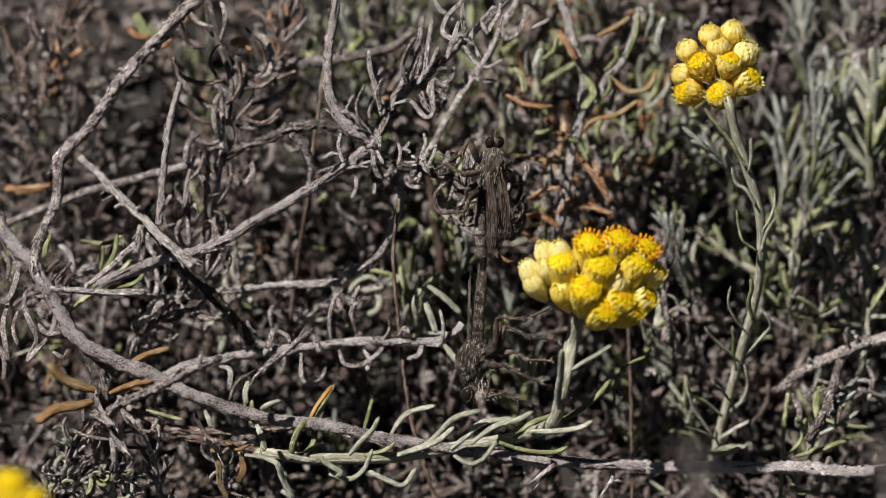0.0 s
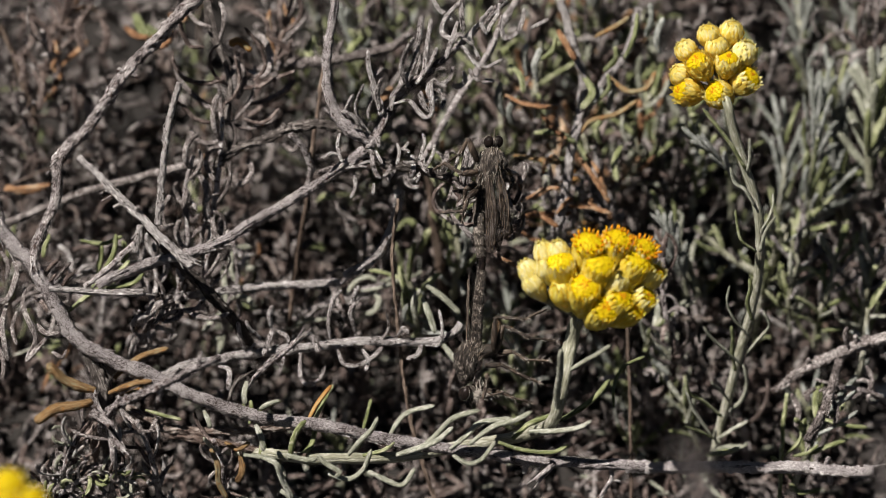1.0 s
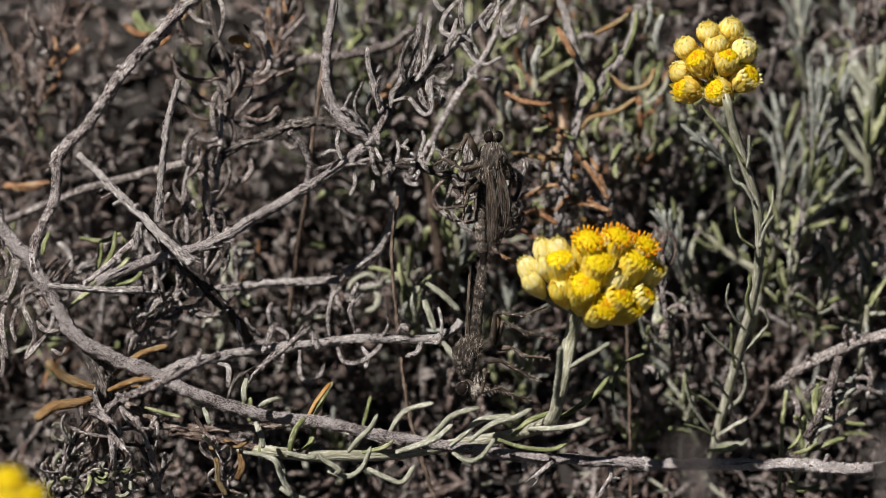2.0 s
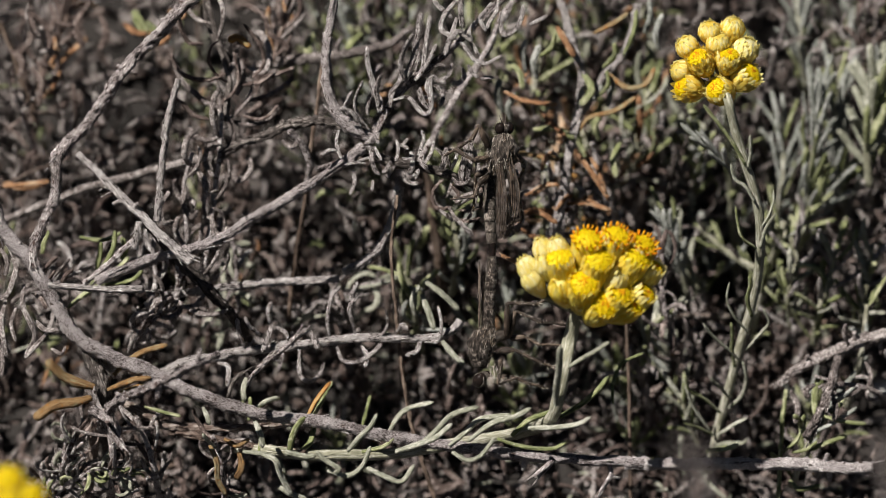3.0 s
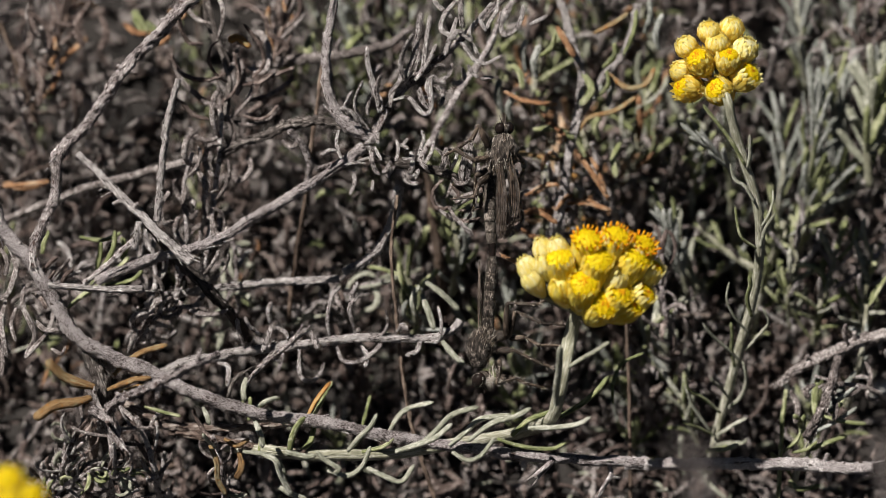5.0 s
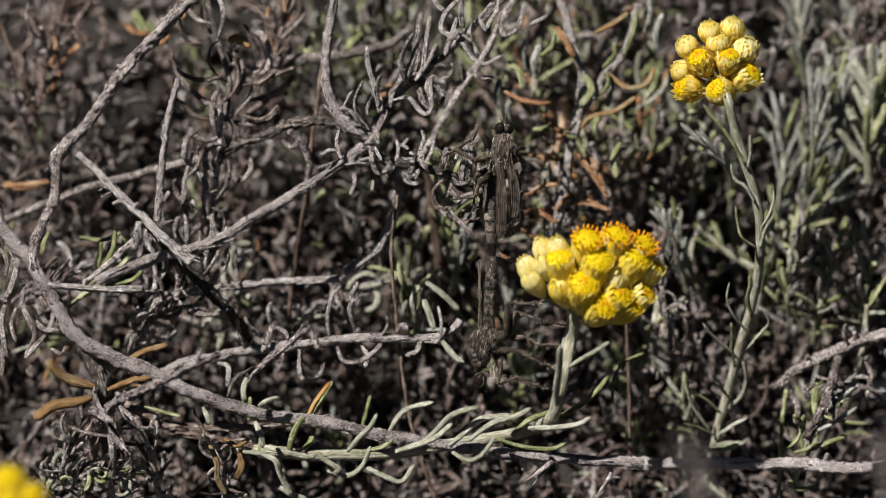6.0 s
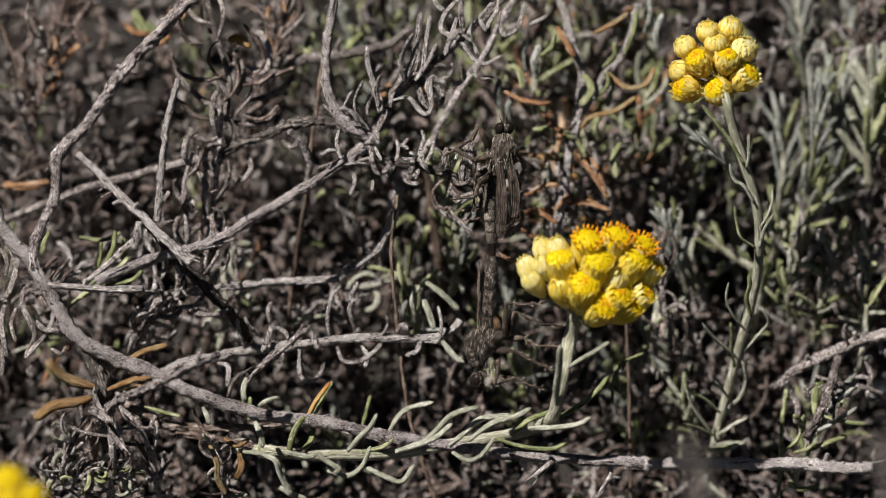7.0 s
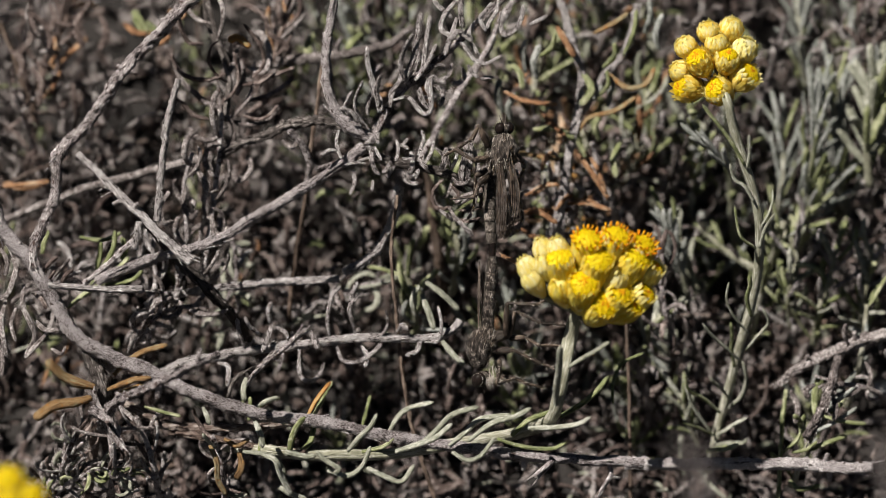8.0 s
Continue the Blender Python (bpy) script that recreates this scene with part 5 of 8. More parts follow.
shoot("dead_sprig", CURLS, "twig", [(33.5, 36.1, 34.8), (30.4, 31.4, 44.6), (27.8, 32.9, 49.2), (26.7, 34.6, 53.7)], 0.5, BARK, 20, [BLEACHED_LEAF, DEAD_LEAF], (6, 10), (0.8, 1.2), (60, 200), 0.4, 0.0, 0.0, "dead sprigs", 42)
shoot("dead_sprig", CURLS, "twig", [(-77.8, 21.9, 32), (-70.4, 14.5, 42.4), (-64.2, 16.3, 44.9), (-58.1, 17.5, 46.6)], 0.5, BARK, 24, [BLEACHED_LEAF, DEAD_LEAF], (6, 10), (0.8, 1.2), (60, 200), 0.4, 0.0, 0.0, "dead sprigs", 43)
shoot("dead_sprig", CURLS, "twig", [(-29.9, 24.4, 25.1), (-25.4, 18.4, 33.9), (-19.1, 19.9, 36.1), (-10.8, 21.4, 38.2)], 0.5, BARK, 26, [BLEACHED_LEAF, DEAD_LEAF, FELT_LEAF], (6, 10), (0.8, 1.2), (60, 200), 0.4, 0.0, 0.0, "dead sprigs", 44)

leafy_end("dry_leaf_pair", "rusty orange dying leaves on the branch base", "leaves", (-61.9, -14.3, 39.6), [[(-61.6, -14, 40), (-64.3, -14.3, 41.1), (-66.8, -14.3, 42.4), (-68.7, -14, 44.3), (-70, -13.7, 45.6)], [(-61.9, -18.3, 40.8), (-64.9, -19.7, 40.9), (-68.3, -21, 41.2), (-70.7, -22.9, 40.5), (-71.6, -23.6, 40.2)]], 2.7, OCHRE_LEAF)
leafy_end("dry_leaf_pair", "ochre dying leaves behind the branch", "leaves", (-58.1, -9.3, 41.5), [[(-58.7, -9.6, 39.3), (-56.2, -7.9, 41.1), (-53.2, -6.7, 42.4), (-49.1, -5.7, 43.2)], [(-59.4, -14.3, 39.6), (-56.8, -14.2, 40.8), (-54.3, -14.3, 41.9), (-51.5, -14.6, 42.6)], [(-58, -14.1, 38.2), (-55, -13.5, 39), (-53, -12.9, 39.8)]], 1.9, OCHRE_LEAF)
leafy_end("dry_leaf", "bright orange dying leaf tip", "leaf", (-24, -15.4, 34.5), [[(-24.2, -15.6, 34.3), (-22.9, -14.1, 36.3), (-21.5, -13, 38), (-19.9, -11.9, 39.6)]], 1.1, ORANGE_LEAF)
leafy_end("dry_leaf", "orange dying leaf curl on a dead twig", "leaf", (-35.4, 30.9, 83.2), [[(-34.7, 30.6, 82.8), (-36, 31.3, 83.8), (-37.2, 31.7, 84.3), (-38.6, 31.2, 83.7)]], 1.9, ORANGE_LEAF)
leafy_end("curled_leaf_pair", "long curled brown leaves on a dead twig", "leaves", (-39.6, 27.6, 76.8), [[(-39.5, 27.7, 78.6), (-43, 26.5, 78.5), (-46.5, 26.3, 79.8), (-48.2, 27, 82), (-48.6, 27.6, 83.8)], [(-39.5, 25.2, 75), (-37.8, 25.4, 76.4), (-36.7, 26.1, 79), (-37.1, 27.1, 82), (-37.5, 27.6, 83.8)], [(-34.5, 28.3, 77.8), (-32.3, 29.2, 80), (-32.7, 30.5, 82.8), (-34.2, 31.5, 84.9), (-35.9, 32.2, 86.9)], [(-36, 23.6, 72.8), (-33.4, 22.9, 72.4), (-31.4, 23, 73.1), (-29.6, 23.9, 74.9)],
    [(-43.1, 31.8, 82.8), (-45.7, 31.7, 83.2), (-47, 32.8, 85.3), (-47.7, 33.9, 87.5)], [(-49, 24.2, 77.2), (-46.6, 23.7, 75.1), (-44.6, 23.1, 73.1), (-41.9, 23.2, 72.2)], [(-26.9, 30.2, 78.8), (-31, 30.1, 77), (-33.6, 29.8, 75.7), (-36.7, 30.2, 75.2)], [(-32.2, 40.6, 83.1), (-31.4, 38.8, 80.6), (-29.2, 37.9, 79.3), (-27.6, 36.8, 77.6)]], 1.25, BROWN_LEAF)
leafy_end("dry_leaf_pair", "orange withered leaves hanging in the thicket", "leaves", (26.5, 26.7, 52.8), [[(24.4, 26.6, 52.6), (27, 25.6, 52.6), (29, 24.4, 52.1), (30.8, 23.7, 52)], [(26, 31.6, 59.7), (27.7, 29.3, 58.5), (28.9, 26.4, 56.7), (30.1, 23.1, 54.6)], [(16.1, 25.3, 54.3), (19, 26.3, 55.8), (20.7, 26.9, 56.6)], [(14.6, 23.4, 51.6), (17.6, 23.7, 52.1), (20.7, 23.6, 51.8), (23.3, 23.9, 52.2)], [(13.5, 20.4, 50.8), (16.6, 19.3, 49.2), (20.7, 19, 48.7)], [(9.7, 6.1, 54.8), (13.7, 5, 53.2), (17.8, 3.8, 51.5)]], 1.3, RUSTY_LEAF)
leafy_end("green_leaf_tuft", "fresh pale green leaves behind dead twigs", "leaves", (-62.6, 1.4, 48), [[(-63.1, 3.7, 49.5), (-60.6, 5, 52.9), (-59, 6.3, 55.7), (-58.6, 7.6, 58.7)], [(-61.6, 3.7, 49.5), (-58.6, 4.7, 51.9), (-56.2, 5.7, 54.3)], [(-66.9, -1.1, 48), (-63.9, 0, 50.3), (-61.3, 0.7, 51.7), (-58.3, 1.3, 53.1)], [(-62.2, 5.9, 51), (-61.6, 7, 53.4), (-61.3, 8.1, 55.9)], [(-57.7, 7.1, 52.7), (-56.9, 7.8, 54.6), (-57.6, 8.6, 56.6)], [(-60.7, 4.5, 49), (-55.6, 4.6, 50.1), (-53.5, 5.7, 52.4)], [(-71.7, 6, 54.7), (-71.4, 7.2, 56.3), (-70.6, 8.5, 58.1)], [(-65.4, 11.1, 54.9), (-61.4, 10.8, 54.4), (-57.8, 11.5, 55.5)]], 1.4, GREEN_LEAF)
leafy_end("green_leaf_tuft", "green leaves at the foot of the shoot", "leaves", (-34, -15.9, 32), [[(-32.5, -23, 32.4), (-32.2, -19.2, 33.3), (-33.3, -15.8, 33.9)], [(-35.9, -11.8, 32.7), (-35.7, -10.3, 34.8), (-35.7, -9, 36.7)], [(-33.1, -12.1, 34), (-31.1, -11, 34.6), (-29.1, -10.3, 34.8)], [(-34.7, -12.7, 31.5), (-34.4, -11.2, 33.5), (-34.5, -10.2, 35)], [(-53, -14.4, 35.9), (-49.5, -15, 35.1), (-46.5, -15.4, 34.5)], [(-14.6, -11.9, 29), (-13.5, -9.6, 32.3), (-13, -8.5, 34)], [(30, -17.3, 38.8), (30.1, -13.9, 40.6), (31.7, -10.3, 42.3), (35.8, -7.3, 42.6)]], 1.0, GREEN_LEAF)

leafy_end("dead_leaf_tuft", "pale withered leaves hanging from the creeping shoot", "leaves", face(-38.5, -34.5, -9.0), [
    [face(-41.3, -34.8, -9.0), face(-40.1, -37.5, -10.0), face(-39.8, -41.0, -9.0), face(-38.3, -43.6, -8.0)],
    [face(-36.1, -36.0, -10.0), face(-35.7, -38.5, -11.0), face(-36.7, -40.8, -10.0)],
    [face(-38.7, -33.6, -9.0), face(-36.5, -34.8, -11.0), face(-34.3, -33.6, -10.0)]], 1.3, OCHRE_LEAF)
leafy_end("green_leaf_tuft", "grey-green leaves hanging from the creeping shoot", "leaves", face(-31.5, -36.5, -9.0), [
    [face(-32.0, -36.4, -9.0), face(-29.7, -37.5, -10.0), face(-28.5, -40.5, -9.0), face(-26.7, -43.8, -8.0)],
    [face(-42.5, -28.0, -8.0), face(-41.7, -29.8, -9.0), face(-41.3, -31.2, -9.0)],
    [face(-34.9, -22.8, -8.0), face(-35.3, -25.0, -9.0), face(-35.1, -27.0, -9.0)],
    [face(-33.3, -30.5, -9.0), face(-32.3, -33.0, -10.0), face(-31.9, -35.2, -10.0)],
    [face(-33.0, -27.8, -6.0), face(-31.0, -26.8, -7.0), face(-29.0, -26.2, -6.0)]], 1.4, FELT_LEAF)
shoot("dead_sprig", "low sprig of small grey-green curled leaves", "twig", [face(-70.1, -44.5, 6.0), face(-65.6, -41.0, 2.0), face(-60.6, -39.0, 0.0), face(-54.1, -41.0, 0.0)], 0.5, BARK, 42, [FELT_LEAF, DEAD_LEAF, BLEACHED_LEAF, GREEN_LEAF], (3, 6), (0.6, 1.0), (40, 200), 0.3, 0.0, 0.0, "dead sprigs", 81)
shoot("dead_sprig", "low sprig of small grey-green curled leaves", "twig", [face(-72.6, -46.0, 8.0), face(-66.6, -36.0, 4.0), face(-67.6, -33.0, 2.0)], 0.5, BARK, 30, [FELT_LEAF, DEAD_LEAF, BLEACHED_LEAF], (3, 6), (0.6, 1.0), (40, 200), 0.3, 0.0, 0.0, "dead sprigs", 82)
shoot("leafy_shoot", LIVE, "shoot", [face(45.2, -35.0, 34.0), face(43.2, -30.0, 30.0), face(42.2, -25.5, 28.0)], 0.45, FELT_STEM, 10, [FELT_LEAF, GREEN_LEAF], (5, 8), (0.8, 1.1), (-20, 60), 0.65, 0.2, 0.1, "leafy shoots", 83)
shoot("leafy_shoot", TUFT, "shoot", [face(40.7, -25.0, 44.0), face(40.2, -20.0, 40.0), face(38.2, -15.4, 38.0)], 0.5, FELT_STEM, 16, [SILVER_LEAF, FELT_LEAF], (5, 8), (0.8, 1.2), (-30, 60), 0.6, 0.1, 0.1, "leafy shoots", 84)
shoot("leafy_shoot", TUFT, "shoot", [face(43.2, -7.9, 36.0), face(41.7, -1.9, 32.0), face(40.2, 3.1, 30.0)], 0.5, FELT_STEM, 14, [SILVER_LEAF], (6, 9), (0.8, 1.2), (-25, 40), 0.75, 0.2, 0.1, "leafy shoots", 85)

leafy_end("dead_leaf_tuft", "dark curled dead leaves behind the clinging flies", "leaves", face(13.3, 13.8, 3.0), [
    [face(13.3, 13.8, 3.0), face(13.5, 11.1, 1.5), face(12.6, 8.9, 1.0)],
    [face(13.2, 7.9, 3.0), face(13.8, 6.1, 1.5), face(12.1, 4.9, 1.0), face(9.6, 4.3, 2.0)],
    [face(9.0, 1.6, 3.0), face(10.6, 2.6, 1.5), face(12.2, 3.7, 1.0), face(13.2, 2.9, 2.0)],
    [face(9.2, 1.7, 3.0), face(9.0, 0.1, 1.5), face(10.2, -1.5, 1.0)],
    [face(11.6, 4.1, 3.0), face(13.1, 4.9, 1.5), face(14.2, 6.1, 1.0)]], 1.0, BROWN_LEAF)
leafy_end("dead_leaf_tuft", "pale dead leaves behind the clinging flies", "leaves", face(14.7, 15.7, 3.0), [
    [face(14.7, 15.7, 3.0), face(14.5, 14.1, 1.5), face(13.6, 12.5, 1.0)],
    [face(11.3, 12.3, 3.0), face(11.4, 9.6, 1.5), face(12.2, 7.9, 1.0)],
    [face(11.4, 14.7, 3.0), face(12.6, 14.1, 1.5), face(13.4, 13.5, 1.0)],
    [face(13.2, 7.9, 3.0), face(13.7, 6.9, 1.5), face(13.5, 5.9, 1.0)]], 1.0, BLEACHED_LEAF)
stick("twig", [face(20.2, 46.2, 26.0), face(21.7, 41.2, 25.0), face(23.3, 35.0, 24.0), face(24.6, 31.0, 23.0), face(24.1, 24.2, 23.0), face(22.5, 18.0, 22.0), face(21.5, 11.1, 22.0), face(20.2, 4.9, 24.0), face(17.7, -0.9, 34.0), face(17.2, -7.9, 52.0)], 0.75, 0.8, PALE_BARK, "pale stem of a withering shoot", rough=0.2, frays=4)
stick("twig", [face(34.5, 43.2, 30.0), face(32.9, 36.4, 28.0), face(30.7, 33.0, 26.0), face(27.5, 29.2, 27.0), face(24.7, 24.2, 25.0)], 0.6, 0.6, PALE_BARK, "pale stem of a withering shoot", rough=0.2, frays=3)
leafy_end("withered_leaf_tuft", "orange withering leaves on a pale stem", "leaves", face(20.2, 39.4, 22.0), [
    [face(20.2, 39.4, 22.0), face(21.7, 36.7, 20.5), face(23.3, 34.0, 20.0)],
    [face(10.9, 27.9, 22.0), face(14.6, 26.2, 20.5), face(20.3, 25.6, 20.0)],
    [face(17.2, 24.6, 22.0), face(19.2, 22.2, 20.5), face(21.7, 20.0, 20.0)],
    [face(22.2, 8.1, 22.0), face(25.7, 8.1, 20.5), face(29.5, 6.9, 20.0)],
    [face(14.6, 9.5, 22.0), face(17.7, 11.1, 20.5), face(20.5, 11.5, 20.0)],
    [face(14.1, 6.1, 22.0), face(16.6, 6.7, 20.5), face(20.3, 4.5, 20.0)],
    [face(19.9, 6.9, 22.0), face(21.7, 9.1, 20.5), face(22.9, 9.5, 20.0)],
    [face(17.5, 14.1, 22.0), face(18.2, 16.1, 20.5), face(19.5, 17.2, 20.0)]], 1.5, RUSTY_LEAF)
leafy_end("withered_leaf_tuft", "ochre withering leaves on a pale stem", "leaves", face(29.1, 31.2, 23.0), [
    [face(29.1, 31.2, 23.0), face(32.5, 28.6, 21.5), face(35.9, 29.2, 21.0), face(37.5, 32.2, 22.0)],
    [face(23.9, 20.6, 23.0), face(25.9, 23.2, 21.5), face(30.7, 24.6, 21.0), face(34.3, 27.0, 22.0)],
    [face(12.4, 17.2, 23.0), face(16.1, 16.6, 21.5), face(20.7, 15.9, 21.0)],
    [face(26.7, 38.2, 23.0), face(30.2, 40.0, 21.5), face(32.9, 41.8, 21.0)]], 1.5, OCHRE_LEAF)
leafy_end("withered_leaf", "pinkish withered leaf on a pale stem", "leaf", face(23.9, 16.8, 21.0), [
    [face(23.9, 16.8, 21.0), face(26.5, 13.3, 19.5), face(29.3, 8.9, 19.0)]], 1.7, RUSTY_LEAF)
leafy_end("green_leaf_tuft", "olive green leaves on a pale stem", "leaves", face(16.0, 21.2, 23.0), [
    [face(16.0, 21.2, 23.0), face(20.2, 21.2, 21.5), face(23.3, 19.4, 21.0)],
    [face(24.7, 31.4, 23.0), face(26.3, 28.2, 21.5), face(24.3, 25.4, 21.0)],
    [face(28.3, 32.2, 23.0), face(30.3, 34.2, 21.5), face(30.3, 36.6, 21.0)],
    [face(31.9, 34.2, 23.0), face(33.7, 38.2, 21.5), face(34.3, 42.4, 21.0)],
    [face(27.7, 27.2, 23.0), face(29.2, 29.2, 21.5), face(28.9, 31.7, 21.0)],
    [face(11.6, 33.2, 23.0), face(13.6, 31.2, 21.5), face(14.1, 28.2, 21.0)],
    [face(17.2, 34.2, 23.0), face(19.2, 35.7, 21.5), face(19.7, 38.2, 21.0)],
    [face(31.5, 19.2, 23.0), face(30.2, 16.1, 21.5), face(30.7, 12.6, 21.0)],
    [face(27.7, 19.2, 23.0), face(26.9, 21.7, 21.5), face(27.9, 23.7, 21.0)]], 1.7, GREEN_LEAF)
leafy_end("green_leaf_tuft", "grey-green leaves on a pale stem", "leaves", face(14.6, 31.2, 25.0), [
    [face(14.6, 31.2, 25.0), face(14.1, 34.7, 23.5), face(14.8, 37.2, 23.0)],
    [face(16.6, 30.2, 25.0), face(16.1, 33.2, 23.5), face(17.2, 36.2, 23.0)],
    [face(26.2, 26.2, 25.0), face(27.7, 27.7, 23.5), face(27.9, 29.2, 23.0)],
    [face(29.2, 25.2, 25.0), face(29.7, 28.2, 23.5), face(30.1, 30.2, 23.0)],
    [face(10.6, 24.2, 25.0), face(9.6, 27.2, 23.5), face(10.1, 30.2, 23.0)],
    [face(12.1, 22.7, 25.0), face(11.6, 25.2, 23.5), face(12.8, 27.7, 23.0)],
    [face(35.7, 38.2, 25.0), face(36.7, 41.2, 23.5), face(36.5, 44.2, 23.0)],
    [face(38.2, 35.2, 25.0), face(37.7, 38.2, 23.5), face(38.9, 41.7, 23.0)]], 1.6, SILVER_LEAF)
leafy_end("green_leaf_tuft", "green leaf tips behind the dead tuft", "leaves", face(-22.5, 9.1, 40.0), [
    [face(-22.5, 9.1, 40.0), face(-21.0, 10.1, 38.5), face(-19.5, 9.6, 38.0)],
    [face(-24.0, 0.6, 40.0), face(-22.5, 1.3, 38.5), face(-21.0, 0.5, 38.0)],
    [face(-4.4, 0.1, 40.0), face(-2.9, 3.1, 38.5), face(-0.9, 4.1, 38.0)],
    [face(-1.4, 6.1, 40.0), face(0.6, 4.6, 38.5), face(1.6, 2.1, 38.0)],
    [face(-14.4, 38.2, 40.0), face(-16.4, 36.2, 38.5), face(-17.3, 33.2, 38.0)],
    [face(-22.5, 38.2, 40.0), face(-24.0, 36.2, 38.5), face(-23.3, 33.7, 38.0)],
    [face(-8.4, 4.1, 40.0), face(-6.4, 5.6, 38.5), face(-4.9, 4.6, 38.0)],
    [face(-52.6, 40.2, 40.0), face(-51.1, 38.2, 38.5), face(-51.6, 35.7, 38.0)],
    [face(-54.6, 42.2, 40.0), face(-53.6, 39.7, 38.5), face(-52.4, 38.2, 38.0)]], 2.2, GREEN_LEAF)

stick("twig", [face(-77.1, 26.4, 46.0), face(-71.6, 27.7, 44.0), face(-63.6, 29.4, 44.0), face(-54.1, 32.0, 46.0)], 0.8, 0.7, DEAD_LEAF, "pale twig deep in the thicket", rough=0.2)
stick("twig", [face(-33.5, 32.2, 32.0), face(-26.5, 33.4, 30.0), face(-18.5, 34.4, 28.0), face(-10.4, 36.0, 28.0), face(-5.4, 39.2, 30.0)], 0.9, 0.7, DEAD_LEAF, "greyish-pink twig deep in the thicket", rough=0.2, stubs=[(0.5, 4.0, 0.5, (0.3, 0, 1))])
stick("twig", [face(-42.3, 45.2, 20.0), face(-41.7, 40.2, 19.0), face(-40.0, 36.2, 18.0), face(-37.3, 33.2, 18.0)], 0.45, 0.4, DARK_BARK, "dark bowed twig in the thicket", rough=0.2)
leafy_end("withered_leaf_tuft", "rusty withered leaves deep in the thicket", "leaves", face(-56.4, 40.0, 36.0), [
    [face(-56.4, 40.0, 36.0), face(-54.6, 38.4, 34.5), face(-52.2, 38.0, 34.0)],
    [face(-51.6, 38.4, 36.0), face(-50.0, 36.6, 34.5), face(-48.3, 37.8, 34.0)],
    [face(-28.3, 44.2, 36.0), face(-27.3, 42.0, 34.5), face(-27.0, 39.4, 34.0)],
    [face(-48.5, 42.2, 36.0), face(-46.7, 41.0, 34.5), face(-45.5, 41.8, 34.0)],
    [face(-77.6, 11.6, 36.0), face(-74.1, 10.9, 34.5), face(-70.1, 11.9, 34.0)],
    [face(-9.4, 29.2, 36.0), face(-10.4, 27.7, 34.5), face(-11.9, 27.0, 34.0)]], 2.0, RUSTY_LEAF)
leafy_end("withered_leaf_tuft", "dark brown withered leaves deep in the thicket", "leaves", face(-74.8, 42.4, 32.0), [
    [face(-74.8, 42.4, 32.0), face(-72.6, 39.2, 30.5), face(-73.6, 35.8, 30.0)],
    [face(-69.6, 43.4, 32.0), face(-68.1, 40.2, 30.5), face(-65.4, 39.6, 30.0)],
    [face(-63.6, 42.4, 32.0), face(-65.0, 39.2, 30.5), face(-63.6, 35.8, 30.0)],
    [face(-60.6, 41.2, 32.0), face(-59.6, 38.2, 30.5), face(-60.8, 35.2, 30.0)],
    [face(-76.6, 35.2, 32.0), face(-74.6, 33.2, 30.5), face(-75.0, 30.2, 30.0)],
    [face(-34.5, 24.2, 32.0), face(-31.5, 26.2, 30.5), face(-27.0, 29.2, 30.0)],
    [face(-72.6, 32.2, 32.0), face(-71.1, 29.2, 30.5), face(-71.6, 25.2, 30.0)]], 1.6, BROWN_LEAF)
leafy_end("dead_leaf_tuft", "curled grey leaves on a drooping twig", "leaves", face(61.6, -25.0, 10.0), [
    [face(61.6, -25.0, 10.0), face(62.8, -28.0, 8.5), face(62.3, -31.0, 8.0)],
    [face(68.8, -26.0, 10.0), face(69.6, -28.0, 8.5), face(69.2, -30.5, 8.0)],
    [face(65.8, -24.0, 10.0), face(64.3, -25.0, 8.5), face(64.6, -26.5, 8.0)],
    [face(71.8, -17.0, 10.0), face(71.0, -14.9, 8.5), face(71.4, -13.1, 8.0)],
    [face(74.8, -20.0, 10.0), face(75.8, -22.5, 8.5), face(75.0, -25.0, 8.0)]], 1.3, DEAD_LEAF)
leafy_end("green_leaf_tuft", "fresh green leaves under the side branch", "leaves", face(67.3, -29.5, 12.0), [
    [face(67.3, -29.5, 12.0), face(70.8, -30.5, 10.5), face(75.0, -31.0, 10.0)],
    [face(60.3, -36.0, 12.0), face(62.8, -33.5, 10.5), face(64.2, -30.2, 10.0)],
    [face(61.8, -36.0, 12.0), face(64.3, -35.5, 10.5), face(66.3, -34.0, 10.0)],
    [face(61.3, -41.0, 12.0), face(63.3, -42.5, 10.5), face(66.8, -41.8, 10.0)],
    [face(46.7, -35.5, 12.0), face(49.7, -35.5, 10.5), face(52.3, -34.5, 10.0)]], 1.3, GREEN_LEAF)

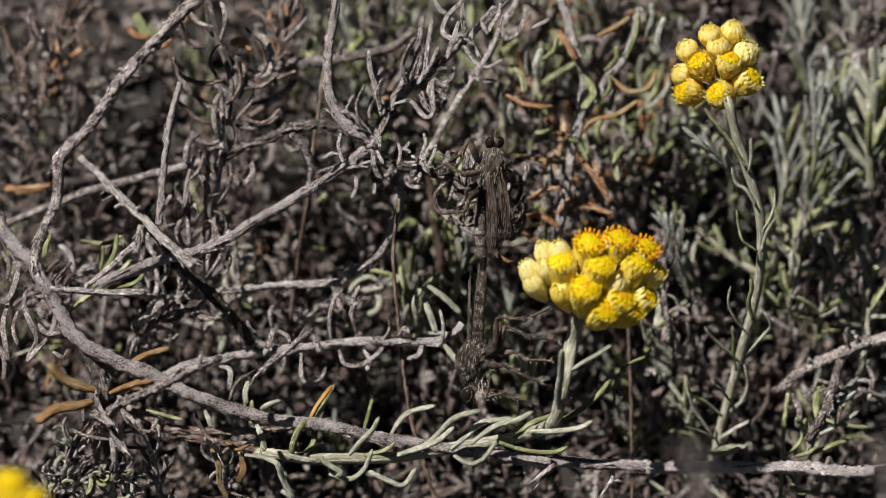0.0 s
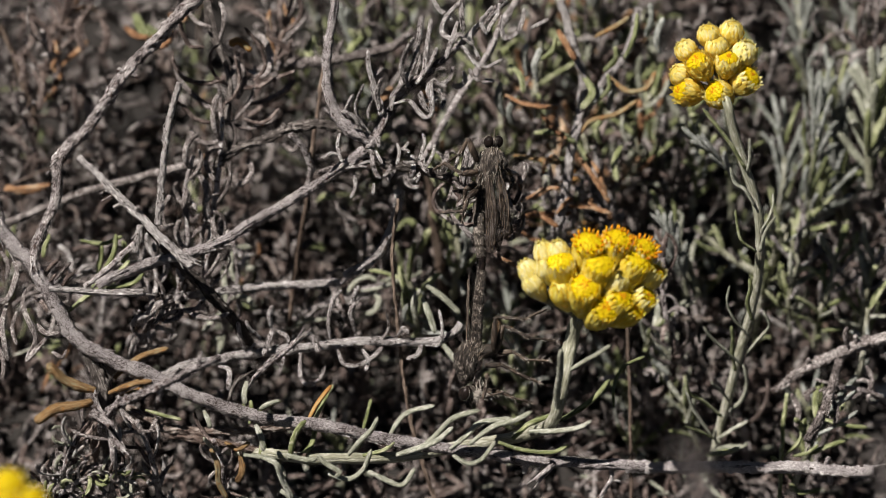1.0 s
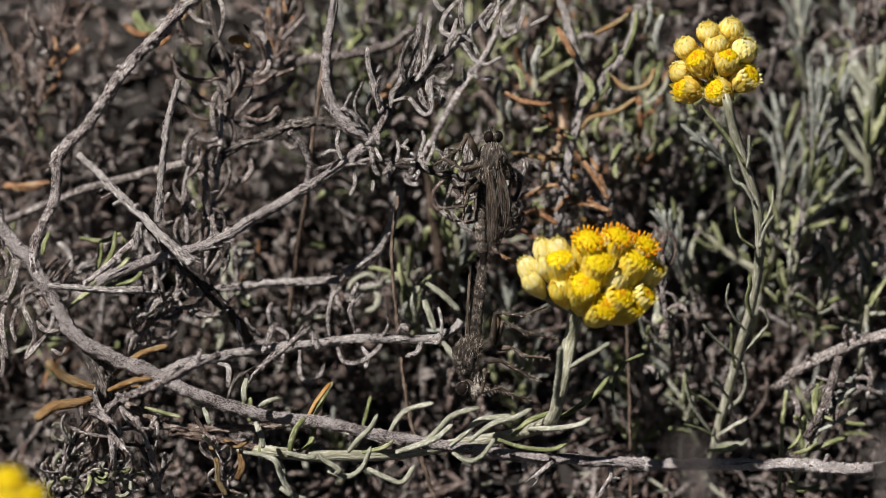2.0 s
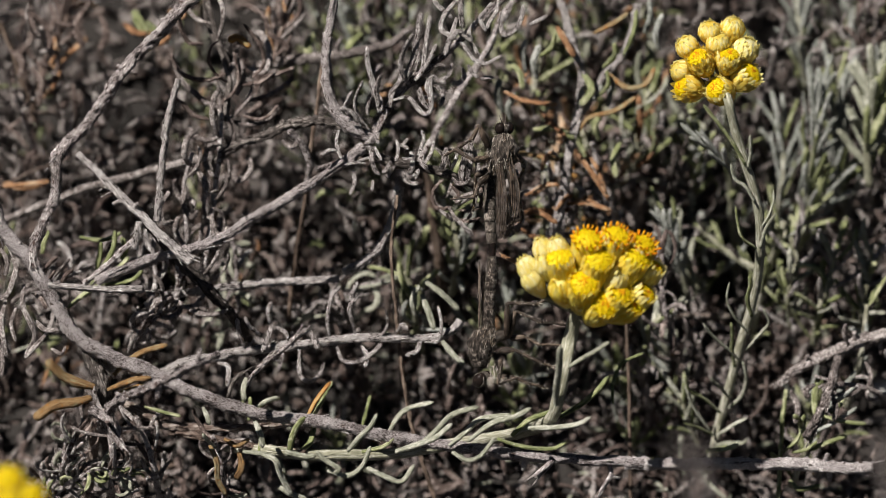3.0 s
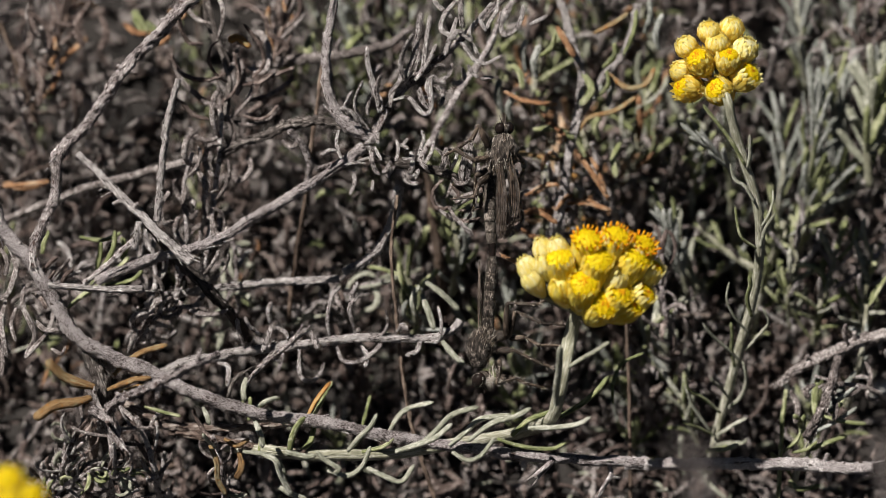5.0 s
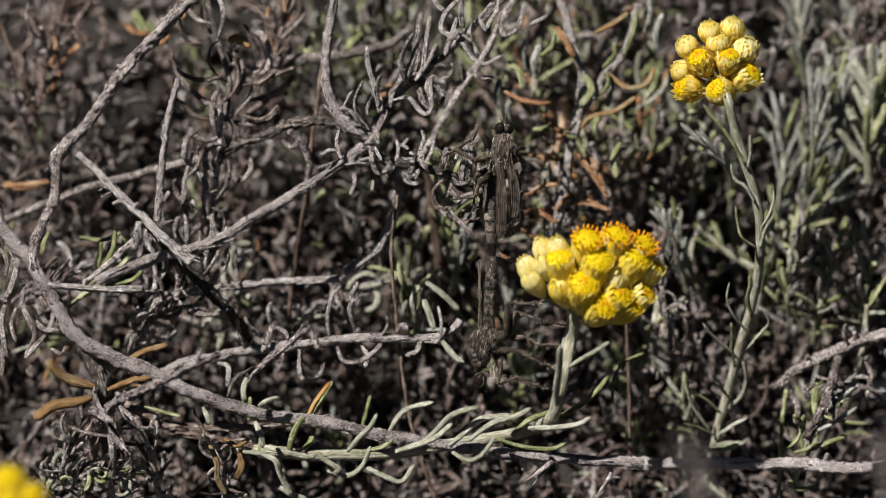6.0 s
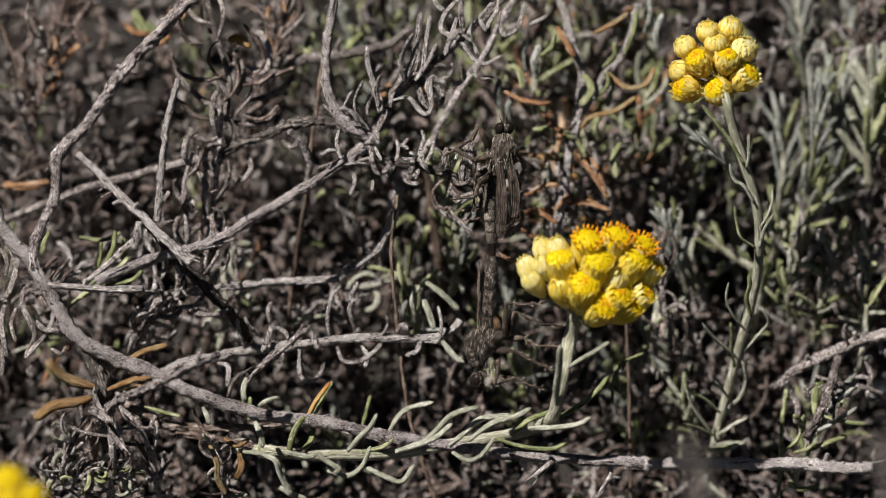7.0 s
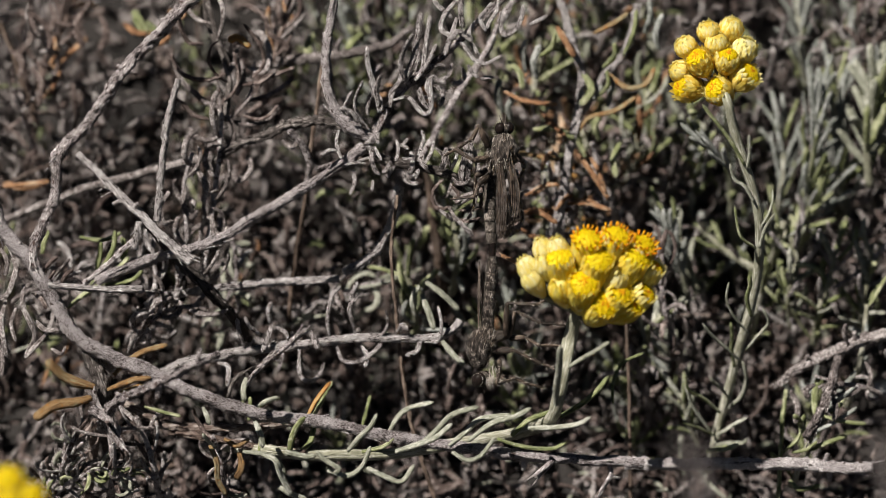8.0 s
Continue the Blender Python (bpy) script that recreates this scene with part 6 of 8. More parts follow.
leafy_end("dead_leaf_tuft", "hooked grey dead leaves along a pale twig", "leaves", face(-20.0, -15.9, 5.0), [
    [face(-20.0, -15.9, 5.0), face(-20.4, -12.2, 3.5), face(-19.6, -8.4, 3.0), face(-18.1, -6.6, 4.0)],
    [face(-15.5, -15.1, 5.0), face(-16.2, -12.2, 3.5), face(-16.6, -10.5, 3.0), face(-14.7, -7.8, 4.0)],
    [face(-16.6, -11.3, 5.0), face(-16.0, -8.0, 3.5), face(-15.1, -5.8, 3.0)],
    [face(-18.8, -17.2, 5.0), face(-17.7, -19.7, 3.5), face(-14.9, -19.9, 3.0), face(-12.0, -18.0, 4.0), face(-10.8, -16.3, 5.0)],
    [face(-11.2, -15.9, 5.0), face(-9.8, -13.4, 3.5), face(-10.2, -10.7, 3.0)],
    [face(-23.7, -14.2, 5.0), face(-22.7, -16.3, 3.5), face(-22.1, -17.8, 3.0)],
    [face(-25.4, -17.2, 5.0), face(-25.4, -21.8, 3.5), face(-24.1, -23.4, 3.0), face(-22.1, -22.6, 4.0), face(-21.0, -20.1, 5.0)],
    [face(-28.3, -18.5, 5.0), face(-28.7, -20.0, 3.5), face(-29.1, -21.6, 3.0)],
    [face(-30.3, -13.4, 5.0), face(-31.1, -15.9, 3.5), face(-32.0, -18.3, 3.0)],
    [face(-30.5, -13.2, 5.0), face(-30.9, -10.9, 3.5), face(-30.3, -9.3, 3.0)],
    [face(-29.5, -13.8, 5.0), face(-27.8, -14.9, 3.5), face(-27.6, -16.1, 3.0)],
    [face(-35.3, -17.2, 5.0), face(-36.1, -14.6, 3.5), face(-36.5, -12.2, 3.0)],
    [face(-32.4, -15.1, 5.0), face(-34.2, -13.6, 3.5), face(-35.1, -12.0, 3.0)],
    [face(-4.0, -15.9, 5.0), face(-4.6, -18.0, 3.5), face(-6.7, -18.9, 3.0)],
    [face(-2.9, -15.9, 5.0), face(-0.9, -16.3, 3.5), face(-0.3, -13.4, 3.0), face(-0.9, -10.1, 4.0)],
    [face(-39.8, -20.1, 5.0), face(-38.0, -20.9, 3.5), face(-38.2, -24.4, 3.0)],
    [face(-8.4, -14.9, 5.0), face(-7.2, -13.4, 3.5), face(-6.2, -14.4, 3.0)],
    [face(-14.4, -17.2, 5.0), face(-13.4, -19.0, 3.5), face(-13.9, -21.0, 3.0)]], 1.15, BLEACHED_LEAF)
leafy_end("green_leaf_tuft", "withering green leaves by a dead twig", "leaves", face(-0.1, -16.3, 13.0), [
    [face(-0.1, -16.3, 13.0), face(1.6, -18.5, 11.5), face(3.8, -20.5, 11.0)],
    [face(-3.8, -8.0, 13.0), face(-2.5, -11.3, 11.5), face(-1.6, -14.3, 11.0)],
    [face(-3.4, -5.6, 13.0), face(-0.1, -8.0, 11.5), face(2.9, -10.9, 11.0)],
    [face(-4.9, -11.9, 13.0), face(-5.4, -8.9, 11.5), face(-4.2, -6.4, 11.0)]], 1.4, FELT_LEAF)
leafy_end("dead_leaf_tuft", "drooping grey dead leaves under the branch", "leaves", face(-76.2, -1.7, -2.0), [
    [face(-76.2, -1.7, -2.0), face(-75.6, -3.7, -3.5), face(-77.0, -7.8, -4.0), face(-78.6, -9.0, -3.0)],
    [face(-74.1, -6.2, -2.0), face(-74.5, -9.4, -3.5), face(-73.3, -12.7, -4.0), face(-72.3, -15.5, -3.0), face(-74.0, -19.2, -2.0)],
    [face(-70.3, -15.1, -2.0), face(-72.5, -17.6, -3.5), face(-74.1, -19.3, -4.0)],
    [face(-77.4, -9.0, -2.0), face(-78.2, -12.7, -3.5), face(-77.8, -16.3, -4.0), face(-77.2, -19.3, -3.0)],
    [face(-72.1, -12.7, -2.0), face(-70.5, -14.3, -3.5), face(-68.0, -14.3, -4.0)],
    [face(-69.3, -17.6, -2.0), face(-67.6, -18.5, -3.5), face(-66.8, -17.2, -4.0)],
    [face(-68.8, -4.9, -2.0), face(-67.2, -2.9, -3.5), face(-66.0, -1.7, -4.0)],
    [face(-78.4, 0.1, -2.0), face(-77.2, -2.1, -3.5), face(-77.6, -4.9, -4.0)],
    [face(-75.6, -10.4, -2.0), face(-76.4, -13.4, -3.5), face(-75.6, -16.4, -4.0)],
    [face(-79.1, -15.9, -2.0), face(-78.0, -19.5, -3.5), face(-78.2, -22.8, -4.0)],
    [face(-72.6, -20.0, -2.0), face(-73.4, -21.5, -3.5), face(-72.6, -22.8, -4.0)]], 1.15, DEAD_LEAF)
leafy_end("dead_leaf_tuft", "dark curled leaves in the branch fork", "leaves", face(-70.7, -3.7, 2.0), [
    [face(-70.7, -3.7, 2.0), face(-69.3, -2.1, 0.5), face(-68.2, -1.3, 0.0)],
    [face(-71.6, -5.9, 2.0), face(-69.8, -5.1, 0.5), face(-68.6, -3.7, 0.0)],
    [face(-67.6, -6.4, 2.0), face(-66.6, -4.4, 0.5), face(-65.4, -3.7, 0.0)],
    [face(-72.6, -7.9, 2.0), face(-71.1, -8.9, 0.5), face(-70.2, -10.7, 0.0)]], 1.2, BROWN_LEAF)

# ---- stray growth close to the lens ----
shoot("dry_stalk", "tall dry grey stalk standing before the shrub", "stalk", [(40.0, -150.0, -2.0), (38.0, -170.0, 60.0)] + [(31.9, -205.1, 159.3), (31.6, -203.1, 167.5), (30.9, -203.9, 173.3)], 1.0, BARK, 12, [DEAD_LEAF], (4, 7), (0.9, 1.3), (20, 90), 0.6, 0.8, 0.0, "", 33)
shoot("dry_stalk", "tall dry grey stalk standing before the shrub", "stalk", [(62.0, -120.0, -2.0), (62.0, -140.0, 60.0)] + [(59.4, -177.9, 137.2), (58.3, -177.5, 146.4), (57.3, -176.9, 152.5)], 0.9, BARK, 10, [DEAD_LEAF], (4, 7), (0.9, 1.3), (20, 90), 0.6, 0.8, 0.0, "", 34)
leafy_end("dry_leaf", "ochre dying leaf in the thicket", "leaf", (-81, 31.2, 52.2), [[(-81, 31.2, 52.2), (-78.4, 31.3, 52.4), (-75.3, 31.5, 52.7), (-72.4, 31.7, 53)]], 1.5, RUSTY_LEAF)
leafy_end("dry_leaf", "brown withered leaf behind a dark twig", "leaf", (-28.7, 34.6, 71.1), [[(-35.3, 31.9, 70.6), (-32.3, 32.8, 70.8), (-29.2, 34.4, 71.8), (-27, 36.1, 73.3)]], 1.6, BROWN_LEAF)


# ---- the flowering everlasting plants ----
BRACT = material("yellow_bract", [(0.82, 0.61, 0.08), (0.87, 0.69, 0.13), (0.91, 0.78, 0.21), (0.94, 0.86, 0.36)], 0.3, 1.3, 0.6, 0.2, 0.3, through_light=0.55, vary=0.5)
PALE_BRACT = material("pale_bract", [(0.88, 0.75, 0.22), (0.91, 0.82, 0.32), (0.94, 0.87, 0.43), (0.96, 0.92, 0.58)], 0.3, 1.3, 0.6, 0.18, 0.3, through_light=0.48, vary=0.5)
GOLD_BRACT = material("golden_bract", [(0.86, 0.67, 0.06), (0.9, 0.75, 0.1), (0.92, 0.81, 0.17), (0.94, 0.86, 0.28)], 0.3, 1.2, 0.5, 0.28, 0.2, through_light=0.55, vary=0.5)
FLORET = material("orange_floret", [(0.76, 0.26, 0.003), (0.8, 0.36, 0.004), (0.84, 0.47, 0.007)], 0.3, 2.5, 0.6, 0.55, 0.2, through_light=0.35, vary=0.6)
GOLD_FLORET = material("golden_floret", [(0.86, 0.62, 0.003), (0.9, 0.72, 0.005), (0.93, 0.8, 0.015)], 0.3, 2.5, 0.6, 0.5, 0.2, through_light=0.5, vary=0.5)


def flower_head(parent, base, tip, width, mat, rim_mat, opened=0.3, seed=0, ruffle=1.0):
    """An everlasting head: a tapered cup of overlapping papery bracts, a rim of paler tips and, once it opens, a dome of tiny florets."""
    r = random.Random(seed)
    base, tip = Vector(base), Vector(tip)
    axis = tip - base
    ln = axis.length
    turn = axis.to_track_quat("Z", "Y").to_matrix()
    w = width / 2
    shut = 0.55 if opened < 0.1 else 0.3 * (1 - opened)

    def girth(f):
        swell = 0.26 + 0.74 * math.sin(min(1.0, f / 0.68) * math.pi / 2)
        return w * swell * (1 if f < 0.66 else 1 - shut * ((f - 0.66) / 0.34) ** 1.5)

    def bracts(s, rows):
        for j, (f0, rise, count, span, flare) in enumerate(rows):
            for k in range(count):
                a0 = 2 * math.pi * (k + 0.5 * (j % 2)) / count + r.uniform(-0.12, 0.12)
                wide0, long = span * r.uniform(0.85, 1.15), rise * r.uniform(0.88, 1.12)
                out = ruffle * flare * r.uniform(0.3, 1.3)
                verts, grain = [], []
                for i in range(6):
                    f = f0 + long * i / 5
                    wide = wide0 * (0.7, 1.0, 1.05, 0.9, 0.58, 0.1)[i]
                    g = girth(min(1.0, f)) * (1.0 if f < 1 else 1 - 0.5 * (f - 1))
                    for q in (-1, -0.45, 0.45, 1):
                        rad = g * (0.95 + 0.055 * i / 5 - 0.045 * q * q + out * (i / 5) ** 3 + (ruffle * r.uniform(-0.03, 0.03) if i > 1 else 0))
                        a = a0 + wide * q
                        verts.append(base + turn @ Vector((rad * math.cos(a), rad * math.sin(a), f * ln)))
                        grain.append((wide * q * rad, 0.0, f * ln))
                s.add(verts, [(i * 4 + c, i * 4 + c + 1, i * 4 + c + 5, i * 4 + c + 4) for i in range(5) for c in range(3)], grain)

    s = Shape()
    sweep(s, [base + axis * (i / 10) * 0.9 for i in range(11)], lambda t: girth(t * 0.9) * 0.95, 16)
    bracts(s, [(0.08, 0.38, 9, 0.34, 0.05), (0.22, 0.38, 10, 0.3, 0.06), (0.36, 0.36, 11, 0.27, 0.08), (0.5, 0.34, 12, 0.25, 0.1), (0.6, 0.34, 12, 0.23, 0.12)])
    head = part("flower_head", s, mat, parent)
    s = Shape()
    if opened < 0.1:
        bracts(s, [(0.62, 0.33, 12, 0.22, 0.36), (0.7, 0.32, 10, 0.24, 0.34), (0.78, 0.28, 7, 0.3, 0.3)])
    else:
        bracts(s, [(0.66, 0.34, 14, 0.2, 0.3), (0.76, 0.3, 13, 0.2, 0.18)])
    part("bract_rim", s, rim_mat, head)
    if opened < 0.1:
        return head
    top, high = girth(1.0) * min(1.0, 0.8 + 0.4 * opened), w * (0.18 + 0.5 * opened)
    s = Shape()
    blob(s, base + axis * 0.9, (top, top, high), turn, 8, 16, 0.03, seed=seed)
    part("floret_disc", s, GOLD_FLORET, head)
    inner, outer, n = Shape(), Shape(), 110 + int(70 * opened)
    for k in range(n):
        a, q = k * 2.4 + r.uniform(-0.5, 0.5), math.sqrt((k + r.random()) / n)
        o = Vector((top * q * math.cos(a), top * q * math.sin(a), ln * 0.9 + math.sqrt(max(0, 1 - q * q)) * high - 0.06))
        way = Vector((math.cos(a) * q * 0.8, math.sin(a) * q * 0.8, 1)) + Vector((r.uniform(-0.2, 0.2), r.uniform(-0.2, 0.2), 0))
        h = 0.12 * r.uniform(0.6, 1.4)
        sweep(inner if q < 0.3 + r.uniform(-0.12, 0.12) and opened < 0.65 else outer, [base + turn @ o, base + turn @ (o + way * h * 0.6), base + turn @ (o + way * h)], lambda x: 0.14 + 0.03 * x, 5)
    tagged(part("floret_tuft", outer, GOLD_FLORET, head), kind="stuff")
    if inner.v:
        tagged(part("floret_tuft", inner, FLORET, head, "orange florets at the middle"), kind="stuff")
    if opened > 0.9:
        s = Shape()
        for k in range(26):
            a, q = k * 2.4, 0.55 + 0.43 * math.sqrt((k + 0.5) / 26)
            o = Vector((top * q * math.cos(a), top * q * math.sin(a), ln * 0.9 + math.sqrt(1 - q * q) * high))
            way = Vector((math.cos(a) * q * 0.6, math.sin(a) * q * 0.6, 0.8)) + Vector((r.uniform(-0.2, 0.2), r.uniform(-0.2, 0.2), 0))
            sweep(s, [base + turn @ o, base + turn @ (o + way * 0.5), base + turn @ (o + way * r.uniform(0.8, 1.2))], lambda x: 0.17 - 0.03 * x, 6)
        tagged(part("stamen_tuft", s, FLORET, head, "orange stamen tips"), kind="stuff")
    return head


def flower_cluster(plant, centre, root, heads, bulge, reach, tilt, length=1.25, ruffle=1.0):
    """Heads, each as (right, up, width, openness, bract colour, rim colour), on a low dome about centre; their cups lean away from the root and by tilt, and their stalks run to it."""
    c, root = Vector(centre), Vector(root)
    for k, (a, b, size, opened, mat, rim) in enumerate(heads):
        p = c + X * a + UP * b + FRONT * bulge * max(0.0, 1 - (a * a + b * b) / (reach * reach))
        way = ((p - root).normalized() + tilt).normalized()
        foot = p - way * size * length
        flower_head(plant, foot, p + way * size * 0.22, size, mat, rim, opened, k + 5, ruffle)
        s = Shape()
        sweep(s, smooth_path([root, (root + foot) / 2 - way * 0.3, foot + way * 0.4], 1.2), taper(0.6, 0.55), 8, None, 0.15, 1)
        part("flower_stalk", s, FELT_STEM, plant)


def leaf_on(plant, base, path, width, mat=None, seed=0.0):
    s = Shape()
    leaf_shape(s, minus(path, base), width, seed, step=0.7, rough=0.1, base=0.7)
    return part("leaf", s, mat or SILVER_LEAF, plant)


# tall plant with the rounded pale-yellow cluster
def leaned(points):
    """The tall plant's points, which lie farther back the lower they are."""
    return [deeper([p], max(0.0, 62 - Vector(p).z) * 0.28)[0] for p in points]


TALL = (48.9, -7.1, 20.2)
tall_plant = place("everlasting_plant", TALL, "upright everlasting with felted stem and rounded yellow flower cluster", "flowering plant")
s = Shape()
sweep(s, smooth_path(minus(leaned([(48.2, 2.7, 4.6), (48.7, -8.8, 21.5), (49.7, -7.3, 26.7), (51.3, -5.5, 33), (53.2, -3.1, 41.3), (55, -1.1, 48.6), (56.1, 1, 55.8), (56.1, 3, 62.9), (54.9, 4.8, 69), (53.2, 6.1, 74.1), (51.2, 7.8, 80.1), (49.9, 9.1, 85.2), face(49.6, 28.0, -5.0)]), TALL), 1.0), taper(0.85, 0.85), 12, None, 0.1, 0.8, 0.12)
part("stem", s, FELT_STEM, tall_plant, "woolly pale green stem")
TALL_HEADS = [(-5.8, 3.2, 4.3, 0.02, BRACT, PALE_BRACT), (-1.6, 6.0, 4.3, 0.02, BRACT, PALE_BRACT), (-0.1, 3.9, 4.4, 0.02, BRACT, PALE_BRACT), (2.7, 6.6, 4.6, 0.02, BRACT, PALE_BRACT), (5.2, 2.9, 4.9, 0.02, PALE_BRACT, PALE_BRACT), (-3.4, 0.3, 5.0, 0.3, BRACT, BRACT), (1.8, 0.8, 4.8, 0.18, BRACT, PALE_BRACT), (-7.0, -1.2, 4.1, 0.02, BRACT, PALE_BRACT), (-5.9, -4.4, 5.4, 0.16, BRACT, BRACT), (-0.1, -4.9, 5.2, 0.25, BRACT, PALE_BRACT), (5.4, -2.3, 5.2, 0.3, BRACT, PALE_BRACT)]
flower_cluster(tall_plant, minus([face(48.3, 33.0, -2.0)], TALL)[0], minus([face(49.6, 27.6, -5.0)], TALL)[0], TALL_HEADS, 4.5, 10.0, FRONT * 0.75, 0.9, 1.1)
for k, (row, w) in enumerate([
        ([(53.1, 5.1, 74.5), (50.9, 6.4, 78.1), (48.4, 7.5, 81.3), (45.5, 8.7, 84.8)], 0.9), ([(53.5, 4.9, 73.7), (53.9, 5.3, 76.4), (53.8, 5.6, 78.6), (53.7, 5.9, 80.4)], 0.7), ([(55, 3, 67.8), (53.2, 4, 70.7), (51.4, 4.3, 71.9), (50.5, 5.3, 74.6)], 0.8), ([(55.4, 0.4, 59.9), (52.8, 0.6, 62.1), (52, 1.3, 64.7), (51.5, 2.2, 67.7)], 0.9),
        ([(56.1, 0.4, 59.9), (56.8, 1.4, 62.8), (57.5, 1.8, 64.3), (58.7, 2.3, 66.1)], 0.7), ([(56.3, 1.7, 63.8), (57.5, 2.8, 65.5), (58.3, 4.3, 67.5), (58.3, 5.4, 69.1)], 0.5), ([(54.9, -3.5, 47.8), (54, -2.8, 51), (54.5, -2.2, 53.7), (54.2, -1.7, 55.6)], 0.9), ([(54.5, -4.5, 44.8), (51.8, -4, 48.2), (50.4, -3.3, 51.4), (50.7, -2.6, 54.6)], 0.8),
        ([(53.1, -6.1, 39.8), (51, -5.9, 42.1), (48, -5.7, 45.1), (46.1, -5.4, 47.7)], 0.9), ([(52.1, -6.4, 38.8), (51.4, -5.9, 42.1), (51.5, -5.5, 44.9), (51.1, -5.1, 47.7)], 0.8), ([(54, -5.4, 41.8), (56.5, -4.7, 45), (57.9, -4.3, 47.1), (56.8, -3.5, 49.7)], 0.8), ([(51.2, -8.3, 33.2), (49.5, -8.7, 36.1), (48.1, -9.2, 37.7), (47.7, -9.3, 38.7)], 0.9), ([(49.7, -9.2, 30.7), (46.5, -9.3, 34), (43.9, -9.6, 36.1), (43, -9.2, 39.3)], 1.0),
        ([(51.2, -8.9, 31.5), (53.4, -8.4, 33.9), (54.1, -7.5, 37), (53.4, -6.5, 40.1)], 1.1), ([(48.1, -10.3, 27.1), (46.2, -9.6, 29.8), (44.6, -8.9, 32.4), (43.2, -7.8, 36)], 0.9), ([(48.5, -10.5, 26.6), (45.9, -11.2, 28.7), (44.2, -11.8, 29.9), (42.8, -12.4, 30.8)], 0.8), ([(49.3, -10.5, 26.6), (52.2, -10.3, 28.8), (54.4, -10.3, 30.3)], 1.0), ([(48.8, -11.1, 24.6), (51.3, -11.5, 25.5), (53.8, -12.1, 26), (54.5, -11.9, 26.9)], 1.1), ([(47.3, -11.5, 23.5), (49.2, -12.8, 25.2), (51.1, -14.1, 26.8)], 1.2)]):
    leaf_on(tall_plant, TALL, leaned(row), w, FELT_LEAF if k % 3 else GREEN_LEAF, k * 1.7)

# low plant: a creeping shoot that turns up into the wide golden cluster
LOW = (-31.3, -22, 32.1)
low_plant = place("everlasting_plant", LOW, "creeping pale green everlasting shoot with wide golden flower cluster", "flowering plant")
s = Shape()
sweep(s, smooth_path(minus([(-39.1, -8.9, 22.8), (-31.3, -22.2, 32.2), (-24.4, -22.1, 31), (-18.4, -21.6, 30.6), (-8.4, -20.5, 30.2), (1.6, -18.7, 30.8), (9.6, -17.3, 31.3), (15.7, -15.9, 32.1), (18.9, -24.4, 40.8), (20.2, -25.2, 46.6), (21.2, -23.2, 51.2), (22.2, -18.8, 54.1), face(23.7, -11.1, -15.0)], LOW), 1.0), taper(0.95, 1.2), 12, None, 0.12, 0.8, 0.15)
part("stem", s, FELT_STEM, low_plant, "woolly pale green stem")
LOW_HEADS = [(-8.7, 5.8, 4.0, 0.02, PALE_BRACT, PALE_BRACT), (-6, 5.8, 4.3, 0.02, PALE_BRACT, PALE_BRACT), (-11.5, 2.5, 4.2, 0.02, PALE_BRACT, PALE_BRACT), (-10.9, 0.2, 4.0, 0.02, PALE_BRACT, PALE_BRACT), (-8.4, 3, 3.9, 0.02, PALE_BRACT, PALE_BRACT), (-5.5, 2.7, 5.4, 0.7, GOLD_BRACT, PALE_BRACT), (-0.8, 5.6, 5.5, 1.0, GOLD_BRACT, GOLD_BRACT), (4, 6.2, 5.4, 1.0, GOLD_BRACT, PALE_BRACT), (8.6, 4.9, 4.9, 1.0, GOLD_BRACT, PALE_BRACT), (1, 2.4, 5.7, 0.8, GOLD_BRACT, GOLD_BRACT), (7.3, 2.8, 5.7, 0.8, GOLD_BRACT, GOLD_BRACT), (10.8, 1.4, 4.5, 0.2, PALE_BRACT, PALE_BRACT), (-1.5, -1.5, 5.9, 0.6, GOLD_BRACT, GOLD_BRACT), (4.6, 0.3, 4.7, 0.02, PALE_BRACT, PALE_BRACT), (4.7, -3.2, 5.4, 0.35, GOLD_BRACT, GOLD_BRACT), (9.1, -3, 4.9, 0.25, GOLD_BRACT, PALE_BRACT), (1.9, -5.0, 5.6, 0.5, GOLD_BRACT, GOLD_BRACT), (7, -5, 4.9, 0.15, GOLD_BRACT, GOLD_BRACT), (-5.5, -1, 4.9, 0.02, GOLD_BRACT, GOLD_BRACT)]
flower_cluster(low_plant, minus([face(26.2, -4.9, -18.0)], LOW)[0], minus([face(23.7, -11.1, -15.0)], LOW)[0], LOW_HEADS, 6.5, 14.5, FRONT * 0.45 + UP * 0.4, 1.5, 0.35)
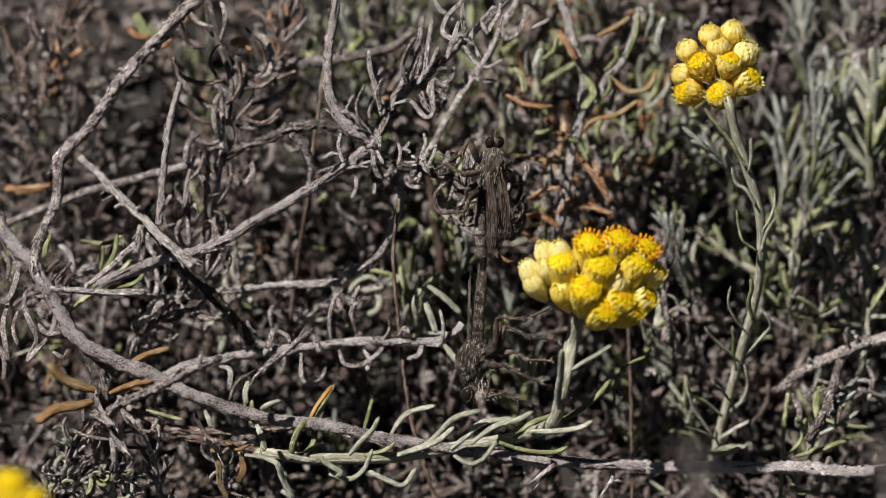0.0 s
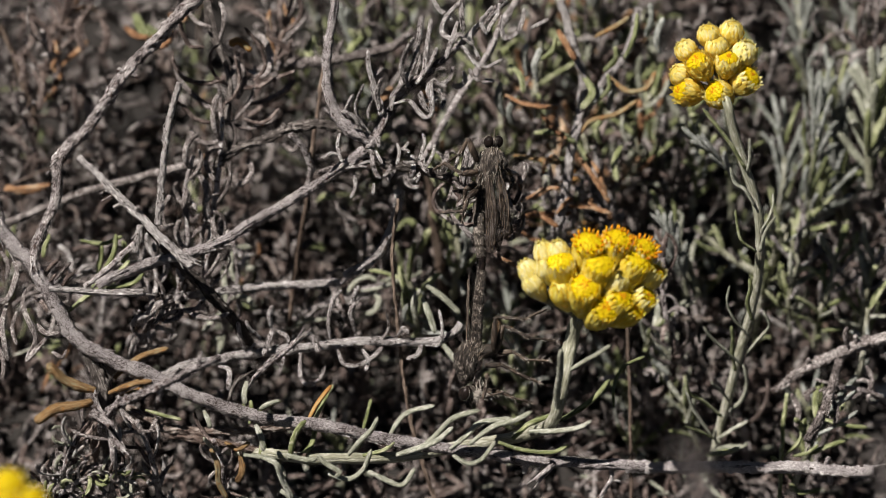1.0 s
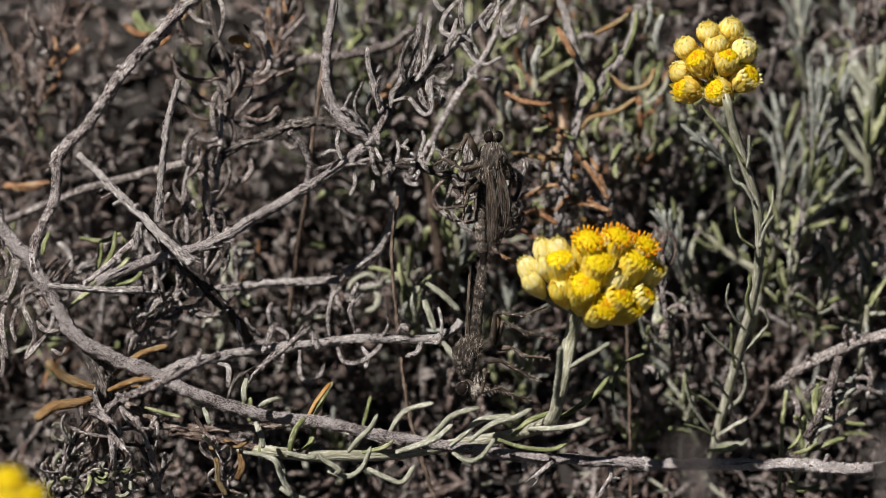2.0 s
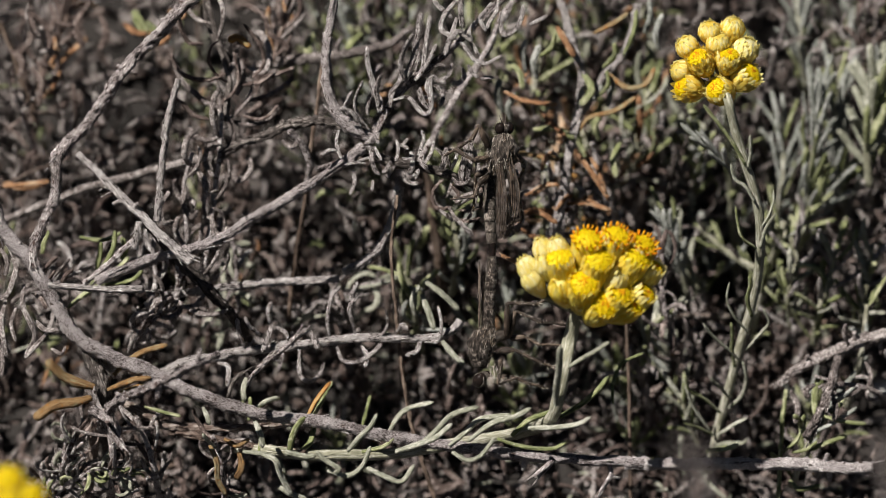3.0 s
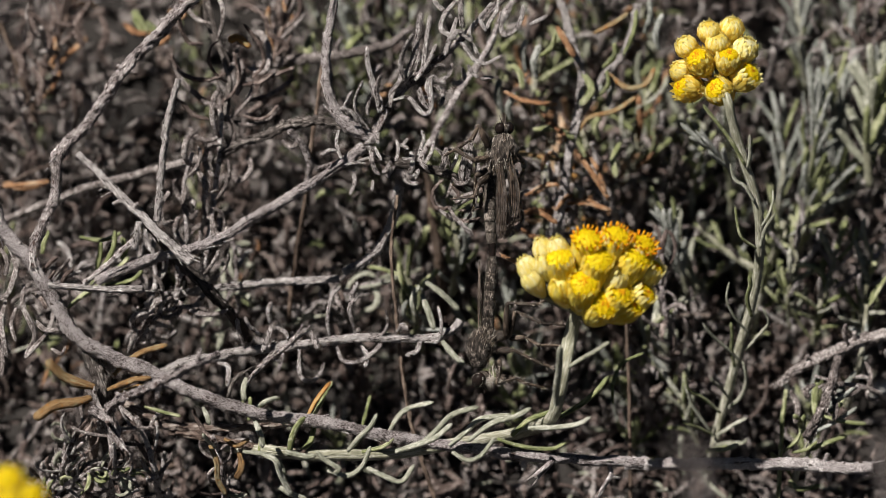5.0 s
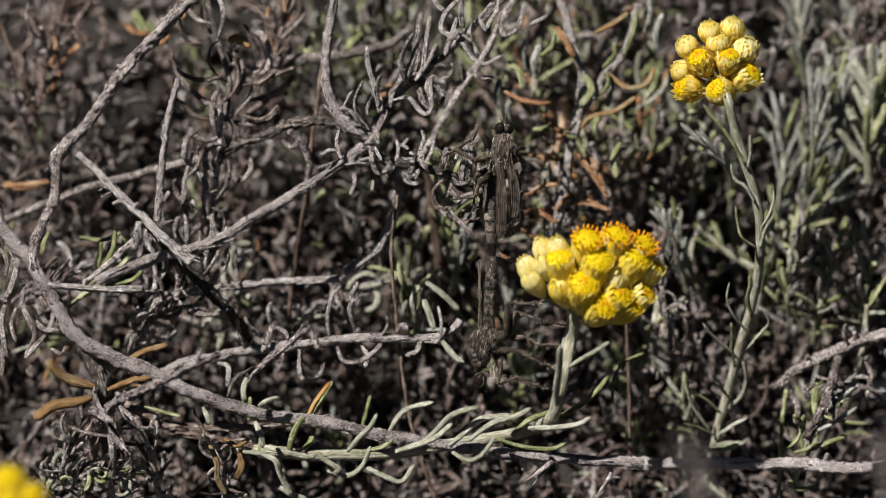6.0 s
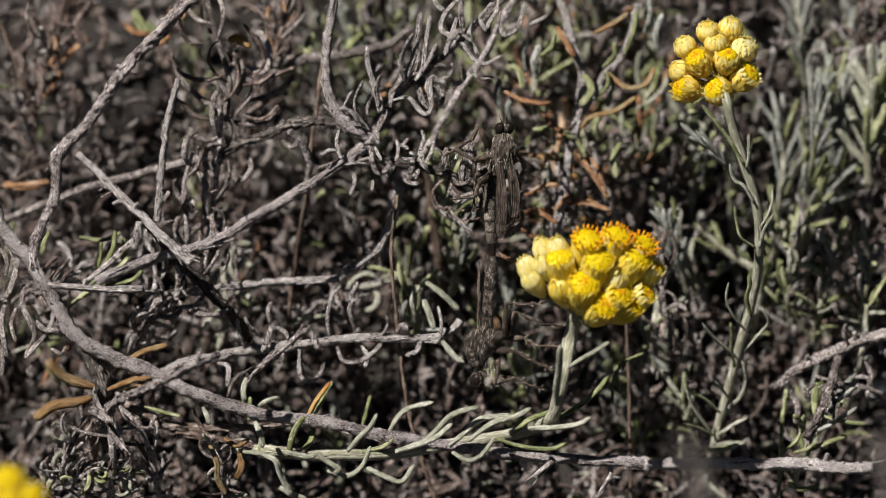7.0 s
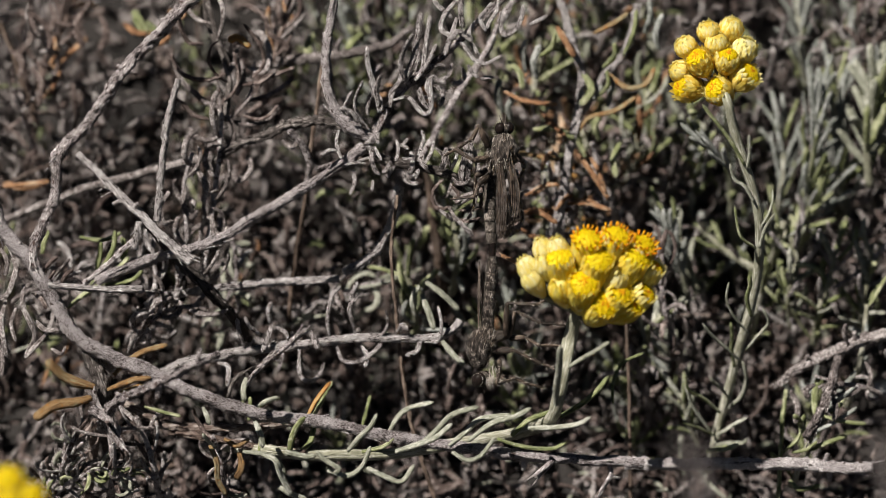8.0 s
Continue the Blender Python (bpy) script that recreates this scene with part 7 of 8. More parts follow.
for k, (row, w, m) in enumerate([
        ([(19.8, -25.9, 44), (19.6, -26.8, 49), (20, -27.9, 54.1), (20.1, -29.2, 60.2)], 1.3, 0), ([(21.7, -26.4, 53.6), (24.5, -26, 55.5), (26.9, -25.8, 57), (29, -25.4, 58.6)], 1.0, 0), ([(20.4, -24.2, 41.1), (24.3, -22.9, 43), (27.1, -21.5, 45), (29, -20.1, 47)], 1.2, 1), ([(14.9, -26.1, 40.1), (19.8, -27.1, 41), (23.7, -27.6, 42.2), (25.7, -27.4, 43.5)], 1.2, 0), ([(12, -25.3, 37.8), (14.9, -23.8, 40), (17.4, -23.2, 40.8), (20.4, -22.6, 41.7)], 1.1, 1),
        ([(4.5, -26.6, 37.7), (8.5, -25.8, 40.9), (12.4, -25.9, 42.4), (15.4, -25.7, 44.2)], 1.2, 0), ([(1.1, -26.4, 36.3), (4.5, -24.9, 39), (6.5, -24.1, 40.5), (12, -24, 41.4)], 1.2, 0), ([(-4.4, -26.4, 36.3), (-1.4, -25.9, 39.1), (1.6, -25.2, 42.3), (6.3, -25.6, 44.4)], 1.3, 0), ([(-8.3, -27.7, 36.1), (-5.3, -27.8, 37.4), (-1.4, -27.9, 39.3), (1.6, -27.3, 42)], 1.4, 0), ([(9.5, -26.4, 38), (13.4, -27.1, 36.9), (18.9, -27.4, 36.5), (21.9, -26.6, 37.7)], 1.0, 1),
        ([(-16.7, -26, 35), (-14.7, -25.9, 37.8), (-12.7, -25.8, 40.2), (-11.5, -25.5, 42.8)], 1.3, 0), ([(-9.4, -20, 34.9), (-7.9, -18.9, 37.1), (-5.9, -18.2, 38.5), (-1.6, -17.9, 39.6)], 1.1, 0), ([(-20.2, -27.2, 31.7), (-16.7, -28.6, 31.5), (-14.2, -28.3, 33.4), (-12.7, -27.1, 36.9)], 1.3, 0), ([(-13.3, -28.5, 33.2), (-9.3, -30, 31.9), (-7.1, -30.4, 31.7), (-5, -29, 34.3)], 1.2, 0), ([(1.6, -27.7, 36.1), (4, -29, 35.3), (6.5, -29.1, 36.2), (9, -27.9, 39.3)], 1.1, 0),
        ([(-27.1, -24.2, 32.4), (-26.7, -23.2, 35.1), (-25.7, -22.3, 37.6), (-24.2, -21.8, 39.3)], 1.2, 1), ([(-25.8, -23.3, 32), (-23.6, -20.9, 32.8), (-22.9, -18.5, 34), (-22.2, -16.1, 35.3)], 1.1, 1), ([(-23.3, -14.9, 33.5), (-21.7, -12.8, 35.7), (-20.7, -11.3, 37.3), (-19.7, -10.2, 38.4)], 1.0, 1), ([(-31.3, -22, 32.1), (-32.1, -20.1, 33.4), (-32.9, -18.4, 34.6), (-33.4, -17.3, 35.3)], 0.9, 1), ([(-35.2, -24.5, 33.7), (-30.2, -25.4, 33.3), (-28.2, -26.9, 31.7), (-28.2, -28.2, 30.2)], 1.1, 0), ([(-28.7, -28.9, 29.2), (-26.7, -29.6, 28.2), (-23.7, -30.1, 27.4)], 1.2, 0),
        ([(-22.2, -26.9, 35.5), (-20.7, -28, 34.5), (-18.2, -29.3, 33.6), (-19.2, -29.9, 33)], 1.1, 0), ([(-27.6, -26.9, 35.5), (-24.1, -27.4, 34.8), (-22.2, -27.3, 35)], 1.3, 0), ([(-14.3, -23.8, 33), (-10.3, -23.2, 33.9), (-8.4, -22, 35.5)], 1.0, 1)]):
    leaf_on(low_plant, LOW, row, w, GREEN_LEAF if m else FELT_LEAF, k * 2.3)

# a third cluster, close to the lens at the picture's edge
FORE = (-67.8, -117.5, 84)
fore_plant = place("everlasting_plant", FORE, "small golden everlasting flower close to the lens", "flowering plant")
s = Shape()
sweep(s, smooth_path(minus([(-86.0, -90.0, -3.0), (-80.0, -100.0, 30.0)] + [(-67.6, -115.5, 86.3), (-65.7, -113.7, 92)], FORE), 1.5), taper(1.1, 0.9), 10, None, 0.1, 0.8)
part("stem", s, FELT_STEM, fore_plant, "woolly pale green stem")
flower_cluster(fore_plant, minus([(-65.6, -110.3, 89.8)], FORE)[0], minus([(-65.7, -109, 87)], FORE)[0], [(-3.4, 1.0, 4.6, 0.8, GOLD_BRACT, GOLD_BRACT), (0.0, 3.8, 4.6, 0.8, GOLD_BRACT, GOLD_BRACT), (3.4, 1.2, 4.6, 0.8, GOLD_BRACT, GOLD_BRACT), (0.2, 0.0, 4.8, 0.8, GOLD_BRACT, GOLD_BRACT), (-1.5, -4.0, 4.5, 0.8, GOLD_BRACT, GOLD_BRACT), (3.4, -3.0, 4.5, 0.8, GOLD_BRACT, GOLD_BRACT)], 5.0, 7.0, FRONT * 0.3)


# ---- robber flies, mating tail to tail ----
FLY = material("grey_brown_fur", [(0.009, 0.007, 0.006), (0.045, 0.036, 0.03), (0.14, 0.118, 0.1), (0.4, 0.35, 0.31)], 0.5, 3.4, 0.7, 0.6, 0.8)
FLY_GREY = material("dusty_grey_plate", [(0.01, 0.008, 0.006), (0.042, 0.034, 0.028), (0.1, 0.084, 0.071), (0.28, 0.245, 0.215)], 0.5, 3.8, 0.6, 0.55, 0.5)
FLY_DARK = material("dark_plate", [(0.015, 0.012, 0.01), (0.05, 0.04, 0.032), (0.14, 0.11, 0.09)], 0.5, 3.5, 0.6, 0.4, 0.5)
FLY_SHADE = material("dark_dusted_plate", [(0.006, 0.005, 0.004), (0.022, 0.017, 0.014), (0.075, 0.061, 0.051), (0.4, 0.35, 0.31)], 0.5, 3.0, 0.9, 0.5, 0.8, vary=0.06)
EYE_BLACK = material("black_eye", [(0.006, 0.005, 0.005), (0.016, 0.011, 0.009)], 1, 4, 1, 0.12, 0.02)
DARK_LEG = material("dark_leg", [(0.01, 0.008, 0.006), (0.035, 0.025, 0.019), (0.14, 0.105, 0.08)], 0.2, 3, 0.6, 0.45, 0.4)
BRISTLE = material("pale_bristle", [(0.24, 0.205, 0.175), (0.42, 0.375, 0.33), (0.58, 0.54, 0.49)], 0.2, 3, 0.6, 0.5, 0.1)
BROWN_HAIR = material("brown_hair", [(0.03, 0.021, 0.015), (0.1, 0.075, 0.056), (0.3, 0.24, 0.19)], 0.2, 3, 0.6, 0.5, 0.1)


def wing_surface():
    m = material("smoky_wing", [(0.018, 0.013, 0.011), (0.06, 0.046, 0.038), (0.13, 0.105, 0.088), (0.28, 0.235, 0.2)], 0.3, 2.4, 0.6, 0.25, 0.8)
    m.node_tree.nodes["Principled BSDF"].inputs["Alpha"].default_value = 0.42
    return m


WING = wing_surface()


def hairs(parent, name, spots, length, mat, spread=0.35, r=0.05, seed=1, label="", droop=0.0):
    """A coat of bristles: spots are (root, direction)."""
    q = random.Random(seed)
    s = Shape()
    for root, way in spots:
        w = (Vector(way).normalized() + Vector([q.uniform(-spread, spread) for _ in range(3)])).normalized()
        ln = length * q.uniform(0.6, 1.25)
        a = Vector(root)
        sweep(s, [a, a + w * ln * 0.55 + Vector((0, 0, -droop * ln * 0.2)), a + w * ln + Vector((0, 0, -droop * ln * 0.6))], lambda t: r * (1 - 0.8 * t), 4)
    return tagged(part(name, s, mat, parent, label), kind="stuff")


def leg(fly, points, spines=10, r=(0.6, 0.4, 0.24), seed=0, mat=None):
    """Thigh, shin and a beaded foot with claws; points: hip, knee, ankle, toe."""
    q = random.Random(seed)
    a, b, c, d = [Vector(p) for p in points]
    s = Shape()
    sweep(s, smooth_path([a, (a + b) / 2 + FRONT * 0.15, b], 0.4), lambda t: r[0] * (0.75 + 0.4 * math.sin(math.pi * min(1, t * 1.1))), 9, None, 0.15, 2)
    ob = part("leg", s, mat or DARK_LEG, fly)
    s = Shape()
    sweep(s, smooth_path([b, (b + c) / 2 - FRONT * 0.1, c], 0.4), lambda t: r[1] * (0.8 + 0.25 * t), 8, None, 0.15, 2)
    part("shin", s, mat or DARK_LEG, ob)
    s = Shape()
    foot = smooth_path([c, (c + d) / 2 + UP * 0.12, d], 0.14)
    sweep(s, foot, lambda t: r[2] * (0.75 + 0.35 * abs(math.sin(t * math.pi * 5))), 7)
    for k in (-1, 1):
        w = (d - c).normalized()
        sweep(s, [d, d + w * 0.4 + X * 0.0 + UP * 0.2 * k, d + w * 0.6 + UP * 0.15 * k - UP * 0.15], taper(0.09, 0.03), 5)
    part("foot", s, mat or DARK_LEG, ob)
    spots = []
    for k in range(spines):
        t = q.random()
        lo, hi = (b, c) if k % 3 else (c, d)
        p = lo + (hi - lo) * t
        o = (UP * q.uniform(-1, 1) + FRONT * q.uniform(-0.3, 1) + X * q.uniform(-0.5, 0.5)).normalized()
        spots.append((p, o + (hi - lo).normalized() * 0.6))
    if spots:
        hairs(ob, "leg_bristle", spots, 1.15, BRISTLE, 0.25, 0.05, seed)
    return ob


def wing(fly, points, width, outward):
    """A narrow veined wing folded along the body; outward: the way its upper side looks."""
    s = Shape()
    path = smooth_path(points, 0.4)
    shape = lambda t: width / 2 * (0.25 + 0.75 * min(1, t * 2.6) ** 0.7) * math.sqrt(max(0.01, 1 - max(0, (t - 0.6) / 0.4) ** 2.2))
    sweep(s, path, shape, 12, lambda q: (math.cos(q), 0.035 * math.sin(q)), up=outward)
    ob = part("wing", s, WING, fly, "smoky brown veined wing")
    fr = frames(path, outward)
    n = len(path)
    for k, (f0, f1, lo, hi) in enumerate([(-0.95, -0.9, 0.0, 0.93), (0.1, -0.55, 0.0, 0.92), (0.1, -0.15, 0.05, 0.96), (0.2, 0.3, 0.05, 0.93), (0.3, 0.75, 0.08, 0.8)]):
        q = Shape()
        pts = []
        for i in range(int(lo * n), max(int(lo * n) + 3, int(hi * n))):
            t = i / (n - 1)
            pts.append(path[i] + fr[i][2] * shape(t) * (f0 + (f1 - f0) * min(1, t * 1.4)) + fr[i][1] * 0.05)
        sweep(q, pts, lambda t: 0.085 if k == 0 else 0.06, 5)
        part("vein", q, DARK_LEG, ob)
    return ob


def abdomen(fly, points, r0, r1, count, fringe=True, seed=0, mat=None):
    """Ring after ring, each with a pale hind edge and a dark base."""
    path = smooth_path(points, 0.12)
    n = len(path)
    for k in range(count):
        i0, i1 = int(k * (n - 1) / count), int((k + 1) * (n - 1) / count)
        t0 = k / count
        r = r0 + (r1 - r0) * t0
        s = Shape()
        sweep(s, path[i0:i1 + 1], lambda t: r * (0.93 + 0.1 * math.sin(math.pi * t)), 14, lambda a: (math.cos(a), 0.85 * math.sin(a)), 0.06, 2, seed=k)
        seg = part("abdomen_ring", s, mat or FLY_GREY, fly)
        s = Shape()
        sweep(s, path[max(0, i1 - 3):i1 + 1], lambda t: r * 0.985, 14, lambda a: (math.cos(a), 0.85 * math.sin(a)))
        part("ring_edge", s, FLY_DARK, seg)
    if fringe:
        q = random.Random(seed)
        fr = frames(path)
        spots = []
        for k in range(90):
            i = q.randrange(0, n - 1)
            a = q.uniform(0, 6.28)
            o = fr[i][1] * math.sin(a) + fr[i][2] * math.cos(a)
            r = (r0 + (r1 - r0) * i / n) * 0.9
            spots.append((path[i] + o * r, o + fr[i][0] * 0.8))
        hairs(fly, "abdomen_hair", spots, 0.5, BRISTLE, 0.3, 0.022, seed)


def fur_on(centre, axes, count, seed, turn=None, lie=0.9):
    q = random.Random(seed)
    out = []
    for k in range(count):
        v = Vector((q.gauss(0, 1), q.gauss(0, 1), q.gauss(0, 1))).normalized()
        p = Vector((v.x * axes[0], v.y * axes[1], v.z * axes[2])) * 0.96
        nrm = Vector((v.x / axes[0], v.y / axes[1], v.z / axes[2]))
        if turn:
            p, nrm = turn @ p, turn @ nrm
        back = (turn @ Vector((0, 0, -1))) if turn else Vector((0, 0, -1))
        out.append((Vector(centre) + p, nrm.normalized() * 0.45 + back * lie))
    return out


def fly_head(fly, centre, right, forward, top, size=1.0, seed=0, rim=0.0):
    """A wide head: two bulging eyes on either side, with rim a pale ring of that radius round them for their gloss, a
    bearded face, two feelers.
    """
    c, r, f = Vector(centre), Vector(right).normalized(), Vector(forward)
    f = (f - r * f.dot(r)).normalized()
    t = r.cross(f)
    if t.dot(Vector(top)) < 0:
        t = -t
    turn = Matrix((r, f, t)).transposed()
    s = Shape()
    blob(s, c, (1.4 * size, 0.85 * size, 1.1 * size), turn, 8, 14, 0.08)
    head = part("head", s, FLY, fly)
    s = Shape()
    blob(s, c + f * 0.5 * size - t * 0.25 * size, (0.75 * size, 0.65 * size, 0.95 * size), turn, 8, 12, 0.1)
    part("face", s, FLY_GREY, head, "pale dusted face")
    for k in (-1, 1):
        s = Shape()
        blob(s, c + (r * k * 0.9 + f * 0.12 + t * 0.12) * size, (0.92 * size, 1.02 * size, 1.2 * size), turn, 12, 18)
        eye_ball = part("eye", s, EYE_BLACK, head, "glossy black compound eye")
        if rim:
            # gloss along the eye's outline, modelled as a pale ring
            s = Shape()
            ring = [c + (r * k * 1.25 + f * (0.12 + 0.84 * math.cos(a / 12 * math.pi)) + t * (0.12 + 1.0 * math.sin(a / 12 * math.pi))) * size for a in range(25)]
            sweep(s, ring, lambda x: rim, 6, up=r)
            part("eye_rim", s, BRISTLE, eye_ball, "pale edge of the eye")
        s = Shape()
        a = c + (f * 0.75 + t * 0.55 + r * 0.2 * k) * size
        sweep(s, [a, a + f * 0.5 + t * 0.3 + r * 0.15 * k, a + f * 0.9 + t * 0.55 + r * 0.3 * k, a + f * 1.5 + t * 0.85 + r * 0.35 * k], lambda x: 0.15 - 0.11 * x, 6)
        part("antenna", s, FLY_DARK, head)
    q = random.Random(seed)
    spots = [(c + (f * 0.9 + r * q.uniform(-0.6, 0.6) + t * q.uniform(-1.0, 0.25)) * size, f - t * 0.5) for k in range(110)]
    hairs(head, "beard", spots, 1.5, BRISTLE, 0.4, 0.035, seed, "whitish bristly beard")
    return head


JOINT = (8.5, -4.6, 62.1)


def from_joint(points):
    return minus(points, JOINT)


upper_fly = place("robber_fly", JOINT, "grey-brown hairy robber fly clinging head up to a twig", "insect", "mating flies")
s = Shape()
thorax = from_joint([face(10.8, 20.0, -4.0), face(10.5, 17.2, -5.5), face(10.0, 13.5, -5.0)])
sweep(s, smooth_path(thorax, 0.3), lambda t: 2.6 * math.sqrt(max(0.1, 1 - (2 * t - 1) ** 2 * 0.9)), 20, None, 0.16, 1.6, 0.25)
part("thorax", s, FLY, upper_fly, "hairy striped grey-brown thorax")
turn = (thorax[0] - thorax[2]).to_track_quat("Z", "Y").to_matrix()
hairs(upper_fly, "thorax_hair", fur_on(thorax[1], (2.5, 2.4, 3.6), 300, 3, turn, 1.6), 1.25, BROWN_HAIR, 0.4, 0.06, 3)
hairs(upper_fly, "thorax_hair", fur_on(thorax[1], (2.5, 2.4, 3.6), 210, 4, turn, 1.6), 1.3, BRISTLE, 0.4, 0.055, 4)
s = Shape()
for k in (-1, 0.05, 1):
    sweep(s, smooth_path([thorax[0] + FRONT * 1.5 + X * 0.5 * k, thorax[1] + FRONT * 2.5 + X * 0.95 * k, thorax[2] + FRONT * 1.6 + X * 0.7 * k], 0.5), lambda t: 0.34 * math.sin(math.pi * (0.1 + 0.8 * t)), 7, lambda a: (math.cos(a), 0.5 * math.sin(a)), 0.3, 2, up=FRONT)
part("thorax_stripe", s, FLY_DARK, upper_fly)
abdomen(upper_fly, from_joint([face(8.8, 14.5, -4.0), face(8.3, 10.1, -4.6), face(8.3, 5.6, -5.0), face(8.7, 0.9, -5.0)]), 1.15, 0.9, 7, True, 5)
s = Shape()
sweep(s, smooth_path(from_joint([face(8.7, 1.1, -5.0), face(8.8, -0.4, -5.0), face(8.6, -2.7, -5.0)]), 0.25), lambda t: 0.78 * (1 - 0.35 * t), 12, None, 0.25, 2.5, 0.3)
part("tail_tip", s, EYE_BLACK, upper_fly, "shiny black tail tip")
fly_head(upper_fly, from_joint([face(10.9, 21.2, -5.0)])[0], X * 0.92 + FRONT * -0.38 + UP * 0.05, UP * 0.6 + FRONT * -0.75 + X * 0.15, UP * 0.7 + FRONT * 0.7, 0.98, 6)
hairs(upper_fly, "neck_beard", [(p, p - from_joint([face(10.9, 20.6, -5.0)])[0] + X * -0.3) for p in from_joint([face(9.2, 20.9, -6.0), face(9.3, 20.8, -5.7), face(9.4, 20.7, -5.4), face(9.5, 20.6, -5.1), face(9.2, 20.5, -4.8), face(9.3, 20.4, -6.0), face(9.4, 20.3, -5.7), face(9.5, 20.2, -5.4), face(9.2, 20.1, -5.1), face(9.3, 20.0, -4.8), face(9.4, 19.9, -6.0), face(9.5, 19.8, -5.7)])], 0.8, BRISTLE, 0.5, 0.04, 12, "whitish bristles behind the head")
wing(upper_fly, from_joint([face(10.0, 15.3, -7.9), face(10.3, 11.1, -8.0), face(10.4, 6.1, -7.4), face(10.0, 1.7, -6.6)]), 2.1, FRONT * 0.95 + X * -0.25)
wing(upper_fly, from_joint([face(11.8, 15.5, -7.6), face(12.4, 11.6, -7.4), face(12.3, 7.1, -6.8), face(10.8, 1.7, -6.2)]), 2.6, FRONT * 0.85 + X * 0.45)
for k, row in enumerate([
        [face(8.0, 18.0, -7.0), face(6.4, 22.0, -8.0), face(5.0, 19.2, -7.0), face(3.0, 18.0, -4.0)],
        [face(8.0, 16.1, -7.0), face(5.4, 15.7, -9.0), face(2.2, 17.6, -6.0), face(0.4, 16.5, -4.0)],
        [face(8.0, 12.9, -6.0), face(6.3, 11.5, -8.0), face(5.7, 9.1, -8.0), face(1.6, 8.8, -6.0)],
        [face(12.8, 16.6, -5.0), face(13.9, 15.7, -4.0), face(14.4, 14.2, -3.5), face(13.5, 12.4, -3.0)],
        [face(7.8, 14.1, -6.0), face(5.8, 12.9, -6.0), face(5.7, 9.3, -5.0), face(5.2, 6.7, -3.0)],
        [face(12.1, 12.1, -4.0), face(13.5, 8.3, -5.0), face(14.0, 5.3, -4.0), face(12.0, 4.5, -3.0)]]):
    leg(upper_fly, from_joint(row), 24, (0.55, 0.4, 0.26), 11 + k)

lower_fly = place("robber_fly", JOINT, "grey-brown robber fly hanging head down by its tail", "insect", "mating flies")
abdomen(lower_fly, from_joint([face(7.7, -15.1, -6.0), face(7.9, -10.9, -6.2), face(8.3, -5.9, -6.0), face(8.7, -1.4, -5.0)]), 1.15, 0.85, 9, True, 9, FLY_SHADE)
s = Shape()
low_thorax = from_joint([face(7.8, -14.5, -6.0), face(6.1, -16.8, -6.5), face(6.2, -21.0, -6.5)])
sweep(s, smooth_path(low_thorax, 0.3), lambda t: 2.15 * math.sqrt(max(0.15, 1 - (2 * t - 1) ** 2 * 0.85)), 20, None, 0.25, 1.6, 0.25)
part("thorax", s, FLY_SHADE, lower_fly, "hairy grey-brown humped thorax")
s = Shape()
sweep(s, smooth_path(from_joint([face(7.8, -15.9, -5.5), face(9.6, -15.6, -6.0), face(11.4, -15.1, -6.0)]), 0.4), lambda t: 1.1 * (1 - 0.3 * t), 12, None, 0.3, 1.6, 0.2)
part("breast", s, FLY_DARK, lower_fly, "dark brown breast plates")
turn = (low_thorax[2] - low_thorax[0]).to_track_quat("Z", "Y").to_matrix()
hump = (low_thorax[0] + low_thorax[1] * 2 + low_thorax[2]) / 4
hairs(lower_fly, "thorax_hair", fur_on(hump, (2.2, 2.1, 3.6), 260, 7, turn, 1.2), 1.1, BROWN_HAIR, 0.5, 0.06, 7)
hairs(lower_fly, "thorax_hair", fur_on(hump, (2.2, 2.1, 3.6), 110, 8, turn, 1.2), 1.1, BRISTLE, 0.5, 0.05, 8)
fly_head(lower_fly, from_joint([face(6.5, -22.8, -7.0)])[0], FRONT * 0.82 + X * -0.5 + UP * -0.1, X * 0.75 + UP * -0.6 + FRONT * 0.2, X * -0.6 + UP * -0.7, 1.2, 10, 0.12)
hairs(lower_fly, "face_beard", [(p, X * 0.3 + UP * -0.8 + FRONT * 0.5) for p in from_joint([face(7.4, -20.2, -6.0), face(8.1, -20.7, -6.4), face(8.8, -21.2, -6.8), face(9.5, -21.7, -7.2), face(8.0, -22.2, -7.6), face(8.7, -22.7, -8.0), face(9.4, -23.2, -6.0), face(7.9, -23.7, -6.4), face(8.6, -20.2, -6.8), face(9.3, -20.7, -7.2), face(7.8, -21.2, -7.6), face(8.5, -21.7, -8.0), face(9.2, -22.2, -6.0), face(7.7, -22.7, -6.4), face(8.4, -23.2, -6.8), face(9.1, -23.7, -7.2), face(7.6, -20.2, -7.6), face(8.3, -20.7, -8.0), face(9.0, -21.2, -6.0), face(7.5, -21.7, -6.4), face(8.2, -22.2, -6.8), face(8.9, -22.7, -7.2), face(7.4, -23.2, -7.6), face(8.1, -23.7, -8.0), face(8.8, -20.2, -6.0), face(9.5, -20.7, -6.4), face(8.0, -21.2, -6.8), face(8.7, -21.7, -7.2), face(9.4, -22.2, -7.6), face(7.9, -22.7, -8.0), face(8.6, -23.2, -6.0), face(9.3, -23.7, -6.4), face(7.8, -20.2, -6.8), face(8.5, -20.7, -7.2), face(9.2, -21.2, -7.6), face(7.7, -21.7, -8.0), face(8.4, -22.2, -6.0), face(9.1, -22.7, -6.4), face(7.6, -23.2, -6.8), face(8.3, -23.7, -7.2)])], 1.5, BRISTLE, 0.6, 0.05, 13, "grey bristly beard under the face")
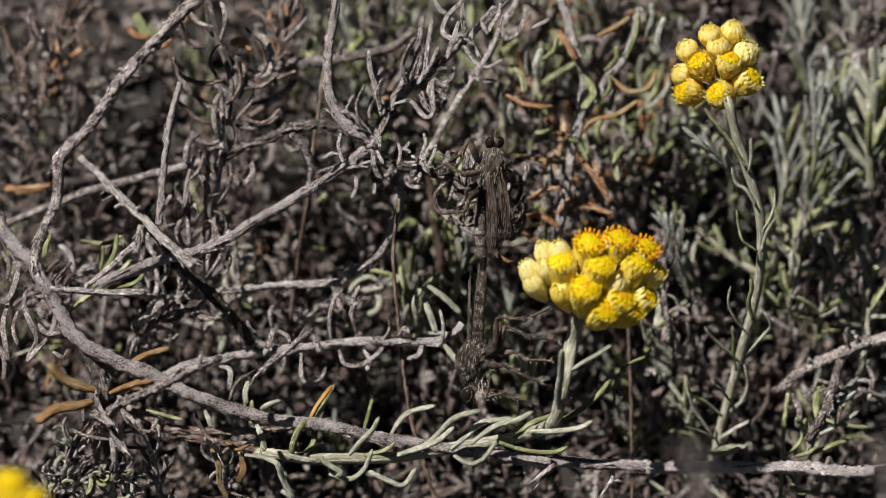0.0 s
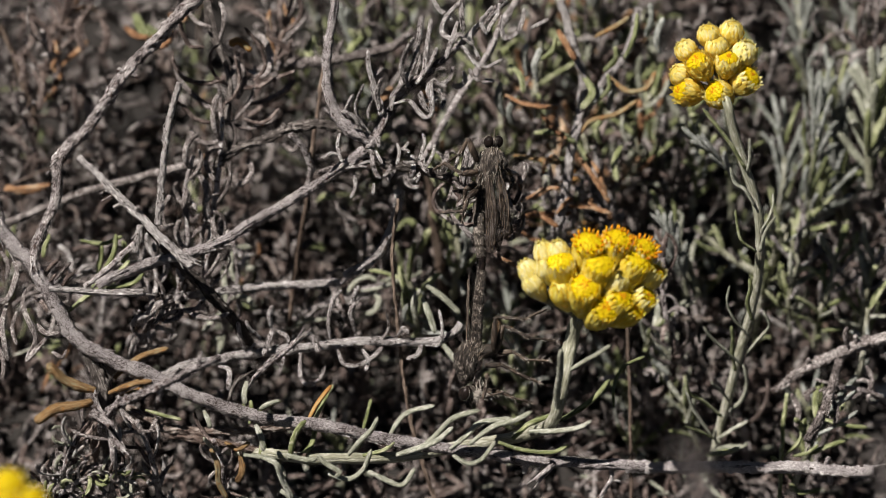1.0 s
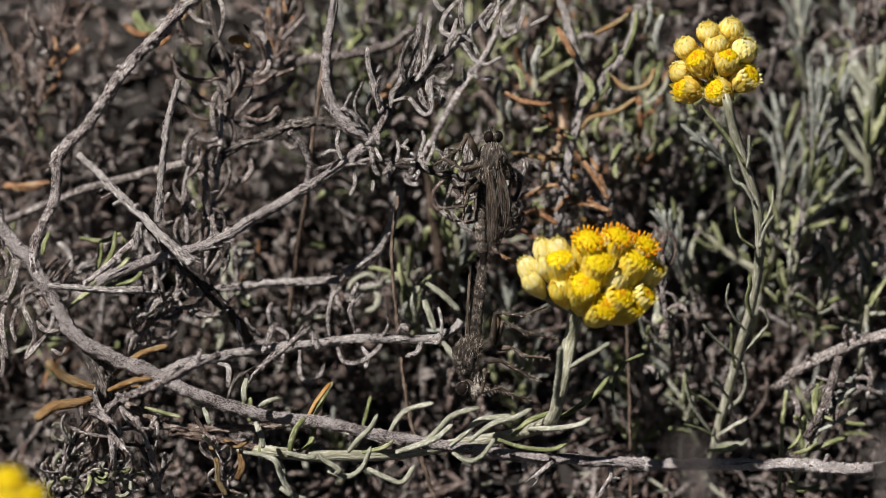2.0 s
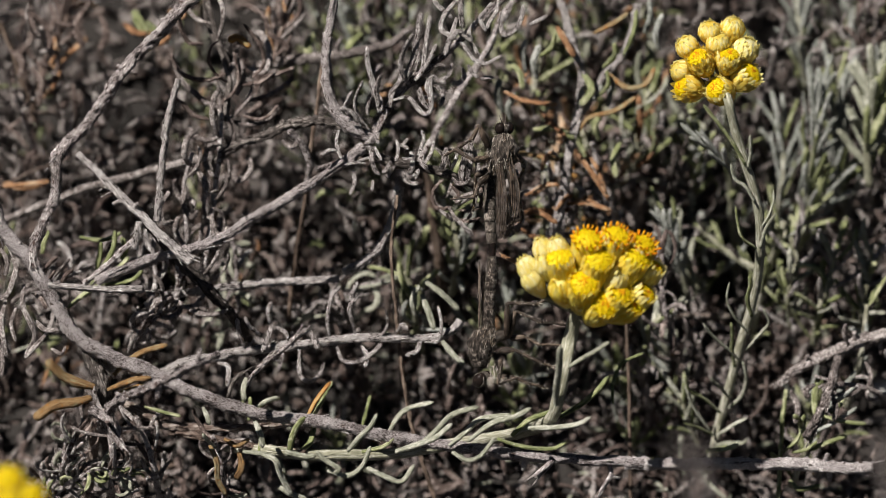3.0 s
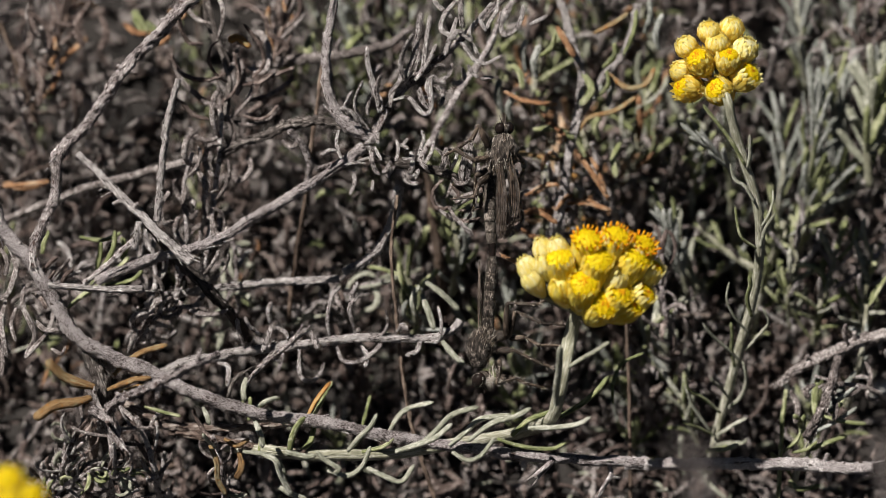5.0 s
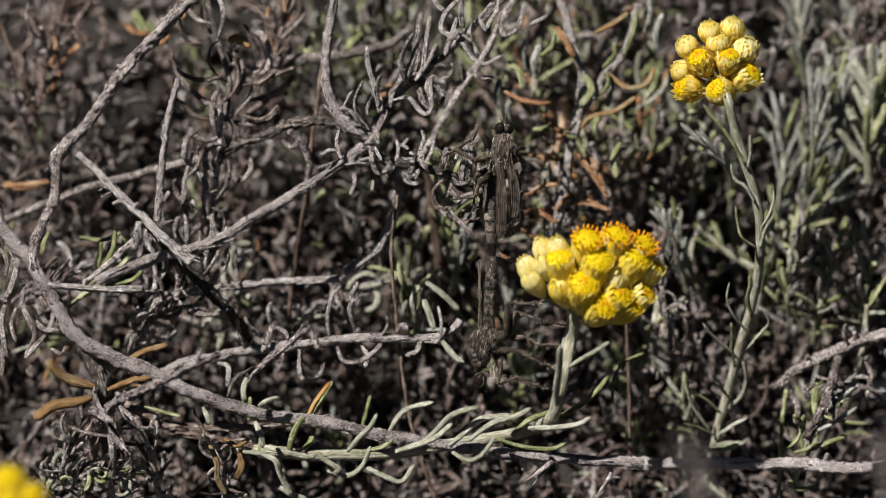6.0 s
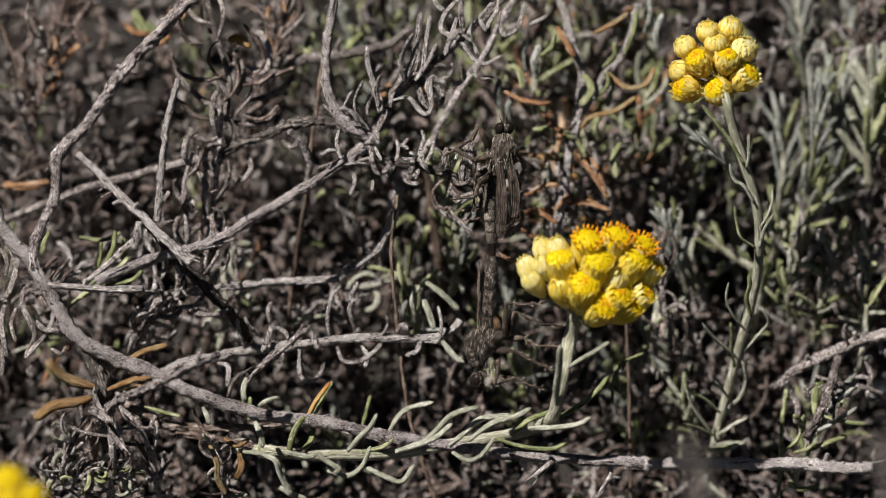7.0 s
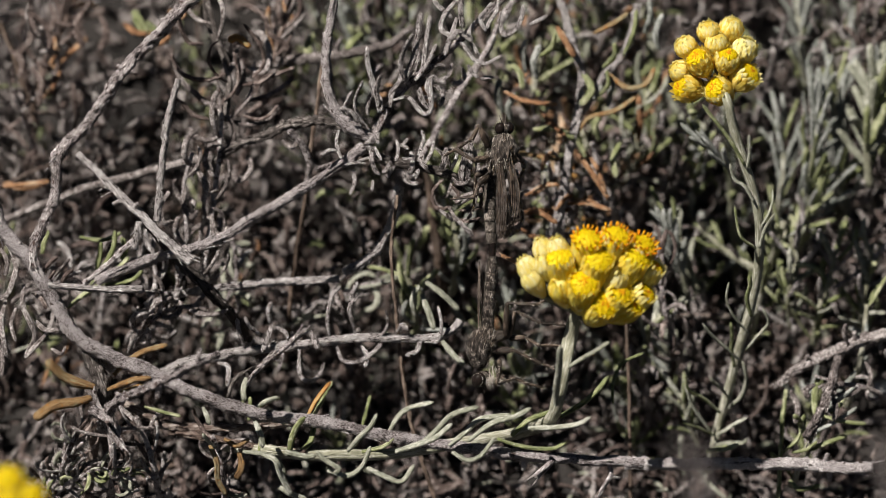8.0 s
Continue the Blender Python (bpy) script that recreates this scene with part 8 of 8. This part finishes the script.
wing(lower_fly, from_joint([face(6.2, -14.1, -7.0), face(6.3, -8.9, -7.0), face(6.5, -1.7, -6.0)]), 0.9, X * -0.9 + FRONT * 0.4)
wing(lower_fly, from_joint([face(6.6, -14.3, -5.0), face(6.9, -8.9, -5.0), face(7.3, -2.9, -4.5)]), 1.6, X * -0.95 + FRONT * -0.2)
for k, row in enumerate([
        [face(10.9, -15.5, -7.0), face(11.2, -9.6, -8.0), face(16.4, -10.0, -9.0), face(20.2, -8.2, -8.0)],
        [face(11.4, -15.5, -6.0), face(12.6, -11.0, -7.0), face(17.3, -13.3, -8.0), face(22.2, -13.9, -7.0)],
        [face(11.6, -15.9, -5.0), face(14.2, -15.7, -6.0), face(16.9, -17.2, -6.0), face(20.9, -17.4, -5.0)],
        [face(9.6, -18.2, -7.5), face(12.2, -18.0, -8.5), face(17.2, -20.5, -8.0), face(19.4, -21.4, -7.0)],
        [face(9.6, -20.0, -9.0), face(10.0, -20.0, -9.5), face(9.2, -24.0, -9.5), face(12.8, -22.9, -9.0)],
        [face(9.4, -22.8, -7.0), face(12.1, -22.8, -7.5), face(14.6, -24.0, -7.0), face(17.4, -24.8, -6.0)]]):
    leg(lower_fly, from_joint(row), 30, (0.5, 0.38, 0.25), 21 + k)


def swayed(base, angle, right=0.0, up=0.0):
    """A thing's pose: its base moved by tenths of a millimetre along the shrub's face, and turned by an angle in radians in that face."""
    at = Vector(base) * MM + X * (right * 1e-4) + UP * (up * 1e-4)
    return Matrix.Translation(at) @ Matrix.Rotation(angle, 4, FRONT)


def motions():
    walk(upper_fly, [(0.0, swayed(JOINT, 0.004, -20, -19)), (0.5, swayed(JOINT, 0, -20, -19)), (1.0, swayed(JOINT, 0.004, -20, -18)), (1.7, swayed(JOINT, 0, -20, -18)), (2.1, swayed(JOINT, 0.02, -14, -12)),
                     (2.5, swayed(JOINT, -0.01, -3, -2)), (2.8, swayed(JOINT, 0, 0, 0)), (8.0, swayed(JOINT, 0, 0, 0))])
    swing = [(0.0, 0.004), (0.5, 0.0), (1.0, -0.006), (1.5, 0.009), (1.7, 0.0), (2.3, -0.06), (2.8, -0.045), (3.0, 0.023), (3.5, 0.028), (4.0, 0.0), (4.5, 0.0), (5.2, 0.02), (6.0, 0.023), (6.5, 0.005), (7.0, 0.0), (7.5, 0.009), (8.0, 0.014)]
    shift = {0.0: (-20, -19), 0.5: (-20, -19), 1.0: (-20, -18), 1.5: (-20, -18), 1.7: (-20, -18), 2.3: (-9, -7)}
    walk(lower_fly, [(t, swayed(JOINT, a, *shift.get(t, (0, 0)))) for t, a in swing])
    breeze = [(0.0, 0.0005), (0.5, 0.0045), (1.0, 0.002), (1.5, -0.005), (2.1, 0.002), (3.0, -0.003), (3.5, 0.0015), (4.0, 0.0), (4.5, 0.0), (5.2, -0.002), (6.0, -0.003), (6.5, 0.0015), (7.0, 0.0015), (7.5, 0.0), (8.0, 0.0)]
    walk(tall_plant, [(t, swayed(TALL, a)) for t, a in breeze])


motions()
